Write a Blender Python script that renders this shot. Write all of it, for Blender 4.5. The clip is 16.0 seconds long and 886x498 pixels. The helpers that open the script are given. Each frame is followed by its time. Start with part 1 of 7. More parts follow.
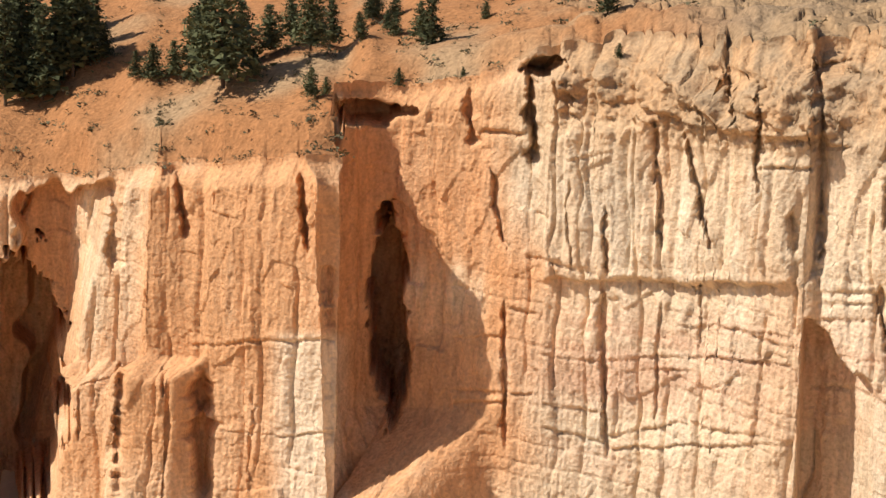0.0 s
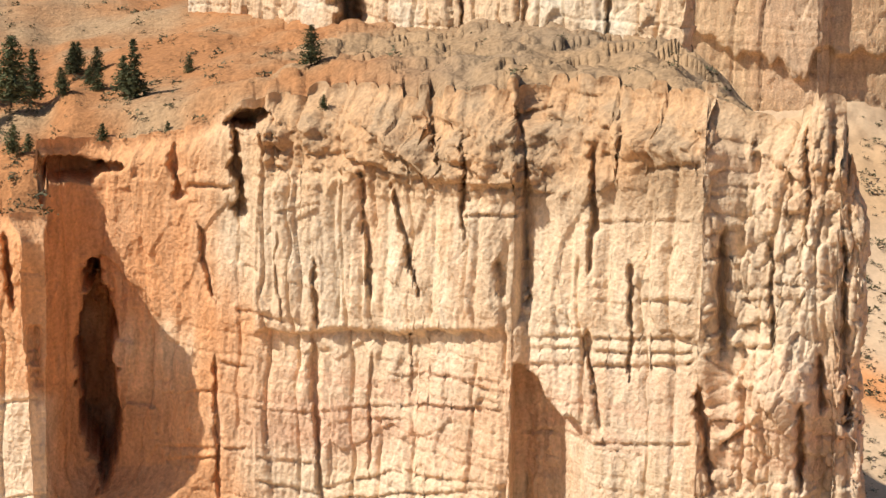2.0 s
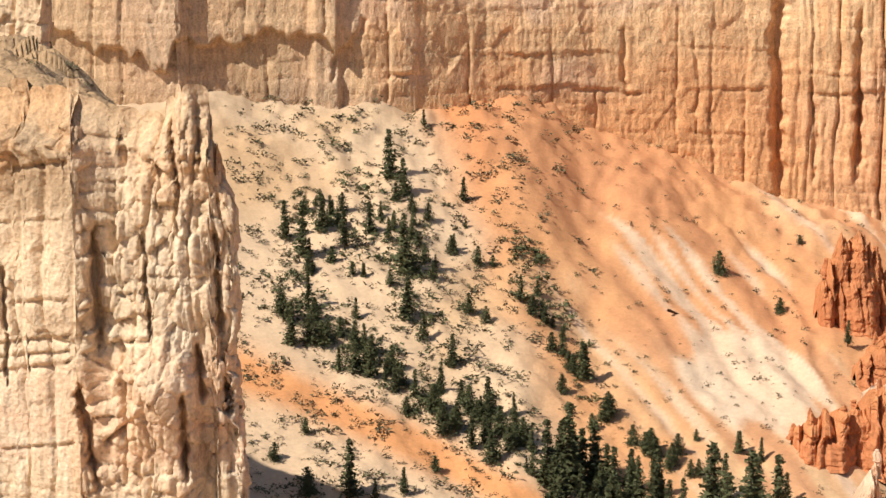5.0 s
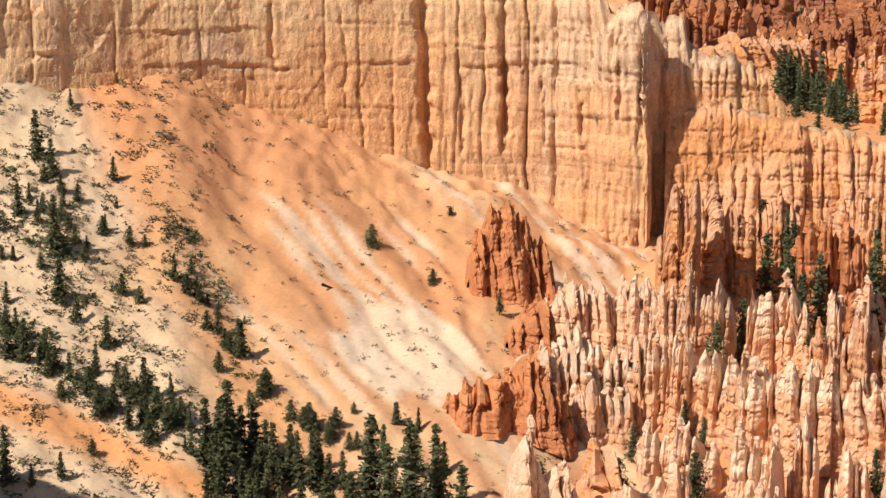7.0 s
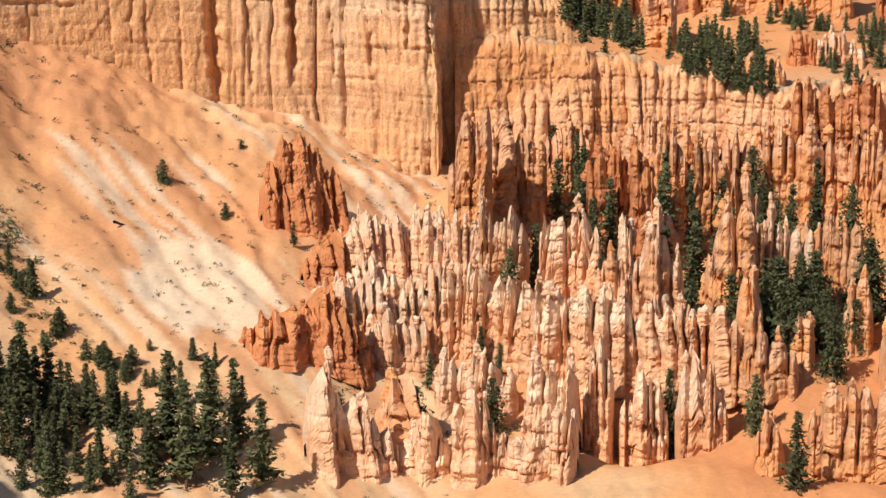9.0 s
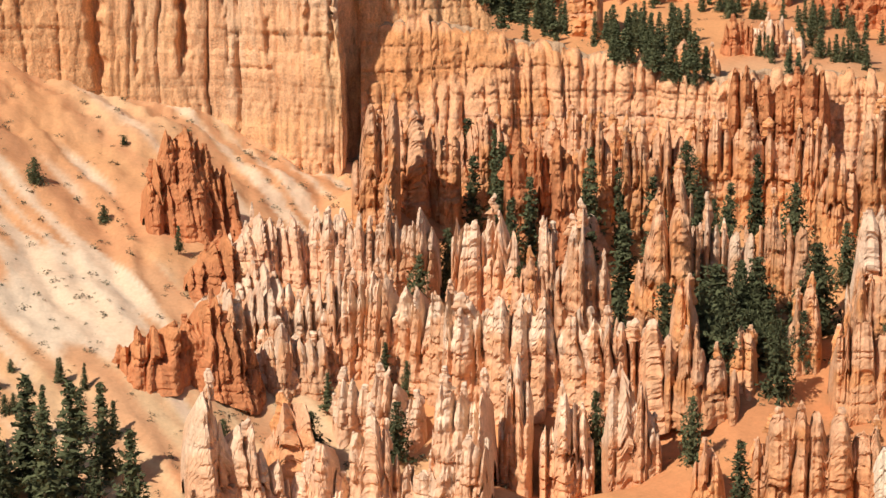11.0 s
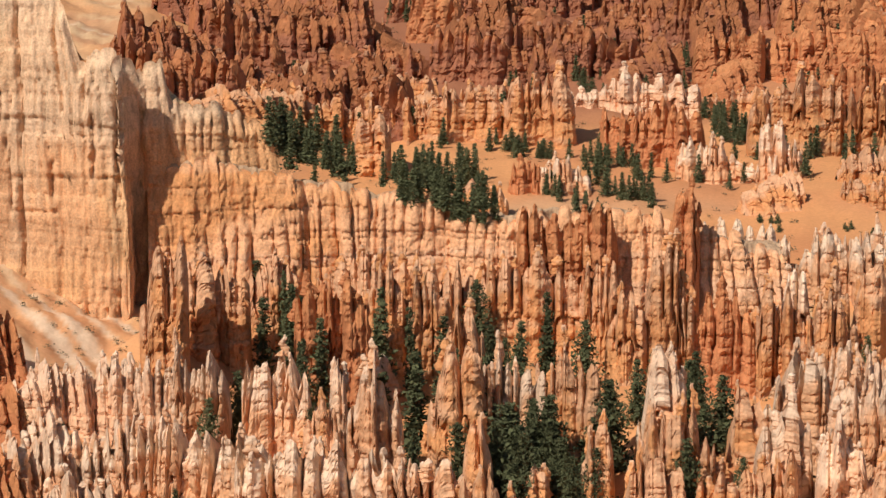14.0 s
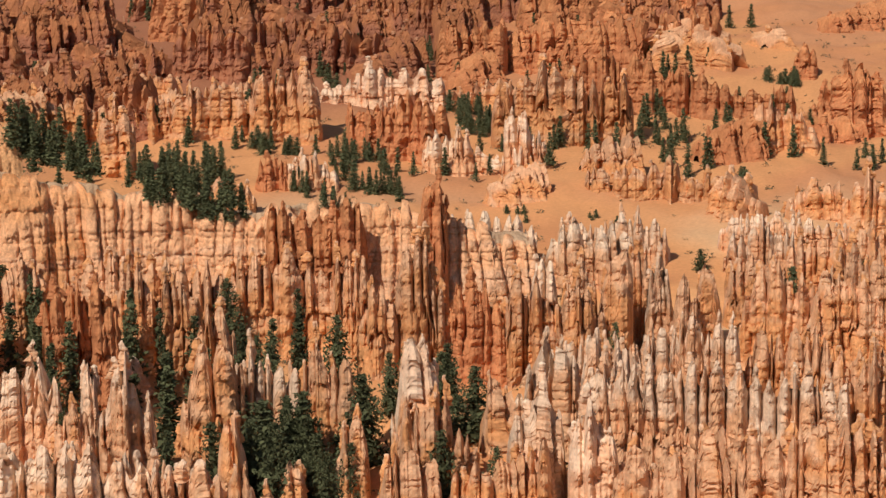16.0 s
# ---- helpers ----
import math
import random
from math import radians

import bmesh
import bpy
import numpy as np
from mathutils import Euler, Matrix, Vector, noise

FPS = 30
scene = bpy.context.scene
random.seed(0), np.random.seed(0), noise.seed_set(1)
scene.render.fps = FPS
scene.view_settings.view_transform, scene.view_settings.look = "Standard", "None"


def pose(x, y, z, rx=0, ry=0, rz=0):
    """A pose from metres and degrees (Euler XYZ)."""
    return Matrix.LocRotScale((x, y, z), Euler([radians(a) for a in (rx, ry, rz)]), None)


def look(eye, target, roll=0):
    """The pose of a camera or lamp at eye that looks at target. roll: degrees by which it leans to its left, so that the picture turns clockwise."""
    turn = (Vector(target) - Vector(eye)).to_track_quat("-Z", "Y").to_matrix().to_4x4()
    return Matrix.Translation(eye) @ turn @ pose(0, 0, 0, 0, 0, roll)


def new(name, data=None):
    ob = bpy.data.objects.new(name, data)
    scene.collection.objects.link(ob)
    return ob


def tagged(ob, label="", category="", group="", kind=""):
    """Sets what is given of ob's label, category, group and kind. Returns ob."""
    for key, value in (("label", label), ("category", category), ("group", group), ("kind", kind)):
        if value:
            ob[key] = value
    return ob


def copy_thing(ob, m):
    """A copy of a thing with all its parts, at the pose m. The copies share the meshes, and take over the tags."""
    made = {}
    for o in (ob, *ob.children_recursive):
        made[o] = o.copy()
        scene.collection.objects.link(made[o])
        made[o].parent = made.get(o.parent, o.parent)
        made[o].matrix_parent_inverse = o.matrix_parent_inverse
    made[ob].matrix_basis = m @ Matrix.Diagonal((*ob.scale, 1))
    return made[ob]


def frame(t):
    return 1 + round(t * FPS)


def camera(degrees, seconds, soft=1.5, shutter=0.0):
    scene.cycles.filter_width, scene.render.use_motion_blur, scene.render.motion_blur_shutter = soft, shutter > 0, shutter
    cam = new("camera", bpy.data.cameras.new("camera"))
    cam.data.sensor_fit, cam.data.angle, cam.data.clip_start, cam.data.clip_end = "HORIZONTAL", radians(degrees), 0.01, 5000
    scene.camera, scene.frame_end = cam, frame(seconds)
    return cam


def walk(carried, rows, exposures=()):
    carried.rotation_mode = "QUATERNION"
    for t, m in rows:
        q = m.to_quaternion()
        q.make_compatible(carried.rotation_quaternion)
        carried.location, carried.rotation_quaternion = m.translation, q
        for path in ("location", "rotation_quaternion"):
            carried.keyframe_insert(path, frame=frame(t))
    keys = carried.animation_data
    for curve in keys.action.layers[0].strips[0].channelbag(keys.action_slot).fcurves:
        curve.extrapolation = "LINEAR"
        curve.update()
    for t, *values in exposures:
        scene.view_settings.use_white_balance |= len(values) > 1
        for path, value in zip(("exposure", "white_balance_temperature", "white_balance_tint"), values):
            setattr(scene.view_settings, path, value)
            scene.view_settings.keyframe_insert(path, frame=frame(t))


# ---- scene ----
# The overlook is at (0, 0, 130). Bearings are degrees to the right of +y.
EYE = Vector((0.0, 0.0, 130.0))
STEP_IN = Vector((35.48, 38.05, -10.11))  # the camera goes in towards the amphitheatre between 9.2 and 11.3 s
cam = camera(21.62, 16.0, soft=1.5)


def gaze(turn, pitch, roll, gone=0.0):
    """The camera's pose: turn to the left and pitch up in degrees, gone: how much of STEP_IN lies behind it."""
    a, b = radians(turn), radians(pitch)
    eye = EYE + STEP_IN * gone
    return look(eye, eye + Vector((-math.sin(a) * math.cos(b), math.cos(a) * math.cos(b), math.sin(b))), roll)


walk(cam, [
    (0.0, gaze(0.018, -11.646, 0.878)),
    (0.5, gaze(-1.739, -11.482, 0.947)),
    (1.0, gaze(-3.557, -11.333, 1.017)),
    (1.5, gaze(-5.498, -10.936, 0.936)),
    (2.0, gaze(-7.271, -10.267, 0.737)),
    (2.5, gaze(-9.075, -10.021, 0.447)),
    (3.0, gaze(-12.083, -9.962, 0.278)),
    (3.5, gaze(-15.443, -10.203, 0.166)),
    (4.0, gaze(-17.923, -10.469, 0.02)),
    (4.5, gaze(-20.26, -10.43, -0.065)),
    (5.0, gaze(-22.937, -10.325, -0.017)),
    (5.2, gaze(-24.031, -10.407, 0.029)),
    (7.3, gaze(-32.739, -11.14, 0.019)),
    (7.5, gaze(-33.497, -11.347, 0.054)),
    (8.0, gaze(-35.307, -12.028, -0.03)),
    (8.5, gaze(-36.098, -12.465, -0.153)),
    (9.0, gaze(-36.833, -12.644, -0.502)),
    (9.2, gaze(-37.298, -12.703, -0.594)),
    (11.3, gaze(-38.901, -12.687, -0.216, 1)),
    (11.5, gaze(-39.143, -12.702, -0.146, 1)),
    (12.0, gaze(-40.041, -12.518, 0.101, 1)),
    (12.5, gaze(-41.422, -11.956, 0.183, 1)),
    (13.0, gaze(-42.52, -10.944, 0.169, 1)),
    (13.5, gaze(-43.051, -9.745, -0.052, 1)),
    (14.0, gaze(-43.911, -9.215, -0.121, 1)),
    (14.5, gaze(-45.467, -8.946, -0.112, 1)),
    (15.0, gaze(-47.4, -9.038, -0.036, 1)),
    (15.5, gaze(-48.72, -9.203, -0.32, 1)),
    (16.0, gaze(-50.178, -9.357, -0.666, 1)),
], ((0, 0.08), (1.5, 0.14), (3.5, 0.24), (5, 0.2), (9, 0.1), (12.5, 0.0), (14, -0.16), (16, -0.3)))

# ---- world, sun ----
world = bpy.data.worlds.new("world")
scene.world = world
world.use_nodes = True
SUN_BEARING, SUN_HEIGHT = -96.0, 47.0
wn = world.node_tree.nodes
sky = wn.new("ShaderNodeTexSky")
sky.sky_type, sky.sun_disc = "NISHITA", False
sky.sun_elevation, sky.sun_rotation = radians(SUN_HEIGHT), radians(SUN_BEARING)
world.node_tree.links.new(sky.outputs[0], wn["Background"].inputs[0])
wn["Background"].inputs[1].default_value = 0.075
sun = new("sun", bpy.data.lights.new("sun", "SUN"))
sun.data.energy, sun.data.angle, sun.data.color = 5.0, radians(0.53), (1.0, 0.93, 0.82)
sun.matrix_world = look((-300, -150, 300), Vector((-300, -150, 300)) - Vector((
    math.sin(radians(SUN_BEARING)) * math.cos(radians(SUN_HEIGHT)),
    math.cos(radians(SUN_BEARING)) * math.cos(radians(SUN_HEIGHT)), math.sin(radians(SUN_HEIGHT)))))


# ---- noise on arrays ----
def lattice(i, j, k, seed):
    h = (i.astype(np.int64) * 374761393 + j.astype(np.int64) * 668265263 + k.astype(np.int64) * 2147483647 + seed * 144665) & 0xFFFFFFFF
    h = ((h ^ (h >> 13)) * 1274126177) & 0xFFFFFFFF
    h = ((h ^ (h >> 16)) * 1103515245) & 0xFFFFFFFF
    return ((h ^ (h >> 15)) & 0xFFFF) / 32767.5 - 1.0


def grain(x, y, z, seed=0):
    """Smooth noise in -1 to 1 on arrays of places."""
    x, y, z = np.broadcast_arrays(np.asarray(x, float), np.asarray(y, float), np.asarray(z, float))
    i, j, k = np.floor(x), np.floor(y), np.floor(z)
    u, v, w = x - i, y - j, z - k
    u, v, w = (q * q * q * (q * (q * 6 - 15) + 10) for q in (u, v, w))
    out = 0.0
    for a in (0, 1):
        for b in (0, 1):
            for c in (0, 1):
                out = out + lattice(i + a, j + b, k + c, seed) * (u if a else 1 - u) * (v if b else 1 - v) * (w if c else 1 - w)
    return out


def rough(x, y, z, seed=0, octaves=4, gain=0.5):
    total, amp = 0.0, 1.0
    for n in range(octaves):
        total = total + amp * grain(np.asarray(x) * 2**n, np.asarray(y) * 2**n, np.asarray(z) * 2**n, seed + 17 * n)
        amp *= gain
    return total


def cells(s, mean, seed):
    """A row of cells of uneven width along s: place within the cell (0 to 1), width and a random number for each cell."""
    s = np.asarray(s, float) / mean
    i = np.floor(s)
    o = np.zeros_like(i)
    edge = lambda n: n + 0.42 * lattice(n, o, o, seed)
    i = np.where(s < edge(i), i - 1, i)
    i = np.where(s >= edge(i + 1), i + 1, i)
    a, b = edge(i), edge(i + 1)
    return (s - a) / (b - a), (b - a) * mean, lattice(i, o + 7, o, seed)


def ease(x, a, b):
    q = np.clip((np.asarray(x, float) - a) / (b - a), 0, 1)
    return q * q * (3 - 2 * q)


def mix(a, b, f):
    """Blend colours (last axis 3) by the array f."""
    f = np.asarray(f)[..., None]
    return np.asarray(a) * (1 - f) + np.asarray(b) * f


def spot(bearing, distance):
    b = np.radians(bearing)
    return np.sin(b) * distance, np.cos(b) * distance


def height_at(distance, elevation):
    """The height of what is seen at that elevation and distance from the overlook."""
    return 130.0 + np.asarray(distance) * np.tan(np.radians(elevation))


# ---- meshes ----
def grid_mesh(name, x, y, z, colour=None, wrap=False, smooth=True):
    """A sheet from arrays of rows and columns."""
    n, m = x.shape
    me = bpy.data.meshes.new(name)
    idx = np.arange(n * m).reshape(n, m)
    if wrap:
        idx = np.concatenate([idx, idx[:, :1]], 1)
    quads = np.stack([idx[:-1, :-1], idx[:-1, 1:], idx[1:, 1:], idx[1:, :-1]], -1).reshape(-1, 4)
    me.vertices.add(n * m)
    me.vertices.foreach_set("co", np.stack([x, y, z], -1).astype(np.float32).ravel())
    me.loops.add(quads.size)
    me.loops.foreach_set("vertex_index", quads.astype(np.int32).ravel())
    me.polygons.add(len(quads))
    me.polygons.foreach_set("loop_start", np.arange(0, quads.size, 4, dtype=np.int32))
    me.polygons.foreach_set("use_smooth", np.full(len(quads), smooth))
    me.update(calc_edges=True)
    if colour is not None:
        at = me.color_attributes.new("rock", "FLOAT_COLOR", "POINT")
        at.data.foreach_set("color", np.concatenate([colour, np.ones((*colour.shape[:2], 1))], -1).astype(np.float32).ravel())
    return me


def raw_mesh(name, verts, faces, colour=None, smooth=True):
    me = bpy.data.meshes.new(name)
    me.from_pydata([tuple(v) for v in verts], [], [tuple(f) for f in faces])
    me.polygons.foreach_set("use_smooth", np.full(len(me.polygons), smooth))
    if colour is not None:
        at = me.color_attributes.new("rock", "FLOAT_COLOR", "POINT")
        at.data.foreach_set("color", np.concatenate([colour, np.ones((len(colour), 1))], -1).astype(np.float32).ravel())
    me.update()
    return me


# ---- materials ----
def rock_material(name, scale, bump, vary=0.14, joints=0.0):
    """Weathered limestone or soil: the layer's own colour from the mesh, with grain, streaks and relief."""
    m = bpy.data.materials.new(name)
    m.use_nodes = True
    t = m.node_tree
    n, l = t.nodes, t.links
    bsdf = n["Principled BSDF"]
    bsdf.inputs["Roughness"].default_value = 0.92
    bsdf.inputs["Specular IOR Level"].default_value = 0.12
    col = n.new("ShaderNodeVertexColor")
    col.layer_name = "rock"
    pos = n.new("ShaderNodeNewGeometry")
    stretch = n.new("ShaderNodeVectorMath")
    stretch.operation = "MULTIPLY"
    stretch.inputs[1].default_value = (1.0, 1.0, 0.22)
    l.new(pos.outputs["Position"], stretch.inputs[0])
    fine = n.new("ShaderNodeTexNoise")
    fine.inputs["Scale"].default_value, fine.inputs["Detail"].default_value = scale, 6
    l.new(pos.outputs["Position"], fine.inputs["Vector"])
    streak = n.new("ShaderNodeTexNoise")
    streak.inputs["Scale"].default_value, streak.inputs["Detail"].default_value = scale * 0.5, 5
    l.new(stretch.outputs[0], streak.inputs["Vector"])
    info = n.new("ShaderNodeObjectInfo")
    add = n.new("ShaderNodeMath")
    add.operation = "ADD"
    l.new(fine.outputs["Fac"], add.inputs[0])
    l.new(streak.outputs["Fac"], add.inputs[1])
    rnd = n.new("ShaderNodeMath")
    rnd.operation = "MULTIPLY_ADD"
    rnd.inputs[1].default_value, rnd.inputs[2].default_value = 0.35, -0.17
    l.new(info.outputs["Random"], rnd.inputs[0])
    tot = n.new("ShaderNodeMath")
    tot.operation = "ADD"
    l.new(add.outputs[0], tot.inputs[0])
    l.new(rnd.outputs[0], tot.inputs[1])
    val = n.new("ShaderNodeMapRange")
    val.inputs["From Min"].default_value, val.inputs["From Max"].default_value = 0.55, 1.45
    val.inputs["To Min"].default_value, val.inputs["To Max"].default_value = 1 - vary * 2, 1 + vary * 2
    l.new(tot.outputs[0], val.inputs["Value"])
    hsv = n.new("ShaderNodeHueSaturation")
    l.new(col.outputs["Color"], hsv.inputs["Color"])
    l.new(val.outputs["Result"], hsv.inputs["Value"])
    l.new(hsv.outputs["Color"], bsdf.inputs["Base Color"])
    bp = n.new("ShaderNodeBump")
    bp.inputs["Strength"].default_value, bp.inputs["Distance"].default_value = 0.9, bump
    height = add.outputs[0]
    # joints: upright and level hairline breaks in the stone
    for size, stretch_by, deep in (((0.42, (1.0, 1.0, 0.16), joints), (0.30, (0.35, 0.35, 2.2), joints * 0.8)) if joints else ()):
        warp = n.new("ShaderNodeVectorMath")
        warp.operation = "MULTIPLY"
        warp.inputs[1].default_value = stretch_by
        shift = n.new("ShaderNodeVectorMath")
        shift.operation = "MULTIPLY_ADD"
        shift.inputs[1].default_value = (1.2, 1.2, 1.2)
        l.new(fine.outputs["Color"], shift.inputs[0])
        l.new(pos.outputs["Position"], shift.inputs[2])
        l.new(shift.outputs[0], warp.inputs[0])
        vor = n.new("ShaderNodeTexVoronoi")
        vor.feature = "DISTANCE_TO_EDGE"
        vor.inputs["Scale"].default_value = size
        l.new(warp.outputs[0], vor.inputs["Vector"])
        line = n.new("ShaderNodeMapRange")
        line.inputs["From Min"].default_value, line.inputs["From Max"].default_value = 0.0, 0.045
        line.inputs["To Min"].default_value, line.inputs["To Max"].default_value = -deep, 0.0
        l.new(vor.outputs["Distance"], line.inputs["Value"])
        total = n.new("ShaderNodeMath")
        total.operation = "ADD"
        l.new(height, total.inputs[0])
        l.new(line.outputs["Result"], total.inputs[1])
        height = total.outputs[0]
    l.new(height, bp.inputs["Height"])
    l.new(bp.outputs["Normal"], bsdf.inputs["Normal"])
    return m


def plain_material(name, colour, roughness=0.9, scale=1.5, vary=0.35):
    m = bpy.data.materials.new(name)
    m.use_nodes = True
    n, l = m.node_tree.nodes, m.node_tree.links
    bsdf = n["Principled BSDF"]
    bsdf.inputs["Roughness"].default_value = roughness
    bsdf.inputs["Specular IOR Level"].default_value = 0.15
    info, tex, geo = n.new("ShaderNodeObjectInfo"), n.new("ShaderNodeTexNoise"), n.new("ShaderNodeNewGeometry")
    tex.inputs["Scale"].default_value = scale
    l.new(geo.outputs["Position"], tex.inputs["Vector"])
    add = n.new("ShaderNodeMath")
    add.operation = "ADD"
    l.new(info.outputs["Random"], add.inputs[0])
    l.new(tex.outputs["Fac"], add.inputs[1])
    isl = n.new("ShaderNodeMath")
    isl.operation = "MULTIPLY_ADD"
    isl.inputs[1].default_value = 0.7
    l.new(geo.outputs["Random Per Island"], isl.inputs[0])
    l.new(add.outputs[0], isl.inputs[2])
    val = n.new("ShaderNodeMapRange")
    val.inputs["From Min"].default_value, val.inputs["From Max"].default_value = 0.4, 2.1
    val.inputs["To Min"].default_value, val.inputs["To Max"].default_value = 1 - vary, 1 + vary
    l.new(isl.outputs[0], val.inputs["Value"])
    hsv = n.new("ShaderNodeHueSaturation")
    hsv.inputs["Color"].default_value = (*colour, 1)
    l.new(val.outputs["Result"], hsv.inputs["Value"])
    l.new(hsv.outputs["Color"], bsdf.inputs["Base Color"])
    return m


CLIFF = rock_material("cliff_limestone", 2.1, 0.28, 0.2, joints=0.05)
SOIL = rock_material("loose_soil", 1.6, 0.08, 0.07)
HOODOO = rock_material("hoodoo_limestone", 1.5, 0.2, 0.16, joints=0.25)
NEEDLES = plain_material("pine_needles", (0.082, 0.088, 0.042), vary=0.55)
BARK = plain_material("bark", (0.11, 0.075, 0.05))
SCRUB = plain_material("scrub_leaves", (0.10, 0.088, 0.05), vary=0.6)

# colours of the layers
CREAM = np.array((0.61, 0.445, 0.29))
WHITE = np.array((0.70, 0.60, 0.46))
ORANGE = np.array((0.50, 0.232, 0.098))
DEEP = np.array((0.38, 0.150, 0.066))
# red of the far country, darkened to stand in for shade lying there
SHADED_RED = np.array((0.225, 0.088, 0.050))
PINK = np.array((0.52, 0.32, 0.215))
TAN = np.array((0.47, 0.31, 0.175))
GREY = np.array((0.32, 0.235, 0.155))
PALE = np.array((0.66, 0.44, 0.30))

# ---- ground ----
G_D = np.array([0, 150, 300, 400, 450, 500, 550, 600, 700, 800, 950, 1100, 1500, 6000], float)
G_B = np.array([-180, -40, 12, 17, 21, 24.5, 27, 31.5, 36.5, 41, 48, 75, 180], float)
G_Z = np.array([
    [110, 60, 40, 40, 40, 42, 45, 50, 55, 60, 65, 70, 80, 80],
    [110, -15, 8, 20, 35, 50, 60, 65, 75, 82, 90, 96, 110, 110],
    [110, -20, 4, 15, 30, 45, 58, 65, 75, 82, 90, 96, 110, 110],
    [110, -10, 0, 8, 22, 43, 66, 82, 95, 100, 105, 110, 115, 115],
    [110, -20, -8, 4, 20, 40, 63, 80, 95, 100, 105, 110, 115, 115],
    [110, -22, -10, 2, 17, 36, 61, 78, 93, 98, 104, 109, 115, 115],
    [110, -25, -12, -2, 12, 28, 49, 64, 80, 88, 96, 104, 115, 115],
    [110, -25, -15, -2, 10, 19, 35, 46, 60, 70, 85, 95, 110, 110],
    [110, -25, -15, -6, 1, 9, 24, 30, 45, 60, 75, 90, 105, 110]], float).tolist()
G_Z.append([110, -25, -15, -5, 8, 14, 19, 25, 33, 40, 54, 63, 85, 110])
G_Z += [[110, -25, -15, -5, 7, 14, 18, 24, 33, 40, 55, 63, 85, 110]] * 2
G_Z.append(G_Z[0])
G_Z = np.array(G_Z, float)


def smooth_at(grid, q):
    """Index and eased share of q on a rising grid."""
    i = np.clip(np.searchsorted(grid, q, side="right") - 1, 0, len(grid) - 2)
    return i, np.clip((q - grid[i]) / (grid[i + 1] - grid[i]), 0, 1)


def ground_z(x, y, detail=True, gullies=True):
    x, y = np.asarray(x, float), np.asarray(y, float)
    d, b = np.hypot(x, y), np.degrees(np.arctan2(x, y))
    i, u = smooth_at(G_B, b)
    u = u * u * (3 - 2 * u)
    z = 0.0
    for w in (-24, -8, 8, 24):  # a short run of samples rounds the table's kinks
        j, v = smooth_at(G_D, np.maximum(d + w * np.clip(d / 400, 0, 1), 0))
        z = z + 0.25 * ((1 - u) * ((1 - v) * G_Z[i, j] + v * G_Z[i, j + 1]) + u * ((1 - v) * G_Z[i + 1, j] + v * G_Z[i + 1, j + 1]))
    if detail:
        seen = ease(d, 150, 320)
        # rills that run down to the right over the talus, and low swells
        line = b + 0.066 * d + 0.9 * rough(x * 0.015, y * 0.015, 0 * x, 8, 2)
        rill = 1 - np.abs(grain(line * 0.9, d * 0.008, 0.0 * d, 5))
        fine = 1 - np.abs(grain(line * 2.2, d * 0.012, 0.0 * d, 6))
        z = z + 1.4 * seen * ease(d, 515, 550) * rough(x * 0.06, y * 0.06, 0 * x, 18, 5, 0.7) * (1 - ease(b, 37, 38))
        talus = ease(b, 17, 20) * (1 - 0.6 * ease(b, 37, 40))
        z = z + seen * (talus * (1.0 * (rill - 0.6) + 0.6 * (fine - 0.6)) + talus * 0.45 * rough(x * 0.12, y * 0.12, 0 * x, 10, 4, 0.6) + 1.5 * rough(x * 0.022, y * 0.022, 0 * x, 9, 4) + 0.22 * rough(x * 0.3, y * 0.3, 0 * x, 3, 3))
    dunes = ease(b, 40, 46) * ease(d, 600, 680)
    z = z + dunes * (1.6 * np.abs(grain(b * 0.55, d * 0.006, 0 * d, 14)) + 1.6 * rough(x * 0.035, y * 0.035, 0 * x, 15, 4)) if detail else z
    if gullies:
        # the amphitheatre is cut into deep gullies between the fins
        bowl = ease(b, 36.5, 40.5) * ease(d, 395, 430) * (1 - ease(d, 565, 590)) * (1 - ease(b, 64, 70))
        z = z - bowl * (5.5 + 4.0 * grain(x * 0.06, y * 0.06, 0 * x, 12))
    return z


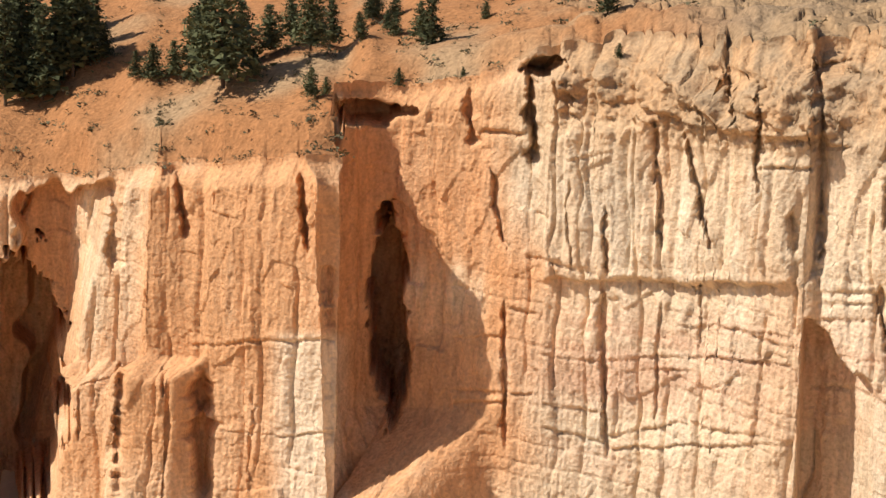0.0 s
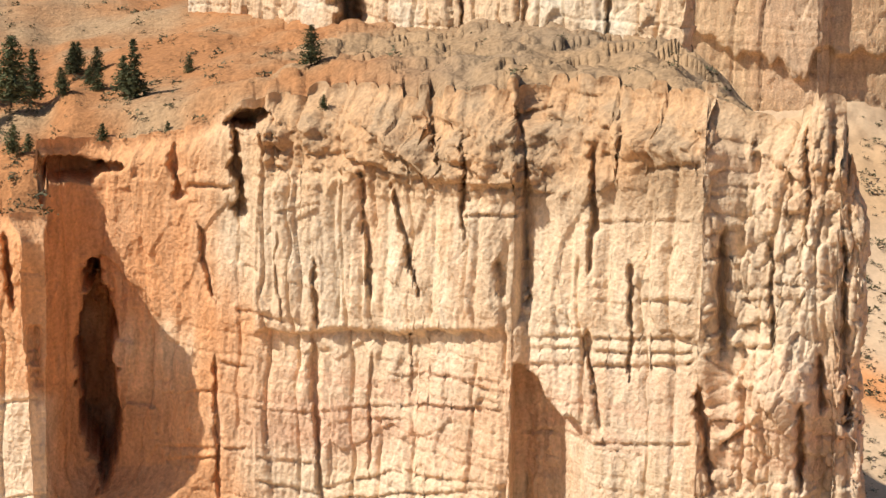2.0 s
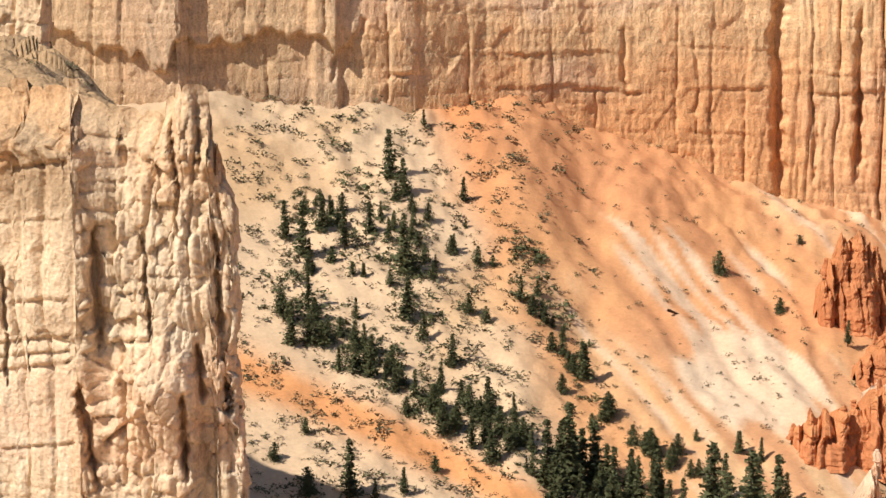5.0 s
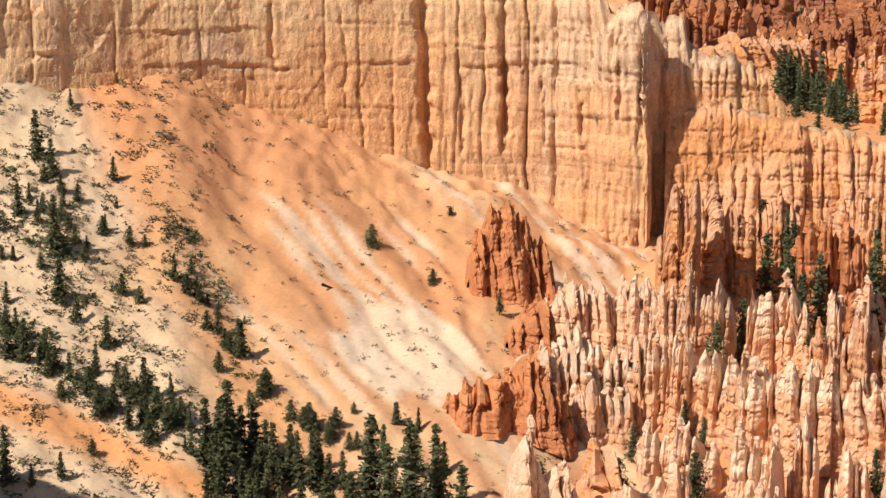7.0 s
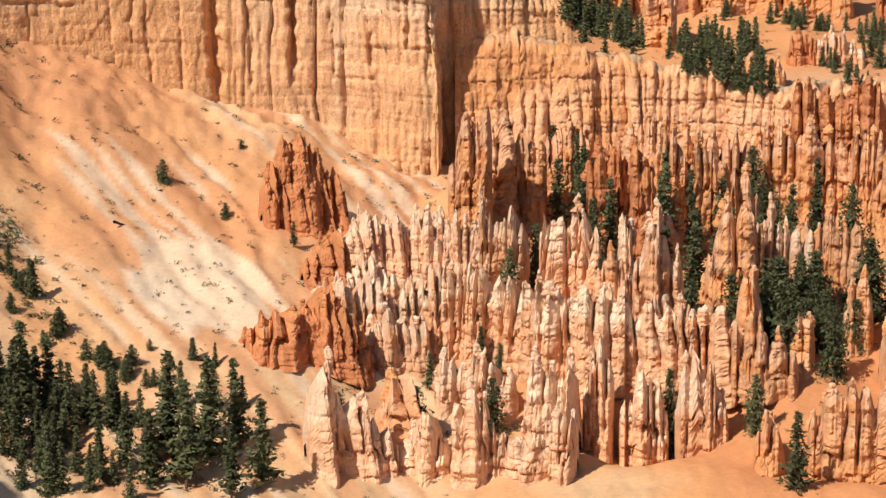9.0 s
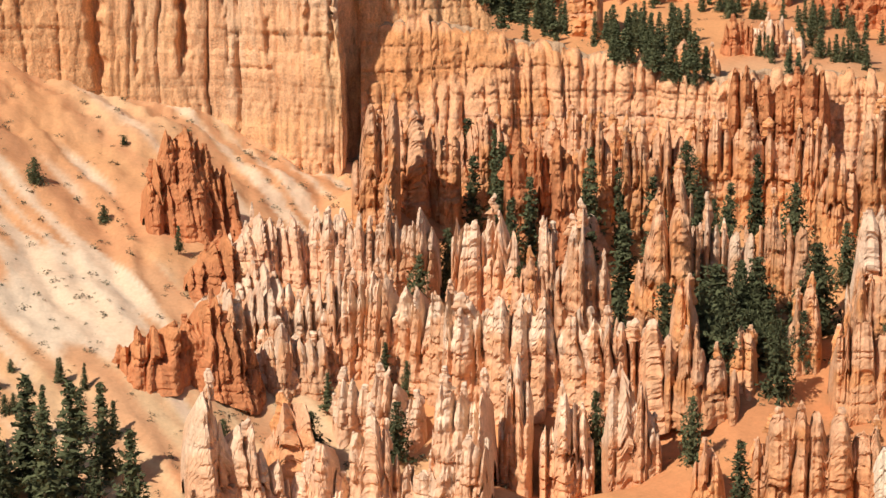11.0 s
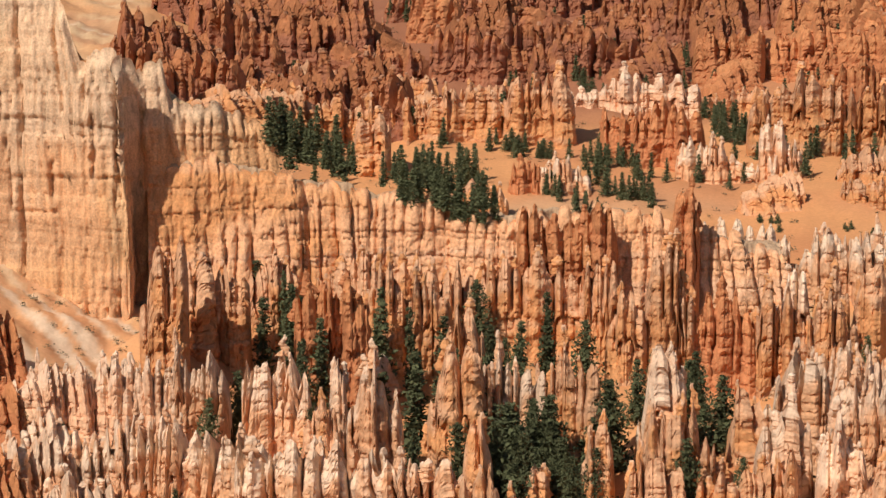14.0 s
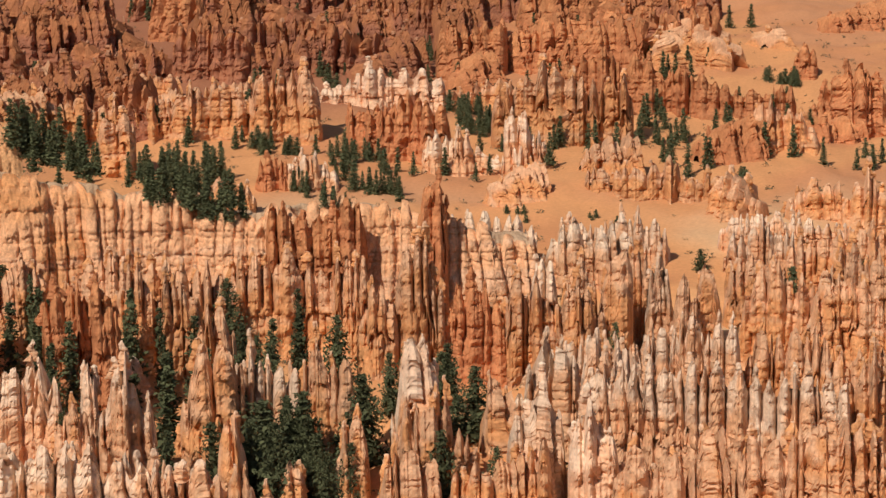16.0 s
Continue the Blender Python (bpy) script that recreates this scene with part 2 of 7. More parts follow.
def soil_colour(x, y, z):
    d, b = np.hypot(x, y), np.degrees(np.arctan2(x, y))
    e = np.degrees(np.arctan2(z - 130.0, d))
    w = rough(x * 0.02, y * 0.02, z * 0.02, 21, 4)
    line = b + 0.066 * d + 0.5 * grain(x * 0.02, y * 0.02, 0 * x, 8)
    rill = grain(line * 2.2, d * 0.004, 0.0 * d, 25) + 0.5 * grain(line * 3.4, d * 0.008, 0.0 * d, 26)
    near_to = lambda cb, ce, rb, re: np.exp(-((b - cb) / rb) ** 2 - ((e - ce) / re) ** 2)
    c = mix(mix(ORANGE * 1.2, TAN * 1.25, ease(w, -0.1, 0.8)), DEEP * 1.3, ease(-w, 0.0, 0.7) * 0.6)
    c = mix(c, DEEP * 1.35, np.clip(near_to(27.3, -8.6, 2.2, 0.9) + near_to(28.3, -12.2, 1.2, 0.7) + 0.5 * near_to(32, -9.6, 1.2, 0.5), 0, 1) * (0.6 + 0.4 * ease(rill, -0.3, 0.3)))
    c = mix(c, DEEP * 1.25, 0.7 * ease(-rill + 0.5 * w, 0.1, 0.7) * ease(b, 24, 25.5) * (1 - ease(b, 36, 38)))
    pale = near_to(30.6, -13.3, 1.6, 1.2) * 2.2 + 0.9 * near_to(28.6, -10.6, 1.6, 1.2) + 1.0 * near_to(35.5, -11.2, 1.4, 0.9) + 0.7 * near_to(31.0, -10.8, 1.2, 0.8) + 0.6 * near_to(33.5, -9.0, 1.5, 0.4)
    c = mix(c, mix(WHITE, PALE, 0.35 + 0.3 * ease(rill, -0.4, 0.4)), 0.92 * np.clip(ease(pale + 0.75 * rill + 0.35 * w, 0.45, 0.9), 0, 1) * ease(b, 24, 26) * (1 - ease(b, 37, 38.5)))
    c = mix(c, TAN * 1.35, 0.22 * ease(b, 23, 25) * (1 - ease(b, 37, 38)) + 0 * w)
    chalk = 1 - ease(b + 0.5 * e + 0.9 * w, 17.8, 19.4)
    c = mix(c, mix(CREAM, TAN * 1.2, ease(w, -0.4, 0.5)), chalk * (b < 40) * 0.95)
    c = mix(c, mix(GREY * 1.5, TAN * 1.15, ease(w, -0.3, 0.5)), 0.75 * chalk * ease(e + 0.6 * w, -8.6, -7.4) * (b < 24))
    stripe = np.exp(-((b + 2.17 * e + 11 + 0.5 * w) / 1.1) ** 2) * ease(b, 17, 18) * (1 - ease(b, 25, 27))
    c = mix(c, ORANGE * 1.25, np.clip(stripe * 1.3, 0, 1))
    far = ease(d, 620, 700) * ease(b, 36, 42)
    c = mix(c, mix(ORANGE * 1.2, DEEP * 1.3, ease(w, -0.3, 0.4)), far * 0.8)
    # shade over the far slopes on the left, put into the soil colour
    return mix(c, SHADED_RED * 1.25, 0.85 * ease(d, 760, 830) * ease(b, 38, 41) * (1 - ease(b + 2 * w, 49, 53)))


gb = np.concatenate([np.linspace(-180, -16, 20)[:-1], np.linspace(-16, 64, 860), np.linspace(64, 180, 14)[1:]])
gd = np.concatenate([np.linspace(1, 290, 20)[:-1], np.linspace(290, 600, 190)[:-1], np.linspace(600, 1150, 110), np.geomspace(1150, 4500, 14)[1:]])
BB, DD = np.meshgrid(gb, gd)
GX, GY = spot(BB, DD)
GZ = ground_z(GX, GY)
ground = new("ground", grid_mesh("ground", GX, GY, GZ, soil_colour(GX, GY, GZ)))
ground.data.materials.append(SOIL)
tagged(ground, "orange and cream eroded badland slopes with pale rills", "ground", kind="structure")


# ---- cliffs ----
def track(points, step):
    """Places every step metres along a line of (bearing, distance), and the way that points out of the wall, towards the viewer."""
    p = np.array([spot(b, d) for b, d in points])
    seg = np.hypot(*np.diff(p, axis=0).T)
    s = np.concatenate([[0], np.cumsum(seg)])
    q = np.arange(0, s[-1], step)
    x, y = np.interp(q, s, p[:, 0]), np.interp(q, s, p[:, 1])
    k = max(3, int(2.0 / step)) | 1
    ker = np.hanning(k + 2)[1:-1]
    ker /= ker.sum()
    soft = lambda a: np.convolve(np.pad(a, k // 2, mode="edge"), ker, "valid")
    x, y = soft(x), soft(y)
    tx, ty = np.gradient(soft(x)), np.gradient(soft(y))
    ln = np.hypot(tx, ty) + 1e-9
    return q, x, y, ty / ln, -tx / ln


def smoothed(a, k):
    ker = np.hanning(2 * k + 3)[1:-1]
    return np.convolve(np.pad(a, k, mode="edge"), ker / ker.sum(), "valid")


def facets(s, z, wide, high, seed, tilt=0.8):
    """Broken stone: uneven plates about wide by high, each with its own depth and tilt. Gives the depth, and how far the plate's edge is."""
    u, v = s / wide, z / high
    i0, j0 = np.floor(u), np.floor(v)
    near, second = np.full(u.shape, 9.0), np.full(u.shape, 9.0)
    depth = np.zeros(u.shape)
    o = 0 * i0
    for di in (-1, 0, 1):
        for dj in (-1, 0, 1):
            i, j = i0 + di, j0 + dj
            du = u - (i + 0.5 + 0.46 * lattice(i, j, o, seed))
            dv = v - (j + 0.5 + 0.46 * lattice(i, j, o + 1, seed))
            far = np.hypot(du, dv)
            new_depth = lattice(i, j, o + 2, seed) + tilt * (lattice(i, j, o + 3, seed) * du + lattice(i, j, o + 4, seed) * dv)
            second = np.where(far < near, near, np.minimum(second, far))
            depth = np.where(far < near, new_depth, depth)
            near = np.minimum(near, far)
    return depth, (second - near) * wide


def massive(s, z, seed, column=6.4, beds=0.5, split=1.0):
    """Sheer limestone: flat buttresses parted by thin deep cracks, with broken plates on their faces and a few level ledges."""
    o = 0 * s
    wob = s + 1.1 * grain(s * 0.04, z * 0.05, o, seed) + 0.4 * grain(s * 0.3, z * 0.25, o, seed + 1)
    q, w, r = cells(wob, column, seed + 2)
    edge = np.minimum(q, 1 - q) * w
    out = 0.4 * (1 - np.abs(2 * q - 1) ** 6) + 0.4 * r
    held = ease(grain(s * 0.09, z * 0.07, o, seed + 3), -0.12, 0.12)
    out = out - split * held * (2.2 * np.exp(-(edge / 0.16) ** 2) + 0.2 * np.exp(-(edge / 0.5) ** 2))
    tier = np.floor(z / 11.0 + 0.5 * grain(s * 0.03, o, o, seed + 4))
    q, w, r = cells(wob + 1.3 * tier, 2.1, seed + 5)
    edge = np.minimum(q, 1 - q) * w
    out = out + 0.08 * r - split * 0.6 * np.exp(-(edge / 0.12) ** 2) * ease(grain(s * 0.11, z * 0.08, o, seed + 6), 0.05, 0.2)
    for wide, high, deep, line in ((5.5, 10.0, 0.3, 0.25), (2.2, 4.5, 0.13, 0.1), (0.8, 1.3, 0.07, 0.03)):
        f, gap = facets(wob + 0.15 * wide * grain(s / wide, z / high, o, seed + 30), z + 0.15 * high * grain(s / wide, z / high, o + 5, seed + 31), wide, high, seed + int(10 * wide), 1.6)
        out = out + deep * f - line * np.exp(-(gap / 0.14) ** 2) * ease(grain(s * 0.2, z * 0.2, o, seed + 32), 0.0, 0.3)
    zz = z + 0.9 * grain(s * 0.03, z * 0.02, o, seed + 7) + 0.25 * grain(s * 0.5, z * 0.2, o, seed + 8)
    q, w, r = cells(zz, 2.8, seed + 9)
    edge = np.minimum(q, 1 - q) * w
    out = out + beds * (0.2 * r - 0.7 * np.exp(-(edge / 0.14) ** 2) * ease(grain(s * 0.05, z * 0.4, o, seed + 10), -0.15, 0.15))
    return out + 0.7 * rough(s * 0.06, z * 0.05, o, seed + 11, 2) + 0.07 * rough(s * 0.9, z * 0.7, o, seed + 14, 3, 0.7)


def sheer(s, z, seed, big=13.0, small=2.4, ribs=1.0, beds=0.5, amp=1.0):
    """A massive wall: flat-faced buttresses with narrow clefts between, fine ribs, thin level breaks and rough stone."""
    o = 0 * s
    wob = s + 1.6 * grain(s * 0.03, z * 0.045, o, seed) + 0.35 * grain(s * 0.25, z * 0.2, o, seed + 1)
    q, w, r = cells(wob, big, seed + 2)
    edge = np.minimum(q, 1 - q) * w
    out = 0.9 * (1 - np.abs(2 * q - 1) ** 5) + 0.9 * r
    out = out - 2.3 * np.exp(-(edge / 0.24) ** 2) * ease(grain(s * 0.06, z * 0.05, o, seed + 3), -0.15, 0.15)
    tier = np.floor(z / 12.0 + 0.5 * grain(s * 0.03, o, o, seed + 4))
    q, w, r = cells(wob + 0.9 * tier, small, seed + 5)
    edge = np.minimum(q, 1 - q) * w
    out = out + ribs * (0.3 * (1 - np.abs(2 * q - 1) ** 3) + 0.22 * r - 0.7 * np.exp(-(edge / 0.16) ** 2) * ease(grain(s * 0.09, z * 0.06, o, seed + 6), 0.0, 0.3))
    q, w, r = cells(wob + 0.7 * tier, 0.95, seed + 15)
    out = out + ribs * 0.7 * (0.16 * (1 - np.abs(2 * q - 1) ** 3) + 0.12 * r) * ease(grain(s * 0.05, z * 0.07, o, seed + 16), -0.5, 0.2)
    zz = z + 0.8 * grain(s * 0.025, z * 0.02, o, seed + 7) + 0.15 * grain(s * 0.6, z * 0.2, o, seed + 8)
    q, w, r = cells(zz, 2.5, seed + 9)
    edge = np.minimum(q, 1 - q) * w
    out = out + beds * (0.32 * r - 0.65 * np.exp(-(edge / 0.17) ** 2) * ease(grain(s * 0.035, z * 0.4, o, seed + 10), -0.3, 0.05))
    out = out + 0.9 * rough(s * 0.06, z * 0.05, o, seed + 11, 3) + 0.18 * np.abs(grain(s * 0.55, z * 0.25, o, seed + 12)) - 0.3 * np.exp(-(grain(s * 0.3, z * 0.15, o, seed + 13) / 0.045) ** 2)
    return amp * (out + 0.11 * rough(s * 1.1, z * 0.7, o, seed + 14, 2, 0.7))


def cliff(name, points, tops, foot, step, rows, shape, paint, back, back_z, material=CLIFF, batter=0.05, cap_rows=70, ragged=0.0, setback=None):
    """A rock wall along points (bearing, distance), with its top at the elevations given by bearing, and the ground that lies behind its edge.
    shape(s, z, bearing, elevation): how far the rock stands out. back: how far the top goes back; back_z(bearing): its height there."""
    s, x0, y0, nx, ny = track(points, step)
    d0, b0 = np.hypot(x0, y0), np.degrees(np.arctan2(x0, y0))
    tb, te = zip(*tops)
    crest = np.interp(b0, tb, te)
    zt = height_at(d0, crest)
    q, w, r = cells(s, 2.4, 71)
    zt = zt + (ragged(b0) if callable(ragged) else ragged) * (r - 0.7 * (2 * q - 1) ** 4 + 0.8 * grain(s * 0.12, 0 * s, 0 * s, 72))
    v = np.linspace(0, 1, rows)[:, None]
    z = foot + (zt[None] - foot) * v
    S = np.broadcast_to(s[None], z.shape)
    B = np.broadcast_to(b0[None], z.shape)
    el = np.degrees(np.arctan2(z - 130.0, d0[None]))
    facing = np.broadcast_to(np.clip(-(nx * x0 + ny * y0) / d0, 0, 1)[None], z.shape)
    out = shape(S, z, B, el, facing) - batter * (z - foot) - 1.6 * ease(v, 0.95, 1.0) ** 2
    x, y = x0 + nx * out, y0 + ny * out
    wide = max(3, int(1.5 / step))
    k = ease(v, 0.94, 1.0)  # an even rim
    rim_x, rim_y = smoothed(x[-1], wide), smoothed(y[-1], wide)
    x, y = x * (1 - k) + rim_x * k, y * (1 - k) + rim_y * k
    D, B = np.hypot(x, y), np.degrees(np.arctan2(x, y))
    el = np.degrees(np.arctan2(z - 130.0, D))
    if setback:  # rock that leans away from the viewer
        gone = setback(B, el)
        gone = gone * (1 - k) + smoothed(gone[-1], wide) * k
        x, y = x * (1 + gone / D), y * (1 + gone / D)
    c = paint(x, y, z, B, el)
    # the top, from the edge back: one even slope behind the rim
    w = np.linspace(0, 1, cap_rows)[1:, None] ** 1.5
    ex, ey = x[-1], y[-1]
    k = ease(w, 0.0, 0.05)
    reach = back(b0)[None] if callable(back) else back
    wide = int(4.0 / step)
    sx, sy = smoothed(ex, wide), smoothed(ey, wide)
    sb = np.arctan2(sx, sy)
    tx, ty = ex * (1 - k) + sx * k + np.sin(sb) * reach * w, ey * (1 - k) + sy * k + np.cos(sb) * reach * w
    pb, pd = zip(*sorted(points))
    grid = np.arange(pb[0] - 3, pb[-1] + 3, 0.05)
    rim_d = smoothed(np.interp(grid, pb, pd), 12)
    rim_z = smoothed(height_at(np.interp(grid, pb, pd), np.interp(grid, tb, te)), 12)
    bb, dd = np.degrees(np.arctan2(tx, ty)), np.hypot(tx, ty)
    far = np.clip((dd - np.interp(bb, grid, rim_d)) / np.mean(reach), 0, 1)
    rim = np.interp(bb, grid, rim_z)
    slope = rim + (back_z(bb) - rim) * far ** 0.8
    crag = ease(bb, 1, 4)
    knobs, gap = facets(tx + ty * 0.3, ty, 4.0, 5.0, 64)
    slope = slope + crag * (1.3 * np.abs(rough(tx * 0.16, ty * 0.16, 0 * tx, 63, 2, 0.5)) + 0.6 * knobs - 0.3 * np.exp(-(gap / 0.4) ** 2)) + 0.35 * rough(tx * 0.2, ty * 0.2, 0 * tx, 61, 2) + 1.1 * rough(tx * 0.07, ty * 0.07, 0 * tx, 62, 2)
    tz = slope * k + zt[None] * (1 - k)
    tc = paint(tx, ty, tz, bb, None)
    thing = new(name)
    for part_name, arrays in (("face", (x, y, z, c)), ("top", (np.concatenate([x[-1:], tx]), np.concatenate([y[-1:], ty]), np.concatenate([z[-1:], tz]), np.concatenate([c[-1:], tc])))):
        ob = new(part_name, grid_mesh(part_name, *arrays))
        ob.data.materials.append(material)
        ob.parent = thing
    return thing


def hole(B, el, b, e, w, h, deep):
    """A cave's hollow, with a ragged arch."""
    u, v = (B - b) / w, (el - e) / h
    ragged = 1 + 0.2 * rough(B * 2, el * 1.4, 0 * B, 91, 2) + 0.1 * grain(B * 14, el * 9, 0 * B, 92)
    return -deep * (1 - ease(np.hypot(u, v) / np.clip(ragged, 0.4, 2), 0.84, 1.02))


# upright cracks: bearing and elevation of top and foot, width (degrees), depth (m)
CRACKS_A = ((0.57, -7.58, 0.66, -9.11, 0.104, 4.0), (2.05, -7.28, 2.23, -9.61, 0.112, 8.0), (1.14, -9.66, 1.56, -11.60, 0.061, 3.0), (1.56, -13.00, 1.64, -16.47, 0.069, 3.0), (5.21, -8.38, 5.32, -9.56, 0.052, 3.0),
            (5.32, -9.56, 5.49, -11.50, 0.078, 4.0), (5.99, -8.70, 6.66, -11.46, 0.069, 4.0), (4.06, -10.57, 4.11, -12.24, 0.052, 3.0), (3.08, -9.90, 3.21, -12.12, 0.035, 1.5), (7.75, -7.41, 7.83, -9.47, 0.043, 2.0),
            (9.06, -6.81, 9.28, -7.90, 0.061, 3.0), (9.28, -7.90, 9.48, -11.89, 0.069, 4.0), (8.70, -10.54, 8.72, -11.51, 0.069, 3.0), (4.03, -12.38, 4.23, -16.54, 0.078, 3.0), (5.51, -12.89, 5.48, -15.94, 0.043, 1.5),)
CRACKS_B = ((6.48, -12.29, 6.55, -13.96, 0.043, 1.5), (6.85, -6.33, 6.98, -7.15, 0.078, 3.0), (6.98, -7.15, 7.17, -8.53, 0.043, 2.0), (-8.19, -9.84, -8.29, -12.19, 0.156, 5.0), (-6.72, -9.58, -6.46, -11.38, 0.112, 5.0),
            (-3.64, -9.85, -3.42, -11.66, 0.078, 5.0), (-8.18, -14.54, -8.23, -17.70, 0.078, 5.0), (-6.13, -14.71, -6.05, -17.88, 0.190, 8.0), (-9.18, -15.07, -9.20, -16.30, 0.035, 1.5), (-4.77, -15.14, -4.92, -17.76, 0.043, 1.0),
            (-7.12, -14.56, -7.13, -15.25, 0.043, 2.0), (-2.99, -11.66, -2.77, -13.89, 0.078, 3.0), (-10.19, -9.96, -10.79, -12.14, 0.086, 3.0), )
CRACKS_C = ((11.00, -7.76, 11.03, -9.99, 0.086, 4.0), (11.00, -9.99, 10.90, -10.82, 0.052, 3.0), (11.93, -10.53, 12.03, -12.20, 0.052, 3.0), (10.92, -12.22, 11.12, -13.47, 0.069, 4.0),
            (11.12, -13.47, 11.28, -14.71, 0.043, 2.0), (12.03, -12.20, 12.05, -13.45, 0.043, 2.5), (14.27, -9.65, 14.31, -12.70, 0.095, 6.0), (15.48, -9.76, 15.58, -12.53, 0.052, 3.5), (17.21, -9.85, 17.33, -12.33, 0.069, 4.0),
            (16.26, -7.11, 16.30, -8.49, 0.061, 3.0), (16.37, -8.49, 16.28, -10.01, 0.043, 2.5), (7.73, -7.64, 7.81, -10.01, 0.043, 2.5), (7.03, -6.40, 7.03, -7.93, 0.069, 3.0), (13.74, -13.55, 14.18, -16.03, 0.104, 5.0),)
CRACKS_D = ((16.36, -13.88, 16.39, -15.94, 0.078, 5.0), (16.74, -12.63, 16.85, -14.00, 0.086, 5.0), (17.44, -13.43, 17.54, -14.39, 0.069, 4.0), (11.59, -6.64, 11.61, -8.44, 0.061, 3.0), (14.95, -7.14, 15.01, -7.97, 0.043, 2.0),
            (16.80, -6.54, 16.92, -8.33, 0.043, 2.5), (18.00, -9.54, 18.12, -10.92, 0.052, 2.5),)
# ledges: bearing and elevation of both ends, height (degrees), depth (m)
LEDGES_A = ((2.07, -11.80, 4.07, -12.27, 0.069, 1.0), (4.07, -12.38, 6.48, -12.36, 0.078, 1.0), (6.48, -12.36, 8.73, -12.27, 0.069, 1.0), (0.25, -13.83, 1.54, -13.81, 0.043, 0.6), (1.67, -13.07, 2.39, -13.26, 0.061, 1.2),
            (2.41, -14.23, 3.99, -14.33, 0.043, 0.7), (4.13, -14.32, 6.55, -14.12, 0.043, 0.7), (0.27, -15.11, 2.43, -15.21, 0.043, 0.8), (0.27, -15.46, 1.72, -15.39, 0.052, 0.9), (2.58, -15.41, 4.03, -15.58, 0.043, 0.8),
            (2.60, -15.97, 4.20, -16.33, 0.052, 1.0), (4.19, -16.19, 6.05, -15.78, 0.052, 1.0), (6.05, -15.78, 8.91, -16.12, 0.052, 1.0), (4.34, -16.46, 8.91, -16.18, 0.052, 1.0), (7.37, -13.37, 8.80, -13.85, 0.052, 0.8),)
LEDGES_B = ((6.55, -14.16, 8.82, -14.20, 0.035, 0.7), (4.57, -14.59, 6.42, -14.45, 0.043, 0.7), (-6.34, -14.04, -2.77, -13.92, 0.052, 0.8), (-4.20, -16.28, -2.68, -16.18, 0.035, 0.7), (-5.78, -16.17, -4.05, -16.25, 0.026, 0.5),
            (7.76, -9.47, 9.29, -9.41, 0.052, 0.8), (0.87, -8.76, 2.00, -8.78, 0.078, 1.8), (9.04, -7.09, 9.98, -6.92, 0.078, 1.8), (3.00, -9.48, 4.26, -9.17, 0.043, 0.7), (9.26, -8.89, 10.08, -8.90, 0.061, 1.0),
            (-6.03, -10.69, -5.19, -10.97, 0.043, 0.7), (-9.32, -15.00, -8.33, -14.81, 0.043, 0.8), (9.33, -13.14, 13.61, -13.00, 0.061, 1.0), (9.33, -12.72, 13.60, -12.72, 0.052, 0.9), (9.32, -12.46, 13.60, -12.35, 0.052, 0.9),)
LEDGES_C = ((9.35, -15.04, 13.65, -14.94, 0.052, 1.0), (10.71, -9.57, 13.53, -9.46, 0.043, 0.7), (12.16, -11.47, 13.58, -11.47, 0.069, 0.9), (11.02, -11.45, 12.02, -11.57, 0.043, 0.7), (14.70, -11.33, 15.55, -11.35, 0.052, 0.8),
            (14.87, -12.52, 15.58, -12.53, 0.078, 1.2), (13.72, -11.75, 14.29, -11.62, 0.052, 0.9), (7.88, -8.83, 9.29, -8.75, 0.069, 1.2), (7.88, -9.43, 9.30, -9.45, 0.035, 0.6), (14.89, -7.86, 16.98, -7.85, 0.043, 0.8),
            (14.05, -7.46, 15.03, -7.58, 0.069, 1.0), (9.28, -7.01, 9.98, -6.96, 0.078, 1.5), (12.10, -8.19, 13.64, -8.06, 0.069, 1.5), (15.49, -9.20, 17.02, -9.09, 0.035, 0.6), (13.79, -8.55, 15.47, -8.58, 0.035, 0.6),)
LEDGES_D = ((15.54, -10.94, 17.08, -10.96, 0.035, 0.6), (14.37, -14.92, 15.21, -14.34, 0.086, 2.5), (5.90, -14.12, 8.76, -14.19, 0.035, 0.6), (5.90, -13.36, 8.76, -13.49, 0.035, 0.6),)
NEAR_CRACKS = CRACKS_A + CRACKS_B + CRACKS_C + CRACKS_D
NEAR_LEDGES = LEDGES_A + LEDGES_B + LEDGES_C + LEDGES_D


def slanted(B, el, rows):
    """Upright cracks that lean and wander, narrower at their ends."""
    swell = 1.0 + 0.65 * grain(el * 4.0, B * 1.5, 0 * el, 79) + 0.25 * grain(el * 13.0, B * 3, 0 * el, 80)
    wander = 0.06 * grain(el * 1.7, B * 0.4, 0 * el, 77) + 0.03 * grain(el * 7.0, B * 0.8, 0 * el, 78)
    out = np.zeros_like(el)
    low, high = B.min(0), B.max(0)
    for b0, e0, b1, e1, width, depth in rows:
        k = np.flatnonzero((high > min(b0, b1) - 0.1 - 2.2 * width) & (low < max(b0, b1) + 0.1 + 2.2 * width))
        if not len(k):
            continue
        k = slice(k[0], k[-1] + 1)
        b, e = B[:, k], el[:, k]
        f = (e0 - e) / (e0 - e1)
        end = np.clip(np.minimum(f, 1 - f) * 7 + 0.35, 0, 1) * ((f > -0.05) & (f < 1.05))
        far = (b - b0 - (b1 - b0) * f + wander[:, k]) / (width * (0.45 + 0.55 * end) * swell[:, k])
        out[:, k] -= 0.6 * depth * end * np.exp(-np.abs(far) ** 2.5)
    return out


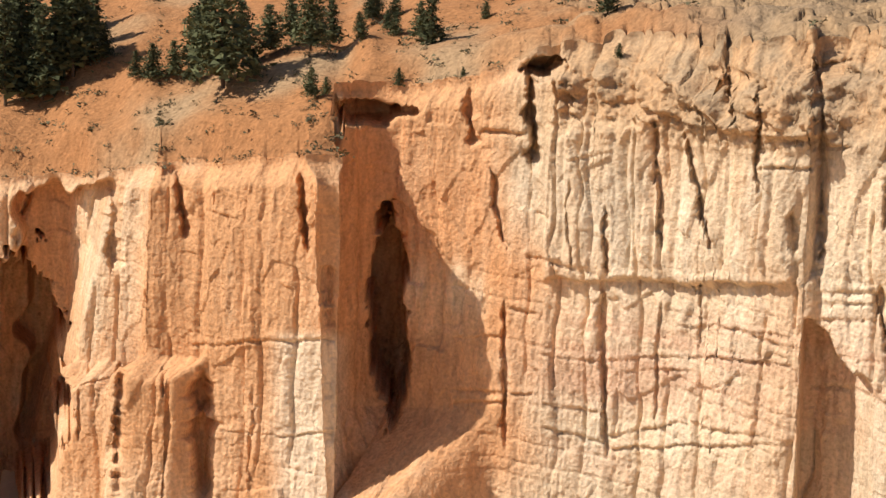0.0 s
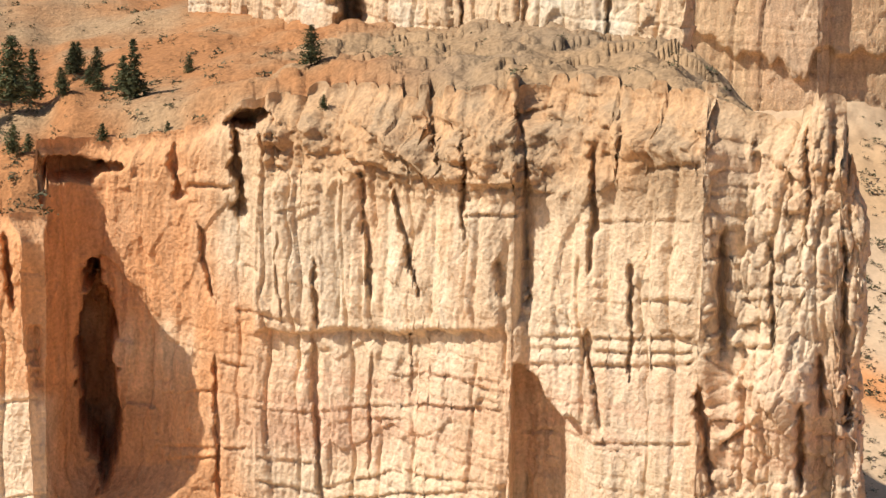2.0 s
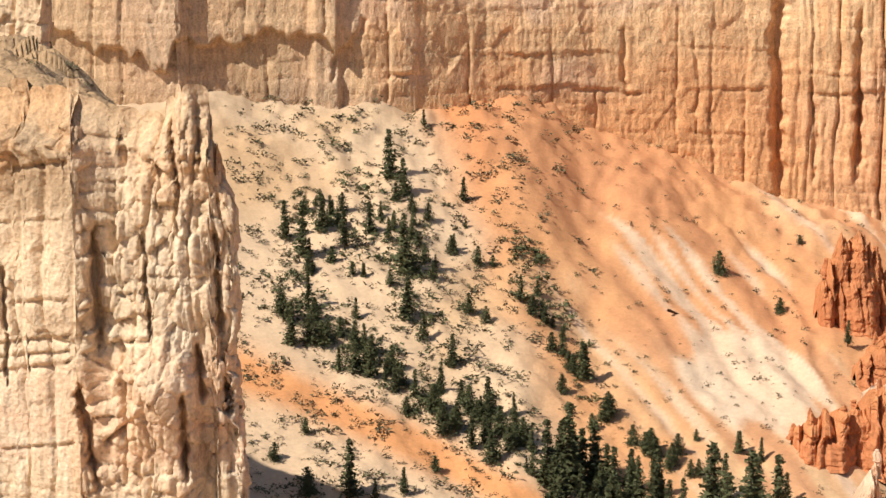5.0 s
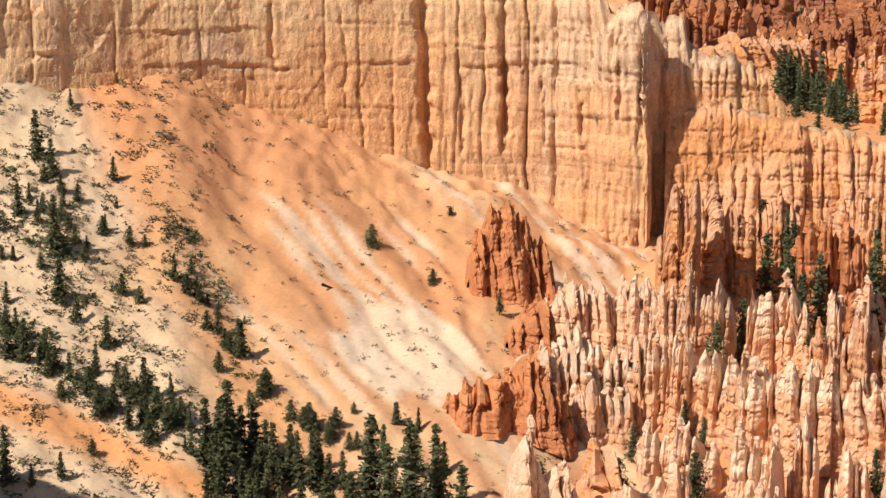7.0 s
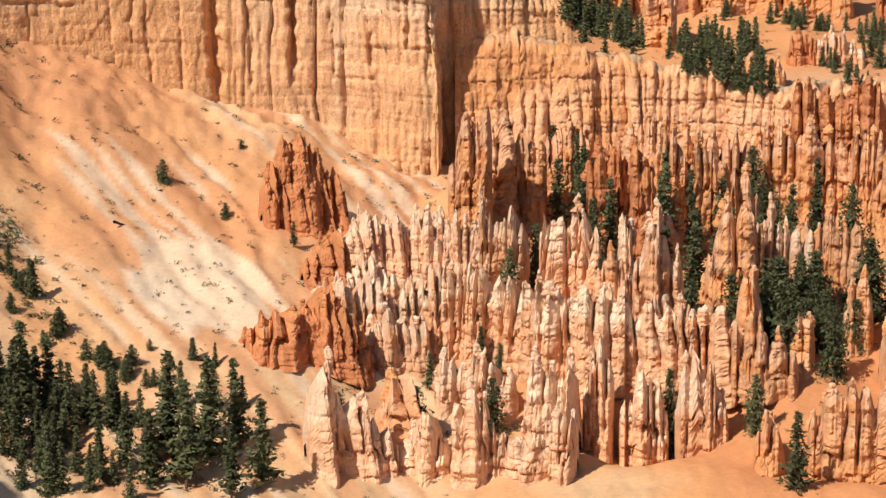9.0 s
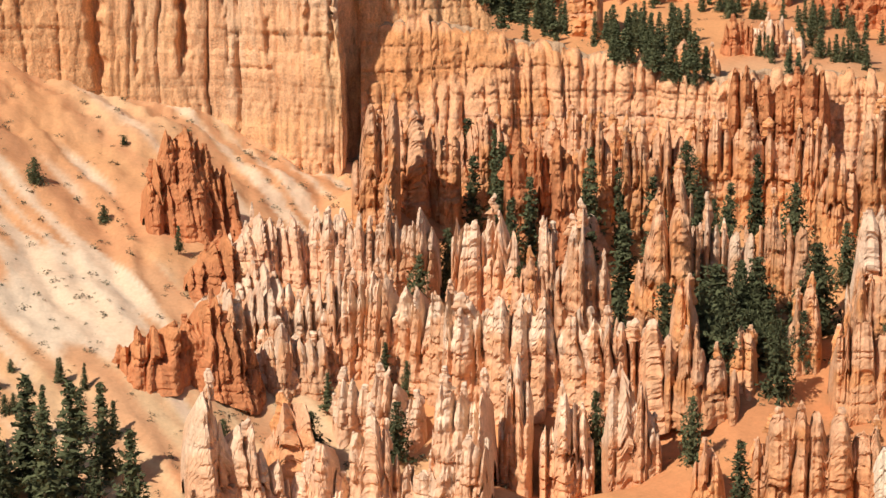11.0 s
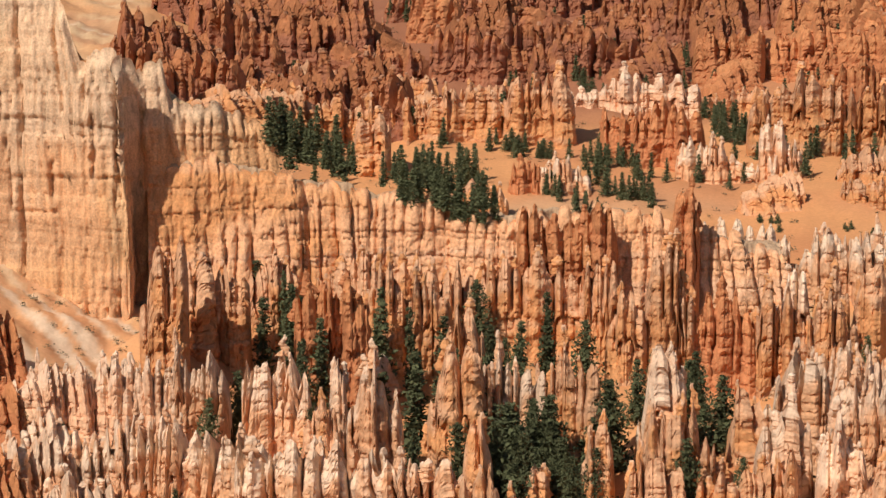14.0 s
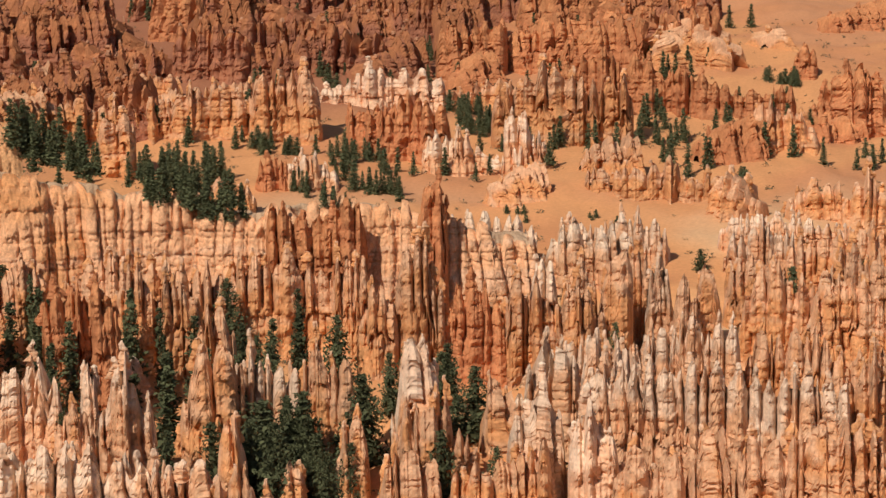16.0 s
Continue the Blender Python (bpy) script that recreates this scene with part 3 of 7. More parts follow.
def ledges(B, el, rows):
    """Beds that end in a shadowed slot, the rock above standing a little proud."""
    out = np.zeros_like(el)
    low, high = B.min(0), B.max(0)
    wander = 0.05 * grain(B * 1.6, el * 0.3, 0 * el, 87) + 0.025 * grain(B * 7.0, el * 0.5, 0 * el, 88)
    broken = 0.45 + 0.55 * ease(grain(B * 3.0, el * 2.0, 0 * el, 89), -0.5, 0.1)
    for b0, e0, b1, e1, width, depth in rows:
        k = np.flatnonzero((high > b0 - 0.1) & (low < b1 + 0.1))
        if not len(k):
            continue
        k = slice(k[0], k[-1] + 1)
        f = (B[:, k] - b0) / (b1 - b0)
        end = np.clip(np.minimum(f, 1 - f) * (b1 - b0) / 0.12 + 0.3, 0, 1) * ((f > -0.05) & (f < 1.05))
        far = (el[:, k] - e0 - (e1 - e0) * f + wander[:, k]) / width
        out[:, k] += end * broken[:, k] * depth * (0.25 * np.exp(-((far - 2.2) / 1.6) ** 2) - 0.6 * np.exp(-(far / 0.7) ** 2))
    return out


def near_shape(s, z, B, el, facing):
    o = 0 * s
    low = ease(-el, 11.6, 12.6)
    right = ease(B, 2, 3)
    out = 0.72 * massive(s, z, 100, beds=0.1 + 0.32 * low * (0.3 + 0.7 * ease(B, -1, 2)), split=0.3 + 0.15 * right)
    # columns between the cracks of the upper tier, and fine flutes that run over the whole face
    q, w, r = cells(s + 0.8 * grain(z * 0.1, s * 0.06, o, 141), 5.2, 142)
    out = out + right * (1 - low) * (0.7 * (1 - np.abs(2 * q - 1) ** 3) + 0.4 * r)
    q, w, r = cells(s + 0.35 * grain(z * 0.3, s * 0.2, o, 143), 1.15, 144)
    out = out + (0.09 * (1 - np.abs(2 * q - 1) ** 2) + 0.05 * r) * ease(grain(s * 0.09, z * 0.06, o, 145), -0.4, 0.3)
    out = out + 1.3 * (1 - ease(-el + 0.12 * grain(s * 0.3, o, o, 134), 12.28, 12.4)) * ease(B, 2.2, 2.6) * (1 - ease(B, 8.0, 9))   # upper tier stands proud
    foot = 7.0 * np.clip(-el - 15.6, 0, None) ** 1.2 * ease(B, -2.6, -1.6) * (1 - ease(B, 0.2, 1.4))  # debris below the cave
    bulge = 3.0 * np.exp(-((B - 15.6) / 0.9) ** 2 - ((el + 13.8) / 1.3) ** 2) - 2.0 * np.exp(-((B - 16.9) / 0.35) ** 2) * ease(-el, 13, 15)
    q, w, r = cells(s + 0.5 * grain(z * 0.15, s * 0.1, o, 135), 2.6, 136)
    block, gap = facets(s, z, 2.3, 2.8, 137)
    pinnacle = ease(B, 13.6, 14.1) * (0.35 * (1 - np.abs(2 * q - 1) ** 4) + 0.3 * r + 0.45 * block - 0.4 * np.exp(-(gap / 0.2) ** 2))  # knobbly end of the cliff
    crumbly = (1 - ease(-el + 0.6 * grain(s * 0.12, o, o, 138), 8.0, 9.0)) * ease(B, 2, 3) * (1 - 0.6 * ease(B, 13.5, 14.2))
    lumps, seam = facets(s + 0.6 * grain(s * 0.4, z * 0.4, o, 148), z, 4.2, 3.2, 149, 1.2)
    shelf = 1.3 * ease(grain(s * 0.05, z * 0.28, o, 154), -0.1, 0.1)  # hard beds that jut out under the edge
    block_low = 5.0 * ease(-el + 0.3 * grain(s * 0.25, o, o, 139), 14.5, 15.0) * ease(B, -9.5, -9.2) * (1 - ease(B, -6.4, -6.2))  # a lower buttress
    return out + foot + bulge + block_low + pinnacle + crumbly * (1.5 * np.abs(rough(s * 0.22, z * 0.3, o, 130, 5, 0.6)) + 0.3 * lumps - 0.3 * np.exp(-(seam / 0.3) ** 2) + shelf)


def near_setback(B, el):
    """The gravelly shoulder under the cliff's edge."""
    o = 0 * B
    slope = np.clip(el + 8.5 + 0.5 * grain(B * 0.9, o, o, 131), 0, None)
    back = 3.8 * slope * ease(B, 2, 3.4) * (1 - 0.7 * ease(B, 13.4, 14.6)) + 2.2 * np.clip(el + 10.1, 0, None) * (1 - ease(B, -3.4, -2.6))
    # cracks, beds, caves and hollows
    back = back - slanted(B, el, NEAR_CRACKS) - ledges(B, el, NEAR_LEDGES)
    back = back - hole(B, el, -1.35, -13.4, 0.5, 2.6, 18) - hole(B, el, -10.75, -15.3, 1.35, 3.3, 30)
    back = back - hole(B, el, -2.0, -8.3, 0.85, 0.33, 9) - hole(B, el, -0.95, -8.3, 0.35, 0.14, 5) - hole(B, el, 2.35, -7.15, 0.62, 0.3, 12)
    back = back + 8.0 * ease(B + 0.25 * grain(el * 1.5, o, o, 146), -10.6, -10.4) * (1 - ease(B - 0.3 * (el + 12), -9.1, -8.6)) * (1 - ease(el + 0.3 * grain(B * 3, o, o, 147), -10.3, -10.0))
    return back + 6.0 * ease(-el - 1.0 * np.clip(B - 9.1, 0, 3) + 0.25 * grain(B * 3, o, o, 133), 12.9, 13.15) * ease(B, 9.05, 9.15) * (1 - ease(B, 10.2, 11.3))


def near_paint(x, y, z, B, el):
    w = rough(x * 0.05, y * 0.05, z * 0.05, 140, 4)
    vert = rough(x * 0.3, y * 0.3, z * 0.03, 150, 3)
    left = 1 - ease(B + 1.0 * w, 0.9, 3.6)
    warm = mix(ORANGE, CREAM, np.array(0.5)) * 1.08
    if el is None:
        d = np.hypot(x, y)
        c = mix(mix(mix(GREY, TAN, np.array(0.4)) * 0.92, TAN * 0.88, ease(w, -0.4, 0.6)), mix(ORANGE * 0.85, TAN * 0.9, ease(w, -0.2, 0.9)), 1 - ease(B + w, 3.5, 8))
        return c
    c = mix(mix(CREAM, WHITE, np.array(0.22)) * 0.97, mix(mix(warm * 1.05, mix(ORANGE, CREAM, np.array(0.15)) * 1.1, 0.8 * ease(-w, -0.2, 0.5)), CREAM * 1.04, 0.8 * ease(w + 0.4 * vert, 0.2, 0.9)), left)
    lay = z + 1.2 * w
    c = mix(c, WHITE, 0.4 * ease(vert + 0.5 * w, 0.1, 0.7) * (1 - 0.7 * left))
    c = mix(c, PALE, 0.3 * ease(grain(z * 0.22 + 0.6 * w, 0 * z, 0 * z, 161) + 0.5 * vert, 0.1, 0.7) * (1 - left))
    c = mix(c, PINK * 1.15, 0.75 * ease(-el + 0.5 * w, 12.6, 13.6) * (1 - ease(-el + 0.5 * w, 14.8, 16.2)) * (1 - left) * (0.5 + 0.5 * grain(lay * 0.5, 0 * z, 0 * z, 160)))
    c = mix(c, TAN, 0.5 * (1 - ease(-el, 8.5, 10.4)) * ease(w, -0.2, 0.4))
    patch, gap = facets(x - y * 0.4 + 2 * w, z + 3 * w, 9.0, 13.0, 170)
    c = c * (1 + 0.10 * np.clip(patch, -1, 1))[..., None]
    c = mix(c, mix(ORANGE, CREAM, np.array(0.6)) * 1.08, 0.4 * ease(rough(x * 0.09, y * 0.09, z * 0.05, 171, 3), 0.15, 0.5) * ease(B, 2, 5))
    c = mix(c, mix(mix(GREY, TAN, np.array(0.45)) * 0.95, mix(TAN, ORANGE, np.array(0.2)) * 0.98, ease(w + 0.5 * vert, -0.3, 0.6)), 0.92 * (1 - ease(-el + 0.7 * w, 8.3, 9.6)) * ease(B, 1.5, 3.5) * (1 - 0.7 * ease(B, 13.4, 14.2)))
    c = mix(c, ORANGE * 1.12, 0.6 * ease(B, -2.7, -2.4) * (1 - ease(B + 0.8 * w, 1.2, 2.6)) * (1 - ease(-el + w, 12.0, 13.4)))
    c = mix(c, mix(ORANGE, TAN, np.array(0.4)) * 1.12, 0.45 * (1 - ease(B, -2.8, -2.5)) * ease(0.5 * vert - w, -0.5, 0.4))
    return mix(c, WHITE, 0.65 * ease(-el, 13.6, 14.0) * ease(B, -4.6, -3.8) * (1 - ease(B, -2.8, -2.2)))


near = cliff("limestone_cliff", ((-22, 385), (-12.5, 354), (-9.7, 348), (-9.2, 340), (-7.9, 334), (-7.7, 327), (-6.6, 324), (-6.2, 320), (-2.75, 306), (-2.35, 317), (-1.6, 320), (0.2, 313), (1.3, 308), (2.4, 303),
             (5, 295), (8.9, 278), (9.3, 278), (10.0, 276), (12.0, 270), (13.7, 263.5), (14.3, 264.5), (16.2, 260), (17.3, 259), (18.2, 261), (18.1, 272)),
             ((-22, -9.8), (-11, -10.0), (-6.5, -9.65), (-2.4, -9.4), (-2.25, -7.65), (-1, -7.6), (0.8, -7.3), (1.6, -6.75), (2.9, -6.65), (5, -6.5), (9, -6.3), (13.8, -6.4), (14.1, -6.4), (17, -6.9), (17.6, -8.0), (18.3, -8.6)),
             14.0, 0.21, 340, near_shape, near_paint, lambda b: np.interp(b, (-20, 3, 12, 14.5, 19), (130, 120, 80, 20, 8)), lambda b: np.interp(b, (-20, -6, 2, 4, 7, 13, 14, 15, 19), (98, 98, 99, 99, 100, 101, 92, 80, 60)), setback=near_setback, ragged=lambda b: 0.35 + 0.6 * ease(b, 3, 4) + 0.6 * ease(b, 13.9, 14.2))
tagged(near, "tall fluted cream and orange limestone cliff with dark caves", "cliff")


def upper_shape(s, z, B, el, facing):
    return massive(s, z, 200, column=4.5, beds=0.45, split=0.6)


def upper_setback(B, el):
    return -slanted(B, el, ((4.9, -2, 4.9, -6.3, 0.25, 12), (7.6, -3, 7.7, -6.5, 0.05, 4), (9.2, -3, 9.2, -6.5, 0.06, 4), (11.3, -3, 11.2, -6.5, 0.05, 4)))


def upper_paint(x, y, z, B, el):
    w = rough(x * 0.06, y * 0.06, z * 0.06, 240, 4)
    return mix(mix(CREAM * 1.05, WHITE, ease(w, -0.3, 0.5)), PINK * 1.2, 0.6 * ease(-z + 2 * w, -98, -95))


upper = cliff("limestone_cliff", ((1.0, 400), (3.2, 380), (4.6, 368), (4.9, 374), (5.4, 364), (8, 350), (13.3, 326), (13.5, 345)), ((0, -2.2), (5, -2.8), (13.5, -3.5)), 84.0, 0.3, 110, upper_shape, upper_paint, 14.0, lambda b: 104 + 0 * b, setback=upper_setback)
tagged(upper, "pale cream limestone wall rising behind the cliff top", "cliff")


# the wall's clefts and level breaks
WALL_CLEFTS_A = ((31.14, -3.88, 31.27, -8.89, 0.121, 7.0), (27.40, -4.73, 27.43, -6.39, 0.052, 2.0), (33.15, -4.40, 33.21, -8.50, 0.069, 4.0), (32.04, -6.06, 32.12, -8.67, 0.043, 2.0), (29.14, -5.00, 29.26, -7.76, 0.035, 1.5),
                 (20.93, -4.61, 21.00, -5.02, 0.069, 2.0), (20.30, -5.57, 20.15, -6.26, 0.052, 2.0), (33.19, -6.17, 33.11, -8.52, 0.069, 4.0), (32.18, -6.72, 32.16, -8.52, 0.043, 2.0), (36.02, -6.31, 35.96, -7.70, 0.052, 3.0),
                 (37.10, -6.17, 37.01, -8.11, 0.069, 4.0), (35.09, -7.28, 35.08, -8.25, 0.043, 2.0), (34.13, -6.72, 34.20, -8.39, 0.043, 2.0), (37.70, -6.72, 37.76, -8.66, 0.043, 2.0), (36.51, -6.73, 36.49, -8.67, 0.043, 2.0),)
WALL_BREAKS_A = ((23.02, -5.55, 27.07, -5.50, 0.043, 0.9), (24.28, -6.38, 26.10, -6.33, 0.052, 1.2), (26.10, -6.40, 27.84, -6.46, 0.061, 1.4), (28.73, -5.34, 31.07, -5.36, 0.043, 0.8), (29.02, -6.38, 31.09, -6.32, 0.052, 1.0),
                 (21.48, -6.06, 22.60, -6.06, 0.061, 1.4), (27.80, -8.33, 29.07, -8.66, 0.043, 0.9), (31.36, -5.93, 33.78, -5.96, 0.043, 0.8), (20.38, -4.19, 22.88, -4.13, 0.043, 0.8), (22.88, -4.47, 27.05, -4.39, 0.035, 0.6),
                 (29.04, -7.41, 30.71, -7.46, 0.035, 0.6), (34.13, -7.69, 36.94, -7.76, 0.052, 1.0), (31.90, -6.44, 34.97, -6.38, 0.052, 1.0), (34.13, -8.42, 35.25, -8.46, 0.052, 1.1), (34.83, -6.45, 36.93, -6.72, 0.052, 1.0),)
WALL_LINES_A = ((37.21, -6.72, 39.45, -6.92, 0.052, 1.0), (37.22, -7.42, 39.46, -7.54, 0.043, 0.8),)


def wall_shape(s, z, B, el, facing):
    k = ease(B, 30.5, 34)
    return 0.65 * massive(s, z, 300, column=9.0, beds=0.7, split=0.5) * (1 - k) + k * sheer(s, z, 310, big=8.0, small=2.4, ribs=1.5, beds=0.5, amp=0.85)


def wall_setback(B, el):
    """Clefts, level breaks, and the brown band that overhangs the pale slope."""
    o = 0 * B
    back = -slanted(B, el, WALL_CLEFTS_A) - ledges(B, el, WALL_BREAKS_A + WALL_LINES_A)
    eave = np.interp(B, (12, 13.4, 14.2, 15.5, 16.1, 16.4, 18, 19.0, 20.4, 20.8), (-4.9, -4.95, -5.2, -5.6, -5.75, -5.1, -5.15, -5.0, -5.3, -5.0)) + 0.16 * rough(B * 2.2, o, o, 360, 3)
    return back + 2.4 * (1 - ease(el - eave + 0.1 * grain(B * 7, o, o, 361), -0.03, 0.05)) * (1 - ease(B, 20.3, 21.2)) - 2.0 * ease(B, 19.6, 19.8) * (1 - ease(B, 20.3, 20.5)) 


def wall_paint(x, y, z, B, el):
    w = rough(x * 0.04, y * 0.04, z * 0.05, 340, 4)
    vert = rough(x * 0.22, y * 0.22, z * 0.02, 350, 3)
    if el is None:
        return mix(ORANGE, TAN, ease(w, -0.4, 0.4))
    c = mix(TAN * 1.55, mix(CREAM, PALE, np.array(0.5)) * 1.1, ease(w, -0.3, 0.5))
    c = mix(c, ORANGE * 1.5, (0.25 + 0.3 * ease(B, 28, 38)) * ease(vert - 0.02 * (z - 70), -0.4, 0.5))
    c = mix(c, GREY * 1.35, 0.5 * (1 - ease(B, 19, 22)))
    c = mix(c, mix(ORANGE, TAN, np.array(0.3)) * 1.45, 0.95 * (1 - ease(z + 5 * w, 58, 80)) * ease(B, 22, 24) * (1 - 0.6 * ease(B, 31, 33)))
    c = mix(c, mix(CREAM, PALE, np.array(0.5)) * 1.12, 0.75 * ease(z + 4 * w, 58, 68) * ease(B, 33.2, 34.8))
    bands = grain(z * 0.35 + 0.5 * w, 0 * z, 0 * z, 351) + 0.6 * grain(z * 1.1 + 0.5 * w, 0 * z + 3, 0 * z, 352)
    return c * (1 + 0.1 * bands)[..., None]


main_wall = cliff("limestone_cliff", ((9, 566), (13.8, 556), (16.5, 548), (17.0, 552), (20.5, 550), (22, 553), (24, 560), (27, 567), (31.2, 572), (34, 571), (36.6, 561), (36.8, 561), (37.0, 573), (38.5, 575), (40.2, 579)),
                  ((10, -2.2), (31, -2.6), (34.8, -3.4), (35.27, -3.8), (35.6, -5.0), (37.6, -5.25), (37.75, -6.1), (40.0, -6.45), (40.3, -7.2)), 5.0, 0.4, 180, wall_shape, wall_paint, 90.0, lambda b: np.interp(b, (10, 33, 34.5, 36, 41), (122, 112, 86, 62, 46)), ragged=lambda b: 0.4 + 1.4 * ease(b, 34.0, 37.0), setback=wall_setback)
tagged(main_wall, "long banded tan and orange limestone wall above talus", "cliff")


def ridge_shape(s, z, B, el, facing):
    o = 0 * s
    q, w, r = cells(s + 2.2 * grain(s * 0.09, z * 0.02, o, 401) + 0.5 * grain(s * 0.3, z * 0.2, o, 404), 3.2, 402)
    held = ease(grain(s * 0.06, z * 0.06, o, 403), -0.3, 0.3)
    columns = held * (0.9 * (1 - np.abs(2 * q - 1) ** 2.4) - 1.0 * np.exp(-(np.minimum(q, 1 - q) * w / 0.25) ** 2)) + 0.8 * r
    big, w, rbig = cells(s, 11.0, 405)
    block, gap = facets(s, z, 2.4, 2.2, 406, 1.0)
    return columns + 1.6 * rbig + 1.0 * (1 - np.abs(2 * big - 1) ** 2) + 0.25 * block + massive(s, z, 400, column=9.0, beds=1.0, split=0.4) + 0.16 * (55 - z)


def ridge_paint(x, y, z, B, el):
    w = rough(x * 0.05, y * 0.05, z * 0.06, 440, 4)
    c = mix(mix(ORANGE, PALE, np.array(0.3)) * 1.22, ORANGE * 1.15, ease(w, -0.3, 0.5))
    c = mix(c, PALE * 1.05, 0.4 * ease(grain(z * 0.45 + w, 0 * z, 0 * z, 450), 0.1, 0.7))
    return mix(c, GREY * 1.2, 0.7) if el is None else c


ridge = cliff("limestone_ridge", ((37.15, 571), (38.6, 571), (40.0, 573), (42, 575), (44, 574), (46, 571), (46.2, 575), (48, 574), (50, 574), (51.5, 578)),
              ((37.1, -7.5), (38.0, -7.2), (39.0, -7.4), (40.6, -7.75), (41.7, -8.05), (42.75, -8.15), (44, -8.4), (45.3, -8.8), (45.6, -8.5), (47.6, -8.5), (48.9, -8.7), (49.6, -8.8), (51.5, -9.3)), 2.0, 0.3, 140, ridge_shape, ridge_paint, 40.0, lambda b: np.interp(b, (40, 46, 50), (40, 34, 28)), ragged=1.7)
tagged(ridge, "orange fluted limestone ridge with a grey flat crest", "cliff")


# ---- hoodoos ----
def column_mesh(seed, style, around=12, rows=20):
    """One hoodoo of height 1 and base radius 1: a tapered, bedded, knobbly column."""
    rng = random.Random(seed)
    h = np.linspace(0, 1, rows)[:, None]
    a = np.linspace(0, 2 * np.pi, around, endpoint=False)[None]
    taper = 1.0 - (0.5 + 0.3 * rng.random()) * h ** (0.8 + 0.5 * rng.random())
    r = taper * (1 - ease(h, 0.7 + 0.2 * rng.random(), 1.0) * (0.2 + 0.5 * rng.random()))
    q, w, k = cells(h * 7, 1.0, seed)
    r = r * (1 + (0.12 + 0.12 * h) * k - 0.16 * np.exp(-(np.minimum(q, 1 - q) * w / 0.14) ** 2) * ease(h, 0.1, 0.5))
    lobes = grain(np.cos(a) * 1.7 + 0 * h, np.sin(a) * 1.7 + 0 * h, h * 1.5 + seed, seed)
    r = r * (1 + 0.42 * lobes + 0.3 * grain(np.cos(a) * 3.5, np.sin(a) * 3.5, h * 9, seed + 1))
    r[-1] = 0.02
    ox, oy = 0.3 * grain(h * 3.5, 0 * h, 0 * h + seed, 5), 0.3 * grain(h * 3.5, 0 * h + 9, 0 * h + seed, 6)
    x, y, z = r * np.cos(a) + ox, r * np.sin(a) + oy, h + 0 * a
    z[-1] = z[-2] + 0.012
    n = grain(x * 1.5, y * 1.5, h * 7 + seed, seed + 2) * 0.5
    bands = grain(h * 11 + seed, 0 * h, 0 * h, seed + 3) + 0 * a
    # "shade" is red rock with the far shade put into its colour
    low, mid, top = {"white": (mix(ORANGE, PALE, np.array(0.4)) * 1.1, mix(ORANGE, PALE, np.array(0.55)) * 1.05, mix(PALE, WHITE, np.array(0.35)) * 1.08), "orange": (ORANGE * 1.05, ORANGE * 1.2, mix(ORANGE, PALE, np.array(0.7)) * 1.1),
                     "red": (DEEP * 1.15, DEEP * 1.3, DEEP * 1.25), "cream": (mix(ORANGE, PALE, np.array(0.6)), PALE * 1.1, mix(PALE, WHITE, np.array(0.5)) * 1.08),
                     "shade": (SHADED_RED * 1.3, DEEP, mix(DEEP, PINK, np.array(0.5)))}[style]
    c = mix(mix(low, mid, ease(h + 0.15 * bands + 0 * a, 0.1, 0.6)), top, ease(h + 0.35 * n + 0.15 * bands, 0.74, 0.92))
    c = mix(c, DEEP, 0.3 * ease(bands + n, 0.2, 0.8))
    return grid_mesh("column", x, y, z, c, wrap=True, smooth=False)


COLUMNS = {}
for n, style in enumerate(("white", "orange", "red", "cream", "shade")):
    COLUMNS[style] = [column_mesh(1000 + 50 * n + k, style) for k in range(6)]
    for me in COLUMNS[style]:
        me.materials.append(HOODOO)


def one_column(parent, x, y, z, radius, tall, style, rng, squash=1.0, turn=0.0):
    ob = new("column", rng.choice(COLUMNS[style]))
    ob.parent = parent
    ob.matrix_basis = Matrix.LocRotScale((x, y, z), Euler((0, 0, turn)), (radius, radius * squash, tall)) @ Matrix.Rotation(0, 4, "Z")
    return ob


# the "shade" entry is darkened in place of a shadow over the far fins
LAYERS = {"white": (mix(ORANGE, PALE, np.array(0.3)) * 1.15, mix(PALE, WHITE, np.array(0.35)) * 1.08), "orange": (ORANGE * 1.18, mix(ORANGE, PALE, np.array(0.45)) * 1.1), "red": (DEEP * 1.25, mix(DEEP, ORANGE, np.array(0.4)) * 1.25), "cream": (mix(ORANGE, PALE, np.array(0.6)) * 1.15, mix(PALE, WHITE, np.array(0.3)) * 1.12), "shade": (SHADED_RED * 1.3, DEEP), "pale": (mix(WHITE, CREAM, np.array(0.3)), WHITE * 1.1)}
LABELS = {"white": "orange hoodoo fin with crumbling white spire tops", "orange": "fluted orange hoodoo fin with ragged spires", "red": "deep red fluted rock fin",
          "cream": "pale cream hoodoo fin with knobbly spires", "shade": "far red hoodoo fin on a slope, shade put into its colour", "pale": "white crumbling limestone knoll"}


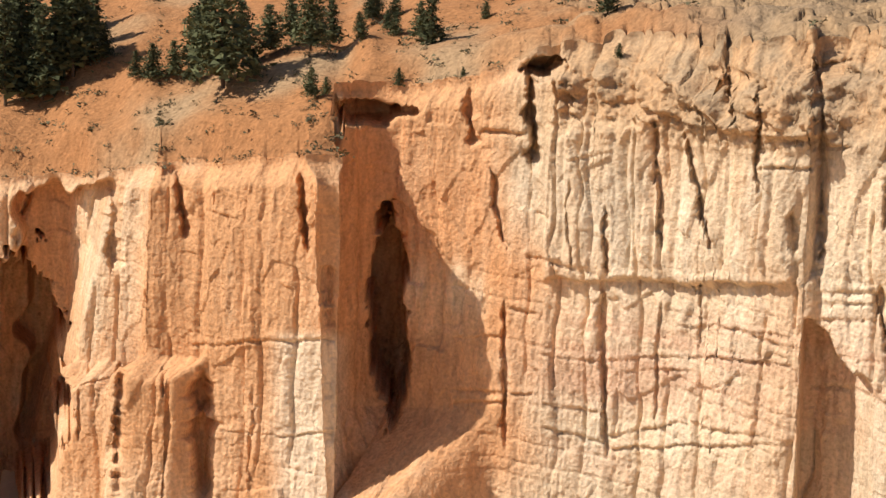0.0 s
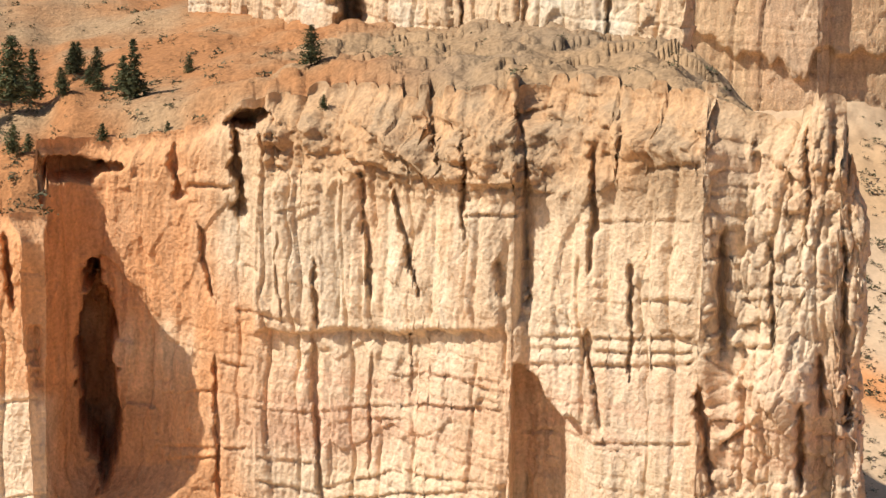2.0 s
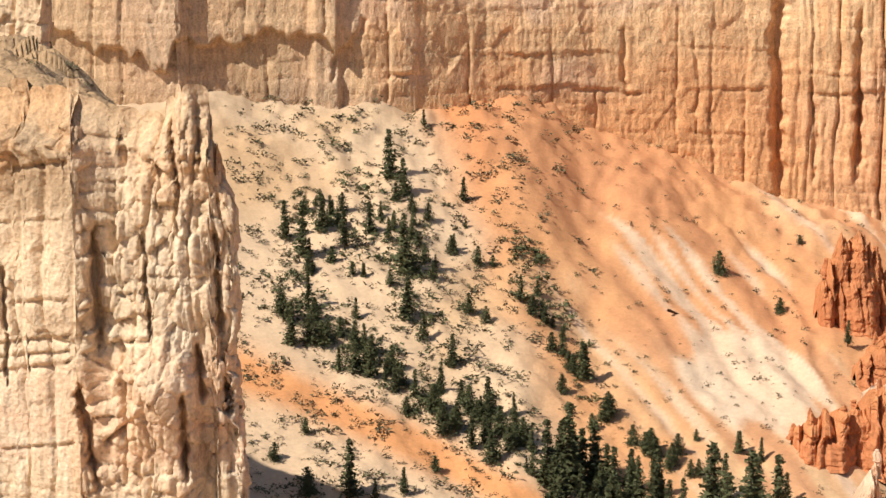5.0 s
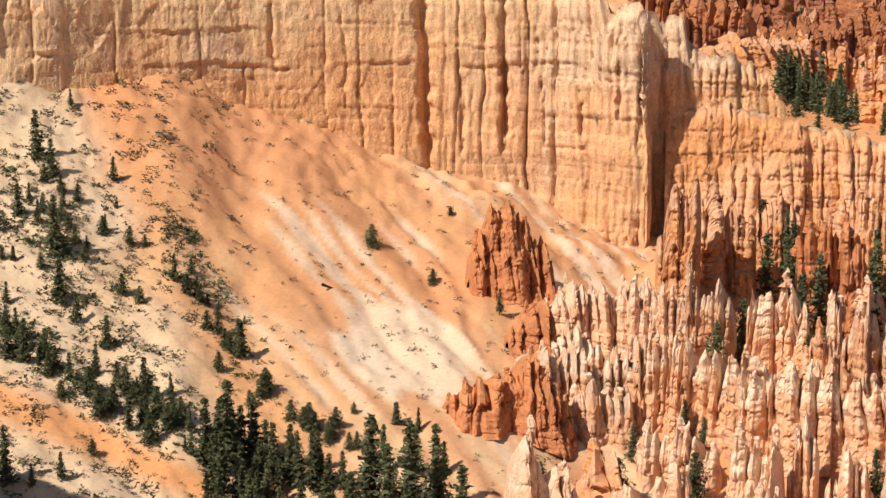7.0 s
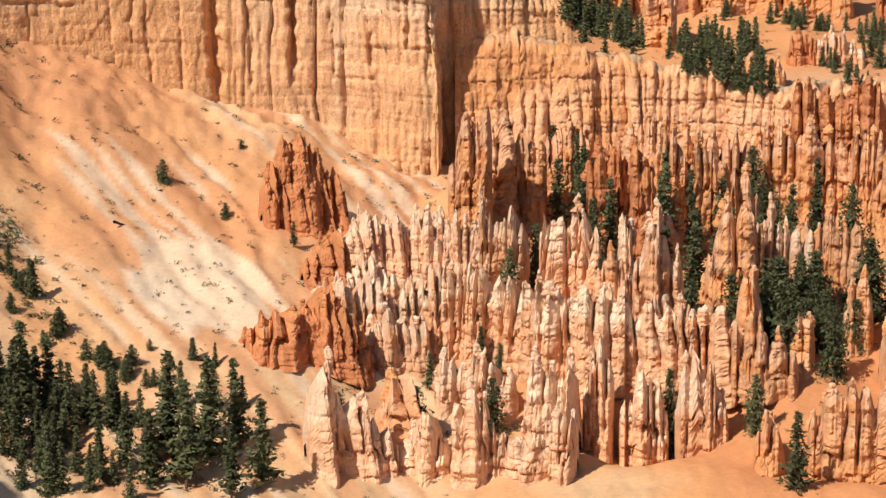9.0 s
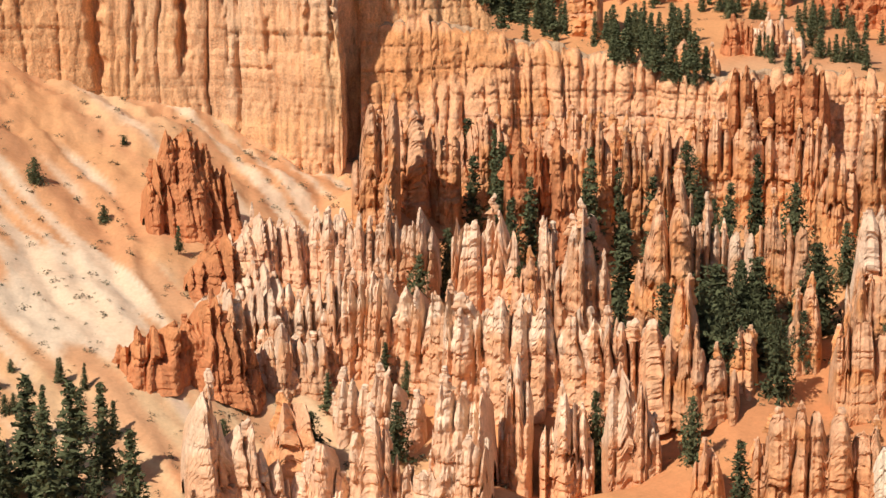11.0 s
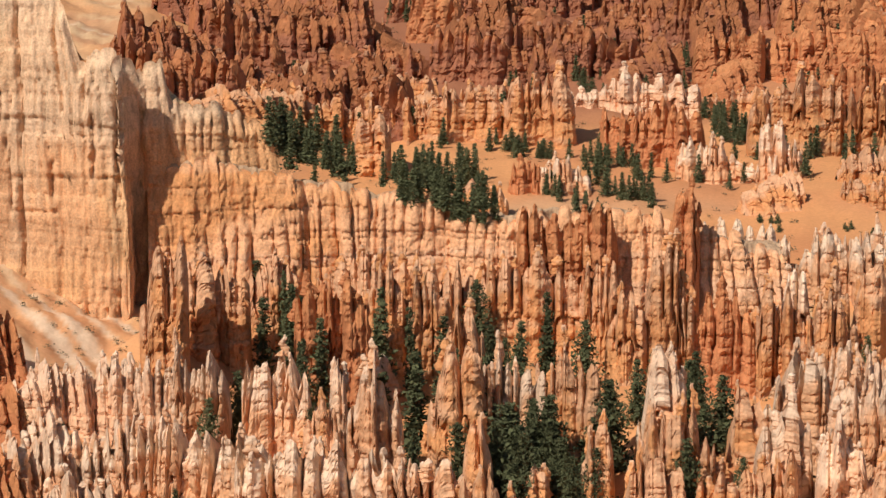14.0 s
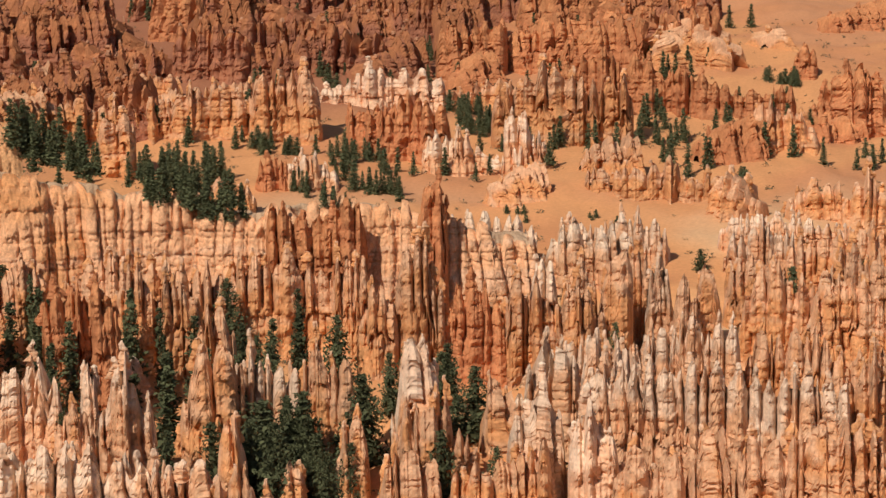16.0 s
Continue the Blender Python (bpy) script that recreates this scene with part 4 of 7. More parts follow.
def fin(points, style, seed, wide=2.6, spires=0.5, coarse=1.0):
    """A fin of hoodoos along points (bearing, distance, height of its crest): columns about wide metres across, joined below, with beds, clefts and spires."""
    rng = random.Random(seed)
    p = np.array([spot(b, d) for b, d, top in points])
    s = np.concatenate([[0], np.cumsum(np.hypot(*np.diff(p, axis=0).T))])
    thing = new("hoodoo_fin")
    cx, cy = p.mean(0)
    cz = float(ground_z(cx, cy))
    thing.location = (cx, cy, cz)
    q = np.linspace(-0.4 * wide, s[-1] + 0.4 * wide, max(14, int((s[-1] + wide) / (0.11 * wide * coarse))))
    o = 0 * q
    x, y = np.interp(q, s, p[:, 0]), np.interp(q, s, p[:, 1])
    ux, uy = (p[-1] - p[0]) / np.hypot(*(p[-1] - p[0]))
    x, y = x + np.minimum(q, 0) * ux + np.maximum(q - s[-1], 0) * ux, y + np.minimum(q, 0) * uy + np.maximum(q - s[-1], 0) * uy
    tx, ty = np.gradient(x), np.gradient(y)
    ln = np.hypot(tx, ty) + 1e-9
    nx, ny = ty / ln, -tx / ln
    gz = ground_z(x, y) - 2.0
    tall = np.maximum(np.interp(q, s, [top for b, d, top in points]) - gz, 4.0)
    # the columns, the flutes on them, and groups of columns that stand out or back
    warp = 0.9 * wide * grain(q * 0.22 / wide, o, o, seed + 9) + 0.2 * wide * grain(q * 0.9 / wide, o, o, seed + 10)
    a, w, r = cells(q + warp, wide, seed)
    a2, w2, r2 = cells(q, 0.36 * wide, seed + 4)
    big, bigw, rbig = cells(q + 0.6 * warp, 3.2 * wide, seed + 8)
    ends = np.clip(np.minimum(q + 0.4 * wide, s[-1] + 0.4 * wide - q) / (0.5 * wide), 0.0, 1) ** 0.5
    reach = np.minimum(tall, 16.0)
    peak = np.abs(2 * a - 1) ** (1.5 + 0.8 * r)
    crest = tall + reach * (0.12 * r + 0.12 * rbig + 0.12 * (1 - np.abs(2 * big - 1) ** 1.4) - 0.08 + 0.05 * r2 + 0.02 - (0.26 + 0.14 * r) * peak + 0.07 * rough(q * 1.1 / wide, o, o, seed + 12, 3, 0.6)) - 0.5 * reach * (1 - ends)
    nf, nb = int(46 / coarse), 5
    f = np.concatenate([np.linspace(0, 1, nf) ** 0.85, np.linspace(1, 0, nb)[1:]])[:, None]
    side = np.concatenate([np.ones(nf), -np.ones(nb - 1)])[:, None]
    z = gz + crest * f
    lean = 0.25 * wide * grain(z * 0.12, q * 0.08, side, seed + 2)
    tier = np.floor(z / 6.5 + 0.5 * grain(q * 0.12, o, o, seed + 14))
    slip = 0.55 * wide * lattice(tier, 0 * tier, 0 * tier, seed + 15) * (1 - ease(f, 0.5, 0.6))
    a, w, r = cells(q + lean + warp + slip, wide, seed)
    edge = np.minimum(a, 1 - a) * w
    open_at = ease(grain(q * 0.5 / wide, z * 0.1, side, seed + 7), -0.2, 0.3)
    out = (0.42 * (1 - np.abs(2 * a - 1) ** 2) + 0.32 * r) * (0.55 + 0.6 * f) - 0.6 * open_at * ease(f, 0.15, 0.6) * np.exp(-(edge / (0.08 * wide)) ** 2)
    out = out + (1.7 * (1 - np.abs(2 * big - 1) ** 1.4) + 0.8 * rbig - 0.3) * (1 - 0.78 * f ** 0.8) + (0.1 * (1 - np.abs(2 * a2 - 1) ** 2) + 0.1 * r2) * (0.4 + 0.6 * f)
    bed, bw, br = cells(z + 0.5 * grain(q * 0.1, o, o, 31) + 0.12 * grain(q * 0.8, z * 0.3, side, seed + 5), 2.1, 33)
    slot = np.exp(-(np.minimum(bed, 1 - bed) * bw / 0.2) ** 2)
    out = out + 0.1 * br - 0.2 * slot * ease(grain(q * 0.25, z * 0.5, side, seed + 6), -0.3, 0.2)
    knob, gap = facets(q + 0 * z, z, 0.5 * wide, 1.9, seed + 13, 1.2)
    out = out + 0.16 * rough(q * 0.9 / wide, z * 0.4, side, seed + 1, 3, 0.65) + 0.09 * knob
    thick = (1.7 - 1.25 * f) * (1 - 0.5 * ease(f, 0.86, 1.0))
    off = side * wide * (thick + out) * (0.25 + 0.75 * ends)
    X, Y = x + nx * off - cx, y + ny * off - cy
    lo, hi = LAYERS[style]
    n = rough(q * 0.15, z * 0.2, side * 3.0, seed + 3, 3)
    drip = grain(q * 0.9, z * 0.08, side, seed + 11)
    c = mix(mix(lo, hi, ease(f + 0.22 * n + 0.12 * drip, 0.62, 0.86)), DEEP * 1.1, (0.3 if style != "pale" else 0.0) * ease(grain(z * 0.5 + n, 0 * z, 0 * z, 7), 0.1, 0.7))
    c = mix(c, mix(ORANGE, PALE, np.array(0.6)), 0.45 * ease(grain(z * 0.33 + 0.5 * n, 0 * z + 4, 0 * z, 8), 0.2, 0.7) * (style in ("white", "orange", "cream")))
    wall = new("wall", grid_mesh("wall", X, Y, z - cz, c, smooth=False))
    wall.data.materials.append(HOODOO)
    wall.parent = thing
    # a spire on some of the columns
    a = cells(q + warp, wide, seed)[0]
    for n, k in enumerate(np.flatnonzero((a[:-1] < 0.5) & (a[1:] >= 0.5))):
        if rng.random() > (1.0 if n == 1 and spires else spires):
            continue
        hh = float(crest[k]) * rng.uniform(1.02, 1.0 + 2.2 / max(float(reach[k]), 6.0))
        low = hh - min(0.5 * hh, rng.uniform(4.0, 8.0))
        away = 0.25 * wide * rng.uniform(-0.5, 1.4)
        one_column(thing, x[k] + nx[k] * away - cx, y[k] + ny[k] * away - cy, gz[k] + low - cz, wide * rng.uniform(0.32, 0.5), hh - low, style, rng, rng.uniform(0.8, 1.25), rng.uniform(0, 6.28))
    return tagged(thing, LABELS[style], "rock formation", "hoodoo fins")


fin(((37.10, 529, 36.3), (37.49, 529, 41.5), (37.96, 529, 43.2)), "orange", 500, 3.0)
fin(((37.97, 546, 36.1), (38.29, 546, 39.7), (38.60, 547, 37.1), (38.92, 548, 36.3), (39.32, 548, 35.2)), "orange", 507, 3.0)
fin(((40.56, 521, 36.6), (41.09, 521, 38.1), (41.47, 521, 37.7), (41.98, 521, 34.7), (42.13, 521, 31.1)), "red", 514, 2.6)
fin(((42.17, 547, 32.4), (42.62, 547, 34.8), (42.94, 547, 31.7)), "orange", 521, 2.6)
fin(((43.99, 516, 30.7), (44.34, 516, 36.3), (44.63, 516, 32.4)), "orange", 528, 3.0)
fin(((43.60, 480, 24.5), (43.88, 480, 31.1), (44.26, 480, 32.2), (44.75, 480, 31.1)), "orange", 535, 3.4)
fin(((40.95, 560, 34.6), (41.98, 560, 34.9), (43.00, 560, 33.8), (44.42, 560, 33.8), (45.31, 560, 33.2), (46.60, 560, 34.9), (47.81, 560, 32.9)), "orange", 542, 3.0)
fin(((45.63, 569, 45.4), (46.59, 569, 45.7), (47.68, 569, 45.0)), "red", 549, 3.2)
fin(((49.03, 569, 48.6), (49.29, 569, 50.3), (49.54, 569, 48.6)), "red", 556, 2.6)
fin(((48.43, 538, 34.1), (48.86, 538, 42.4), (49.12, 538, 41.2), (49.41, 538, 33.0)), "orange", 563, 2.8)
fin(((49.41, 538, 29.9), (49.77, 539, 32.6), (50.40, 539, 33.6), (50.81, 539, 28.8)), "red", 570, 2.6)
fin(((50.97, 540, 31.1), (51.40, 540, 34.2), (51.68, 540, 33.7), (52.04, 540, 29.4), (52.27, 540, 26.4)), "orange", 577, 2.8)
fin(((49.98, 609, 35.3), (50.46, 609, 36.4), (50.91, 609, 35.7), (51.63, 610, 35.5)), "white", 584, 2.4)
fin(((49.44, 609, 34.9), (49.85, 609, 36.5)), "white", 591, 2.4)
fin(((51.90, 589, 33.0), (52.34, 589, 35.0), (52.71, 589, 36.4), (53.22, 589, 35.2), (53.82, 590, 34.0)), "white", 598, 2.6)
fin(((52.12, 541, 29.3), (52.66, 541, 31.9), (53.11, 541, 28.9)), "orange", 605, 2.6)
fin(((37.60, 502, 29.0), (38.04, 502, 28.5), (38.42, 501, 25.1), (38.92, 500, 22.4)), "white", 612, 2.3)
fin(((39.39, 487, 27.3), (39.83, 486, 31.1), (40.21, 486, 33.6), (40.58, 485, 28.1), (40.89, 485, 22.2)), "white", 619, 2.3)
fin(((40.73, 478, 22.6), (41.08, 478, 24.1), (41.49, 478, 19.3)), "orange", 626, 2.6)
fin(((41.31, 493, 23.0), (41.44, 493, 25.2), (41.56, 493, 22.7)), "cream", 633, 2.4)
fin(((41.75, 477, 24.3), (42.11, 477, 33.4), (42.48, 477, 27.5), (42.80, 477, 26.9)), "white", 640, 2.6)
fin(((33.58, 463, 19.4), (34.68, 467, 19.2), (35.54, 469, 16.5), (36.42, 470, 19.3), (36.92, 470, 20.5), (37.66, 468, 16.4), (38.10, 467, 15.4)), "white", 647, 2.4)
fin(((34.16, 500, 23.1), (35.09, 503, 25.5), (35.89, 505, 23.5), (36.90, 505, 24.6), (37.34, 504, 22.9)), "cream", 654, 2.2)
fin(((38.87, 460, 18.1), (39.44, 459, 20.5), (40.58, 456, 18.8), (41.46, 456, 17.8), (41.97, 456, 16.5), (43.81, 456, 16.3)), "white", 661, 2.5)
fin(((44.72, 487, 27.0), (45.28, 487, 29.5), (45.60, 487, 25.3), (46.05, 488, 21.9), (46.53, 488, 20.6)), "white", 668, 2.2)
fin(((46.20, 485, 29.7), (46.42, 485, 32.5), (46.62, 485, 28.1), (46.94, 485, 25.0), (47.38, 485, 23.2)), "orange", 675, 2.2)
fin(((46.99, 466, 18.3), (47.24, 466, 22.6), (47.56, 466, 18.9)), "orange", 682, 2.4)
fin(((44.36, 458, 21.3), (44.57, 458, 25.4), (44.81, 458, 19.7)), "orange", 689, 2.6)
fin(((48.28, 479, 23.9), (48.63, 479, 32.4), (48.95, 480, 29.3), (49.14, 480, 26.7)), "white", 696, 2.6)
fin(((48.44, 466, 21.6), (48.81, 466, 25.4), (49.13, 466, 22.8)), "orange", 703, 2.6)
fin(((49.07, 469, 25.8), (49.32, 469, 25.3), (49.58, 469, 20.0), (50.03, 469, 17.5)), "orange", 710, 2.4)
fin(((50.32, 480, 22.5), (50.57, 480, 24.1), (50.79, 481, 20.3)), "orange", 717, 2.4)
fin(((51.08, 496, 19.0), (51.42, 496, 26.2), (51.73, 497, 29.5), (52.11, 496, 26.4), (52.37, 496, 23.7)), "white", 724, 2.4)
fin(((52.53, 485, 28.4), (52.82, 485, 33.1), (53.08, 485, 29.1), (53.50, 485, 31.3)), "white", 731, 2.6)
fin(((50.89, 465, 19.7), (51.20, 465, 23.3), (51.57, 466, 24.3), (51.97, 465, 22.0)), "cream", 738, 2.8)
fin(((52.28, 459, 22.0), (52.55, 459, 24.6), (52.82, 459, 23.2), (53.24, 459, 18.7)), "cream", 745, 3.2)
fin(((50.48, 457, 16.3), (51.07, 458, 17.8), (51.63, 458, 18.5)), "orange", 752, 3.0)
fin(((47.96, 455, 13.3), (48.57, 455, 14.9), (49.13, 456, 14.3)), "orange", 759, 2.6)
fin(((49.58, 455, 13.1), (49.95, 455, 15.8), (50.33, 455, 13.3)), "orange", 766, 2.6)
fin(((45.53, 456, 13.6), (45.84, 456, 17.7), (46.10, 456, 14.6)), "orange", 773, 2.8)
fin(((52.98, 548, 27.4), (53.29, 548, 36.5), (53.69, 548, 39.2)), "orange", 780, 2.8)
fin(((54.16, 552, 29.1), (54.38, 552, 39.8), (54.57, 552, 37.3), (54.73, 552, 26.5)), "white", 787, 2.4)
fin(((55.18, 553, 29.0), (55.46, 553, 39.7), (55.74, 552, 32.8)), "orange", 794, 2.4)
fin(((52.19, 513, 24.7), (52.83, 512, 26.4), (53.47, 512, 26.2), (54.10, 513, 26.9), (54.74, 513, 27.5), (55.50, 513, 26.4), (56.07, 513, 25.1)), "white", 801, 2.3)
fin(((52.57, 478, 26.4), (53.38, 478, 27.9), (54.27, 478, 27.8), (55.03, 478, 27.0), (55.91, 478, 27.0), (56.91, 478, 24.9), (57.41, 478, 26.0), (58.35, 479, 23.7)), "white", 808, 2.6)
fin(((56.30, 553, 29.1), (56.73, 553, 36.0), (57.23, 553, 33.5), (57.74, 553, 32.3), (58.31, 553, 30.8)), "orange", 815, 2.6)
fin(((57.81, 549, 27.4), (58.36, 550, 31.7), (58.86, 550, 33.0), (59.49, 550, 28.1)), "orange", 822, 2.8)
fin(((56.35, 517, 23.9), (57.03, 517, 24.5), (57.66, 517, 24.3), (58.29, 517, 22.3), (59.43, 518, 24.7)), "orange", 829, 2.4)
fin(((58.38, 485, 23.9), (58.80, 485, 26.9), (59.32, 485, 25.9)), "orange", 836, 2.6)
fin(((53.14, 453, 14.3), (53.44, 453, 17.7), (53.95, 453, 16.9), (54.64, 453, 16.5)), "orange", 843, 2.8)
fin(((54.91, 453, 18.0), (55.21, 453, 21.9), (55.65, 454, 17.4)), "orange", 850, 2.8)
fin(((56.04, 454, 19.5), (56.71, 454, 21.1), (57.09, 454, 20.1), (57.71, 454, 21.1), (58.20, 454, 22.2), (59.22, 455, 21.3)), "orange", 857, 3.4)
fin(((49.27, 713, 44.8), (49.89, 713, 44.7), (50.41, 713, 43.0), (50.93, 712, 38.9), (51.48, 712, 39.7)), "white", 864, 2.4, coarse=1.4)
fin(((47.55, 742, 50.8), (48.36, 742, 50.2), (49.17, 741, 51.8)), "red", 871, 3.4, coarse=1.4)
fin(((50.95, 752, 52.1), (51.50, 752, 57.7), (52.54, 751, 58.3), (53.57, 751, 57.2), (53.99, 751, 57.5)), "orange", 878, 4.0, coarse=1.4)
fin(((51.17, 714, 50.9), (51.59, 714, 52.3), (52.00, 714, 42.7)), "white", 885, 2.8, coarse=1.4)
fin(((52.29, 799, 58.9), (53.62, 799, 60.1), (54.14, 799, 60.9), (55.18, 799, 56.9), (55.96, 798, 51.4), (56.73, 798, 50.8), (57.78, 798, 49.6)), "red", 892, 3.6, coarse=1.4)
fin(((56.63, 737, 46.4), (57.17, 737, 50.6), (57.68, 738, 50.3), (58.23, 738, 41.4)), "orange", 899, 3.2, coarse=1.4)
fin(((58.44, 775, 54.8), (58.87, 774, 58.3), (59.50, 775, 58.3), (59.91, 775, 52.2)), "red", 906, 4.5, coarse=1.4)
fin(((53.64, 677, 39.2), (54.26, 677, 39.6), (54.91, 677, 40.7), (55.40, 676, 36.6)), "orange", 913, 3.0, coarse=1.4)
fin(((55.94, 626, 32.9), (56.62, 626, 35.1), (57.26, 627, 33.6), (58.03, 627, 32.0), (58.85, 627, 32.0)), "white", 920, 2.2)
fin(((45.42, 685, 42.2), (46.03, 685, 42.5)), "red", 927, 2.6, coarse=1.4)
fin(((46.08, 685, 40.2), (46.65, 686, 42.0), (47.19, 686, 38.6)), "white", 934, 2.4, coarse=1.4)
fin(((40.38, 839, 54.4), (40.67, 841, 55.6), (41.06, 842, 54.9), (41.53, 842, 55.4)), "orange", 941, 3.0, coarse=1.4)
fin(((37.59, 733, 52.3), (38.10, 737, 54.8), (38.87, 746, 55.9), (39.91, 760, 55.9), (40.42, 765, 53.6), (41.46, 768, 53.3), (42.24, 768, 51.5), (43.54, 767, 51.4), (44.46, 767, 56.7), (44.98, 767, 54.9), (46.15, 767, 58.8), (46.73, 768, 56.6)), "orange", 948, 3.6, coarse=1.4)
fin(((41.93, 724, 51.1), (42.53, 724, 51.9)), "orange", 955, 4.0, coarse=1.4)
fin(((46.75, 826, 47.1), (47.99, 826, 51.5), (48.90, 826, 53.9), (49.74, 827, 51.6)), "cream", 962, 4.0, coarse=1.4)
fin(((48.02, 733, 51.0), (48.99, 733, 51.9), (49.78, 733, 53.6)), "red", 969, 3.6, coarse=1.4)
fin(((32.38, 511, 35.1), (32.71, 512, 41.5), (33.33, 514, 41.9), (33.84, 516, 35.2), (34.23, 517, 27.3)), "red", 976, 2.6)
fin(((33.39, 482, 23.6), (33.96, 484, 24.6), (34.64, 486, 20.1)), "red", 983, 3.0)
fin(((34.15, 477, 19.1), (34.46, 478, 21.3), (34.96, 479, 19.8), (35.46, 481, 16.3), (35.99, 481, 15.8)), "white", 990, 2.3)
fin(((34.55, 508, 23.2), (35.30, 511, 22.0), (35.81, 512, 22.8), (36.32, 513, 23.8), (36.73, 513, 22.3)), "cream", 997, 2.0)
fin(((36.66, 503, 21.7), (37.10, 503, 25.8), (37.48, 503, 24.6), (37.80, 502, 19.5)), "cream", 1004, 2.2)
fin(((36.44, 467, 19.9), (37.01, 467, 22.5), (37.52, 466, 20.6), (38.03, 465, 19.8), (38.67, 463, 18.1), (39.10, 462, 15.7)), "white", 1011, 2.5)
fin(((39.25, 449, 21.0), (40.08, 448, 22.0), (41.23, 447, 21.8), (42.11, 447, 21.2), (42.88, 447, 19.7), (43.77, 447, 19.3), (44.22, 448, 16.7)), "white", 1018, 3.0)
fin(((44.26, 444, 16.2), (44.65, 444, 19.1), (44.92, 444, 13.3), (45.71, 444, 11.1)), "orange", 1025, 2.8)
fin(((31.89, 449, 17.1), (32.62, 449, 18.3), (33.25, 451, 19.7), (33.90, 453, 20.7)), "red", 1032, 2.8)
fin(((33.81, 450, 15.2), (34.24, 452, 17.2), (34.88, 454, 12.0)), "red", 1039, 2.8)
fin(((34.79, 463, 11.8), (35.47, 464, 12.8), (36.28, 466, 11.5)), "cream", 1046, 3.5)
fin(((33.37, 409, 13.1), (33.82, 410, 16.9), (34.18, 410, 13.1), (34.42, 411, 10.0), (35.48, 413, 5.9)), "cream", 1053, 2.5)
fin(((35.21, 428, 4.7), (35.52, 428, 7.9), (35.94, 429, 5.7)), "orange", 1060, 3.6)
fin(((36.71, 444, 8.3), (37.53, 443, 10.0), (38.62, 441, 8.1)), "cream", 1067, 2.4)
fin(((37.14, 414, 7.7), (37.58, 413, 11.7), (38.15, 413, 6.1)), "cream", 1074, 2.5)
fin(((39.01, 424, 11.5), (39.60, 423, 15.5), (40.18, 422, 9.8)), "cream", 1081, 2.6)
fin(((35.71, 414, 2.5), (36.30, 415, 5.6), (37.00, 414, 1.8)), "cream", 1088, 2.6)
fin(((40.53, 430, 12.5), (40.76, 430, 16.3), (41.04, 430, 11.5)), "white", 1095, 2.8)
fin(((41.45, 427, 7.1), (42.01, 427, 11.1), (42.45, 427, 7.2)), "white", 1102, 2.6)
fin(((42.85, 427, 11.1), (43.15, 427, 13.4), (43.41, 428, 10.5), (43.66, 428, 12.3), (43.97, 428, 8.1)), "white", 1109, 2.3)
fin(((44.90, 414, 5.6), (45.19, 414, 8.1), (45.43, 414, 5.3)), "orange", 1116, 2.6)
fin(((46.25, 415, 11.5), (46.81, 415, 12.0), (47.43, 415, 13.1), (47.94, 415, 12.3), (48.69, 416, 10.5), (49.23, 416, 7.3)), "orange", 1123, 3.2)
fin(((49.00, 412, 8.0), (49.67, 412, 11.3), (50.35, 413, 11.0)), "pale", 1130, 5.0, spires=0.0)
fin(((38.33, 412, 6.4), (39.10, 411, 4.8), (40.12, 410, 6.9)), "cream", 1137, 2.6)
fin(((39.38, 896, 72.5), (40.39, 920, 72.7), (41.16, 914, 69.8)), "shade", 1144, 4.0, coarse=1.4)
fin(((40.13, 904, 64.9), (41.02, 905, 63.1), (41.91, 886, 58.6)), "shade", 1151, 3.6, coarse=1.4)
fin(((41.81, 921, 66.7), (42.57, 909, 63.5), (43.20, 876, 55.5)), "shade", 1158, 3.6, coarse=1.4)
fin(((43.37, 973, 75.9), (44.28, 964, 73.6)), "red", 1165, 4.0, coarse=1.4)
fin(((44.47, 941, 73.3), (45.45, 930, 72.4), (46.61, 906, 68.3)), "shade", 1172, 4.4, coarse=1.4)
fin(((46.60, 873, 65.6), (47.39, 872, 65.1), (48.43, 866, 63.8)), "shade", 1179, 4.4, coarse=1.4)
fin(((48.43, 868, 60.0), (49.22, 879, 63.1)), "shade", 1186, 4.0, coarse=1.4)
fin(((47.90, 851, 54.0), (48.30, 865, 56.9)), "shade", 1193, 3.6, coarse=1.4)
fin(((49.75, 878, 65.7), (50.41, 879, 66.1), (51.20, 877, 65.5)), "red", 1200, 4.4, coarse=1.4)
fin(((51.33, 881, 63.9), (52.12, 887, 65.5)), "red", 1207, 4.0, coarse=1.4)
fin(((52.16, 952, 72.3), (53.22, 958, 73.7), (54.00, 946, 71.0)), "red", 1214, 4.0, coarse=1.4)
fin(((53.72, 922, 67.3), (54.62, 903, 62.9)), "red", 1221, 4.0, coarse=1.4)
fin(((54.73, 870, 60.5), (55.53, 898, 65.4), (56.42, 869, 59.6)), "orange", 1228, 4.0, coarse=1.4)
fin(((57.29, 906, 58.4), (57.56, 915, 60.4)), "orange", 1235, 3.2, coarse=1.4)
fin(((57.95, 858, 57.4), (58.34, 858, 57.4)), "red", 1242, 3.2, coarse=1.4)
fin(((48.74, 962, 71.9), (49.80, 972, 74.9)), "shade", 1249, 4.0, coarse=1.4)
fin(((58.69, 962, 62.3), (60.38, 992, 67.0)), "red", 1256, 3.6, coarse=1.4)

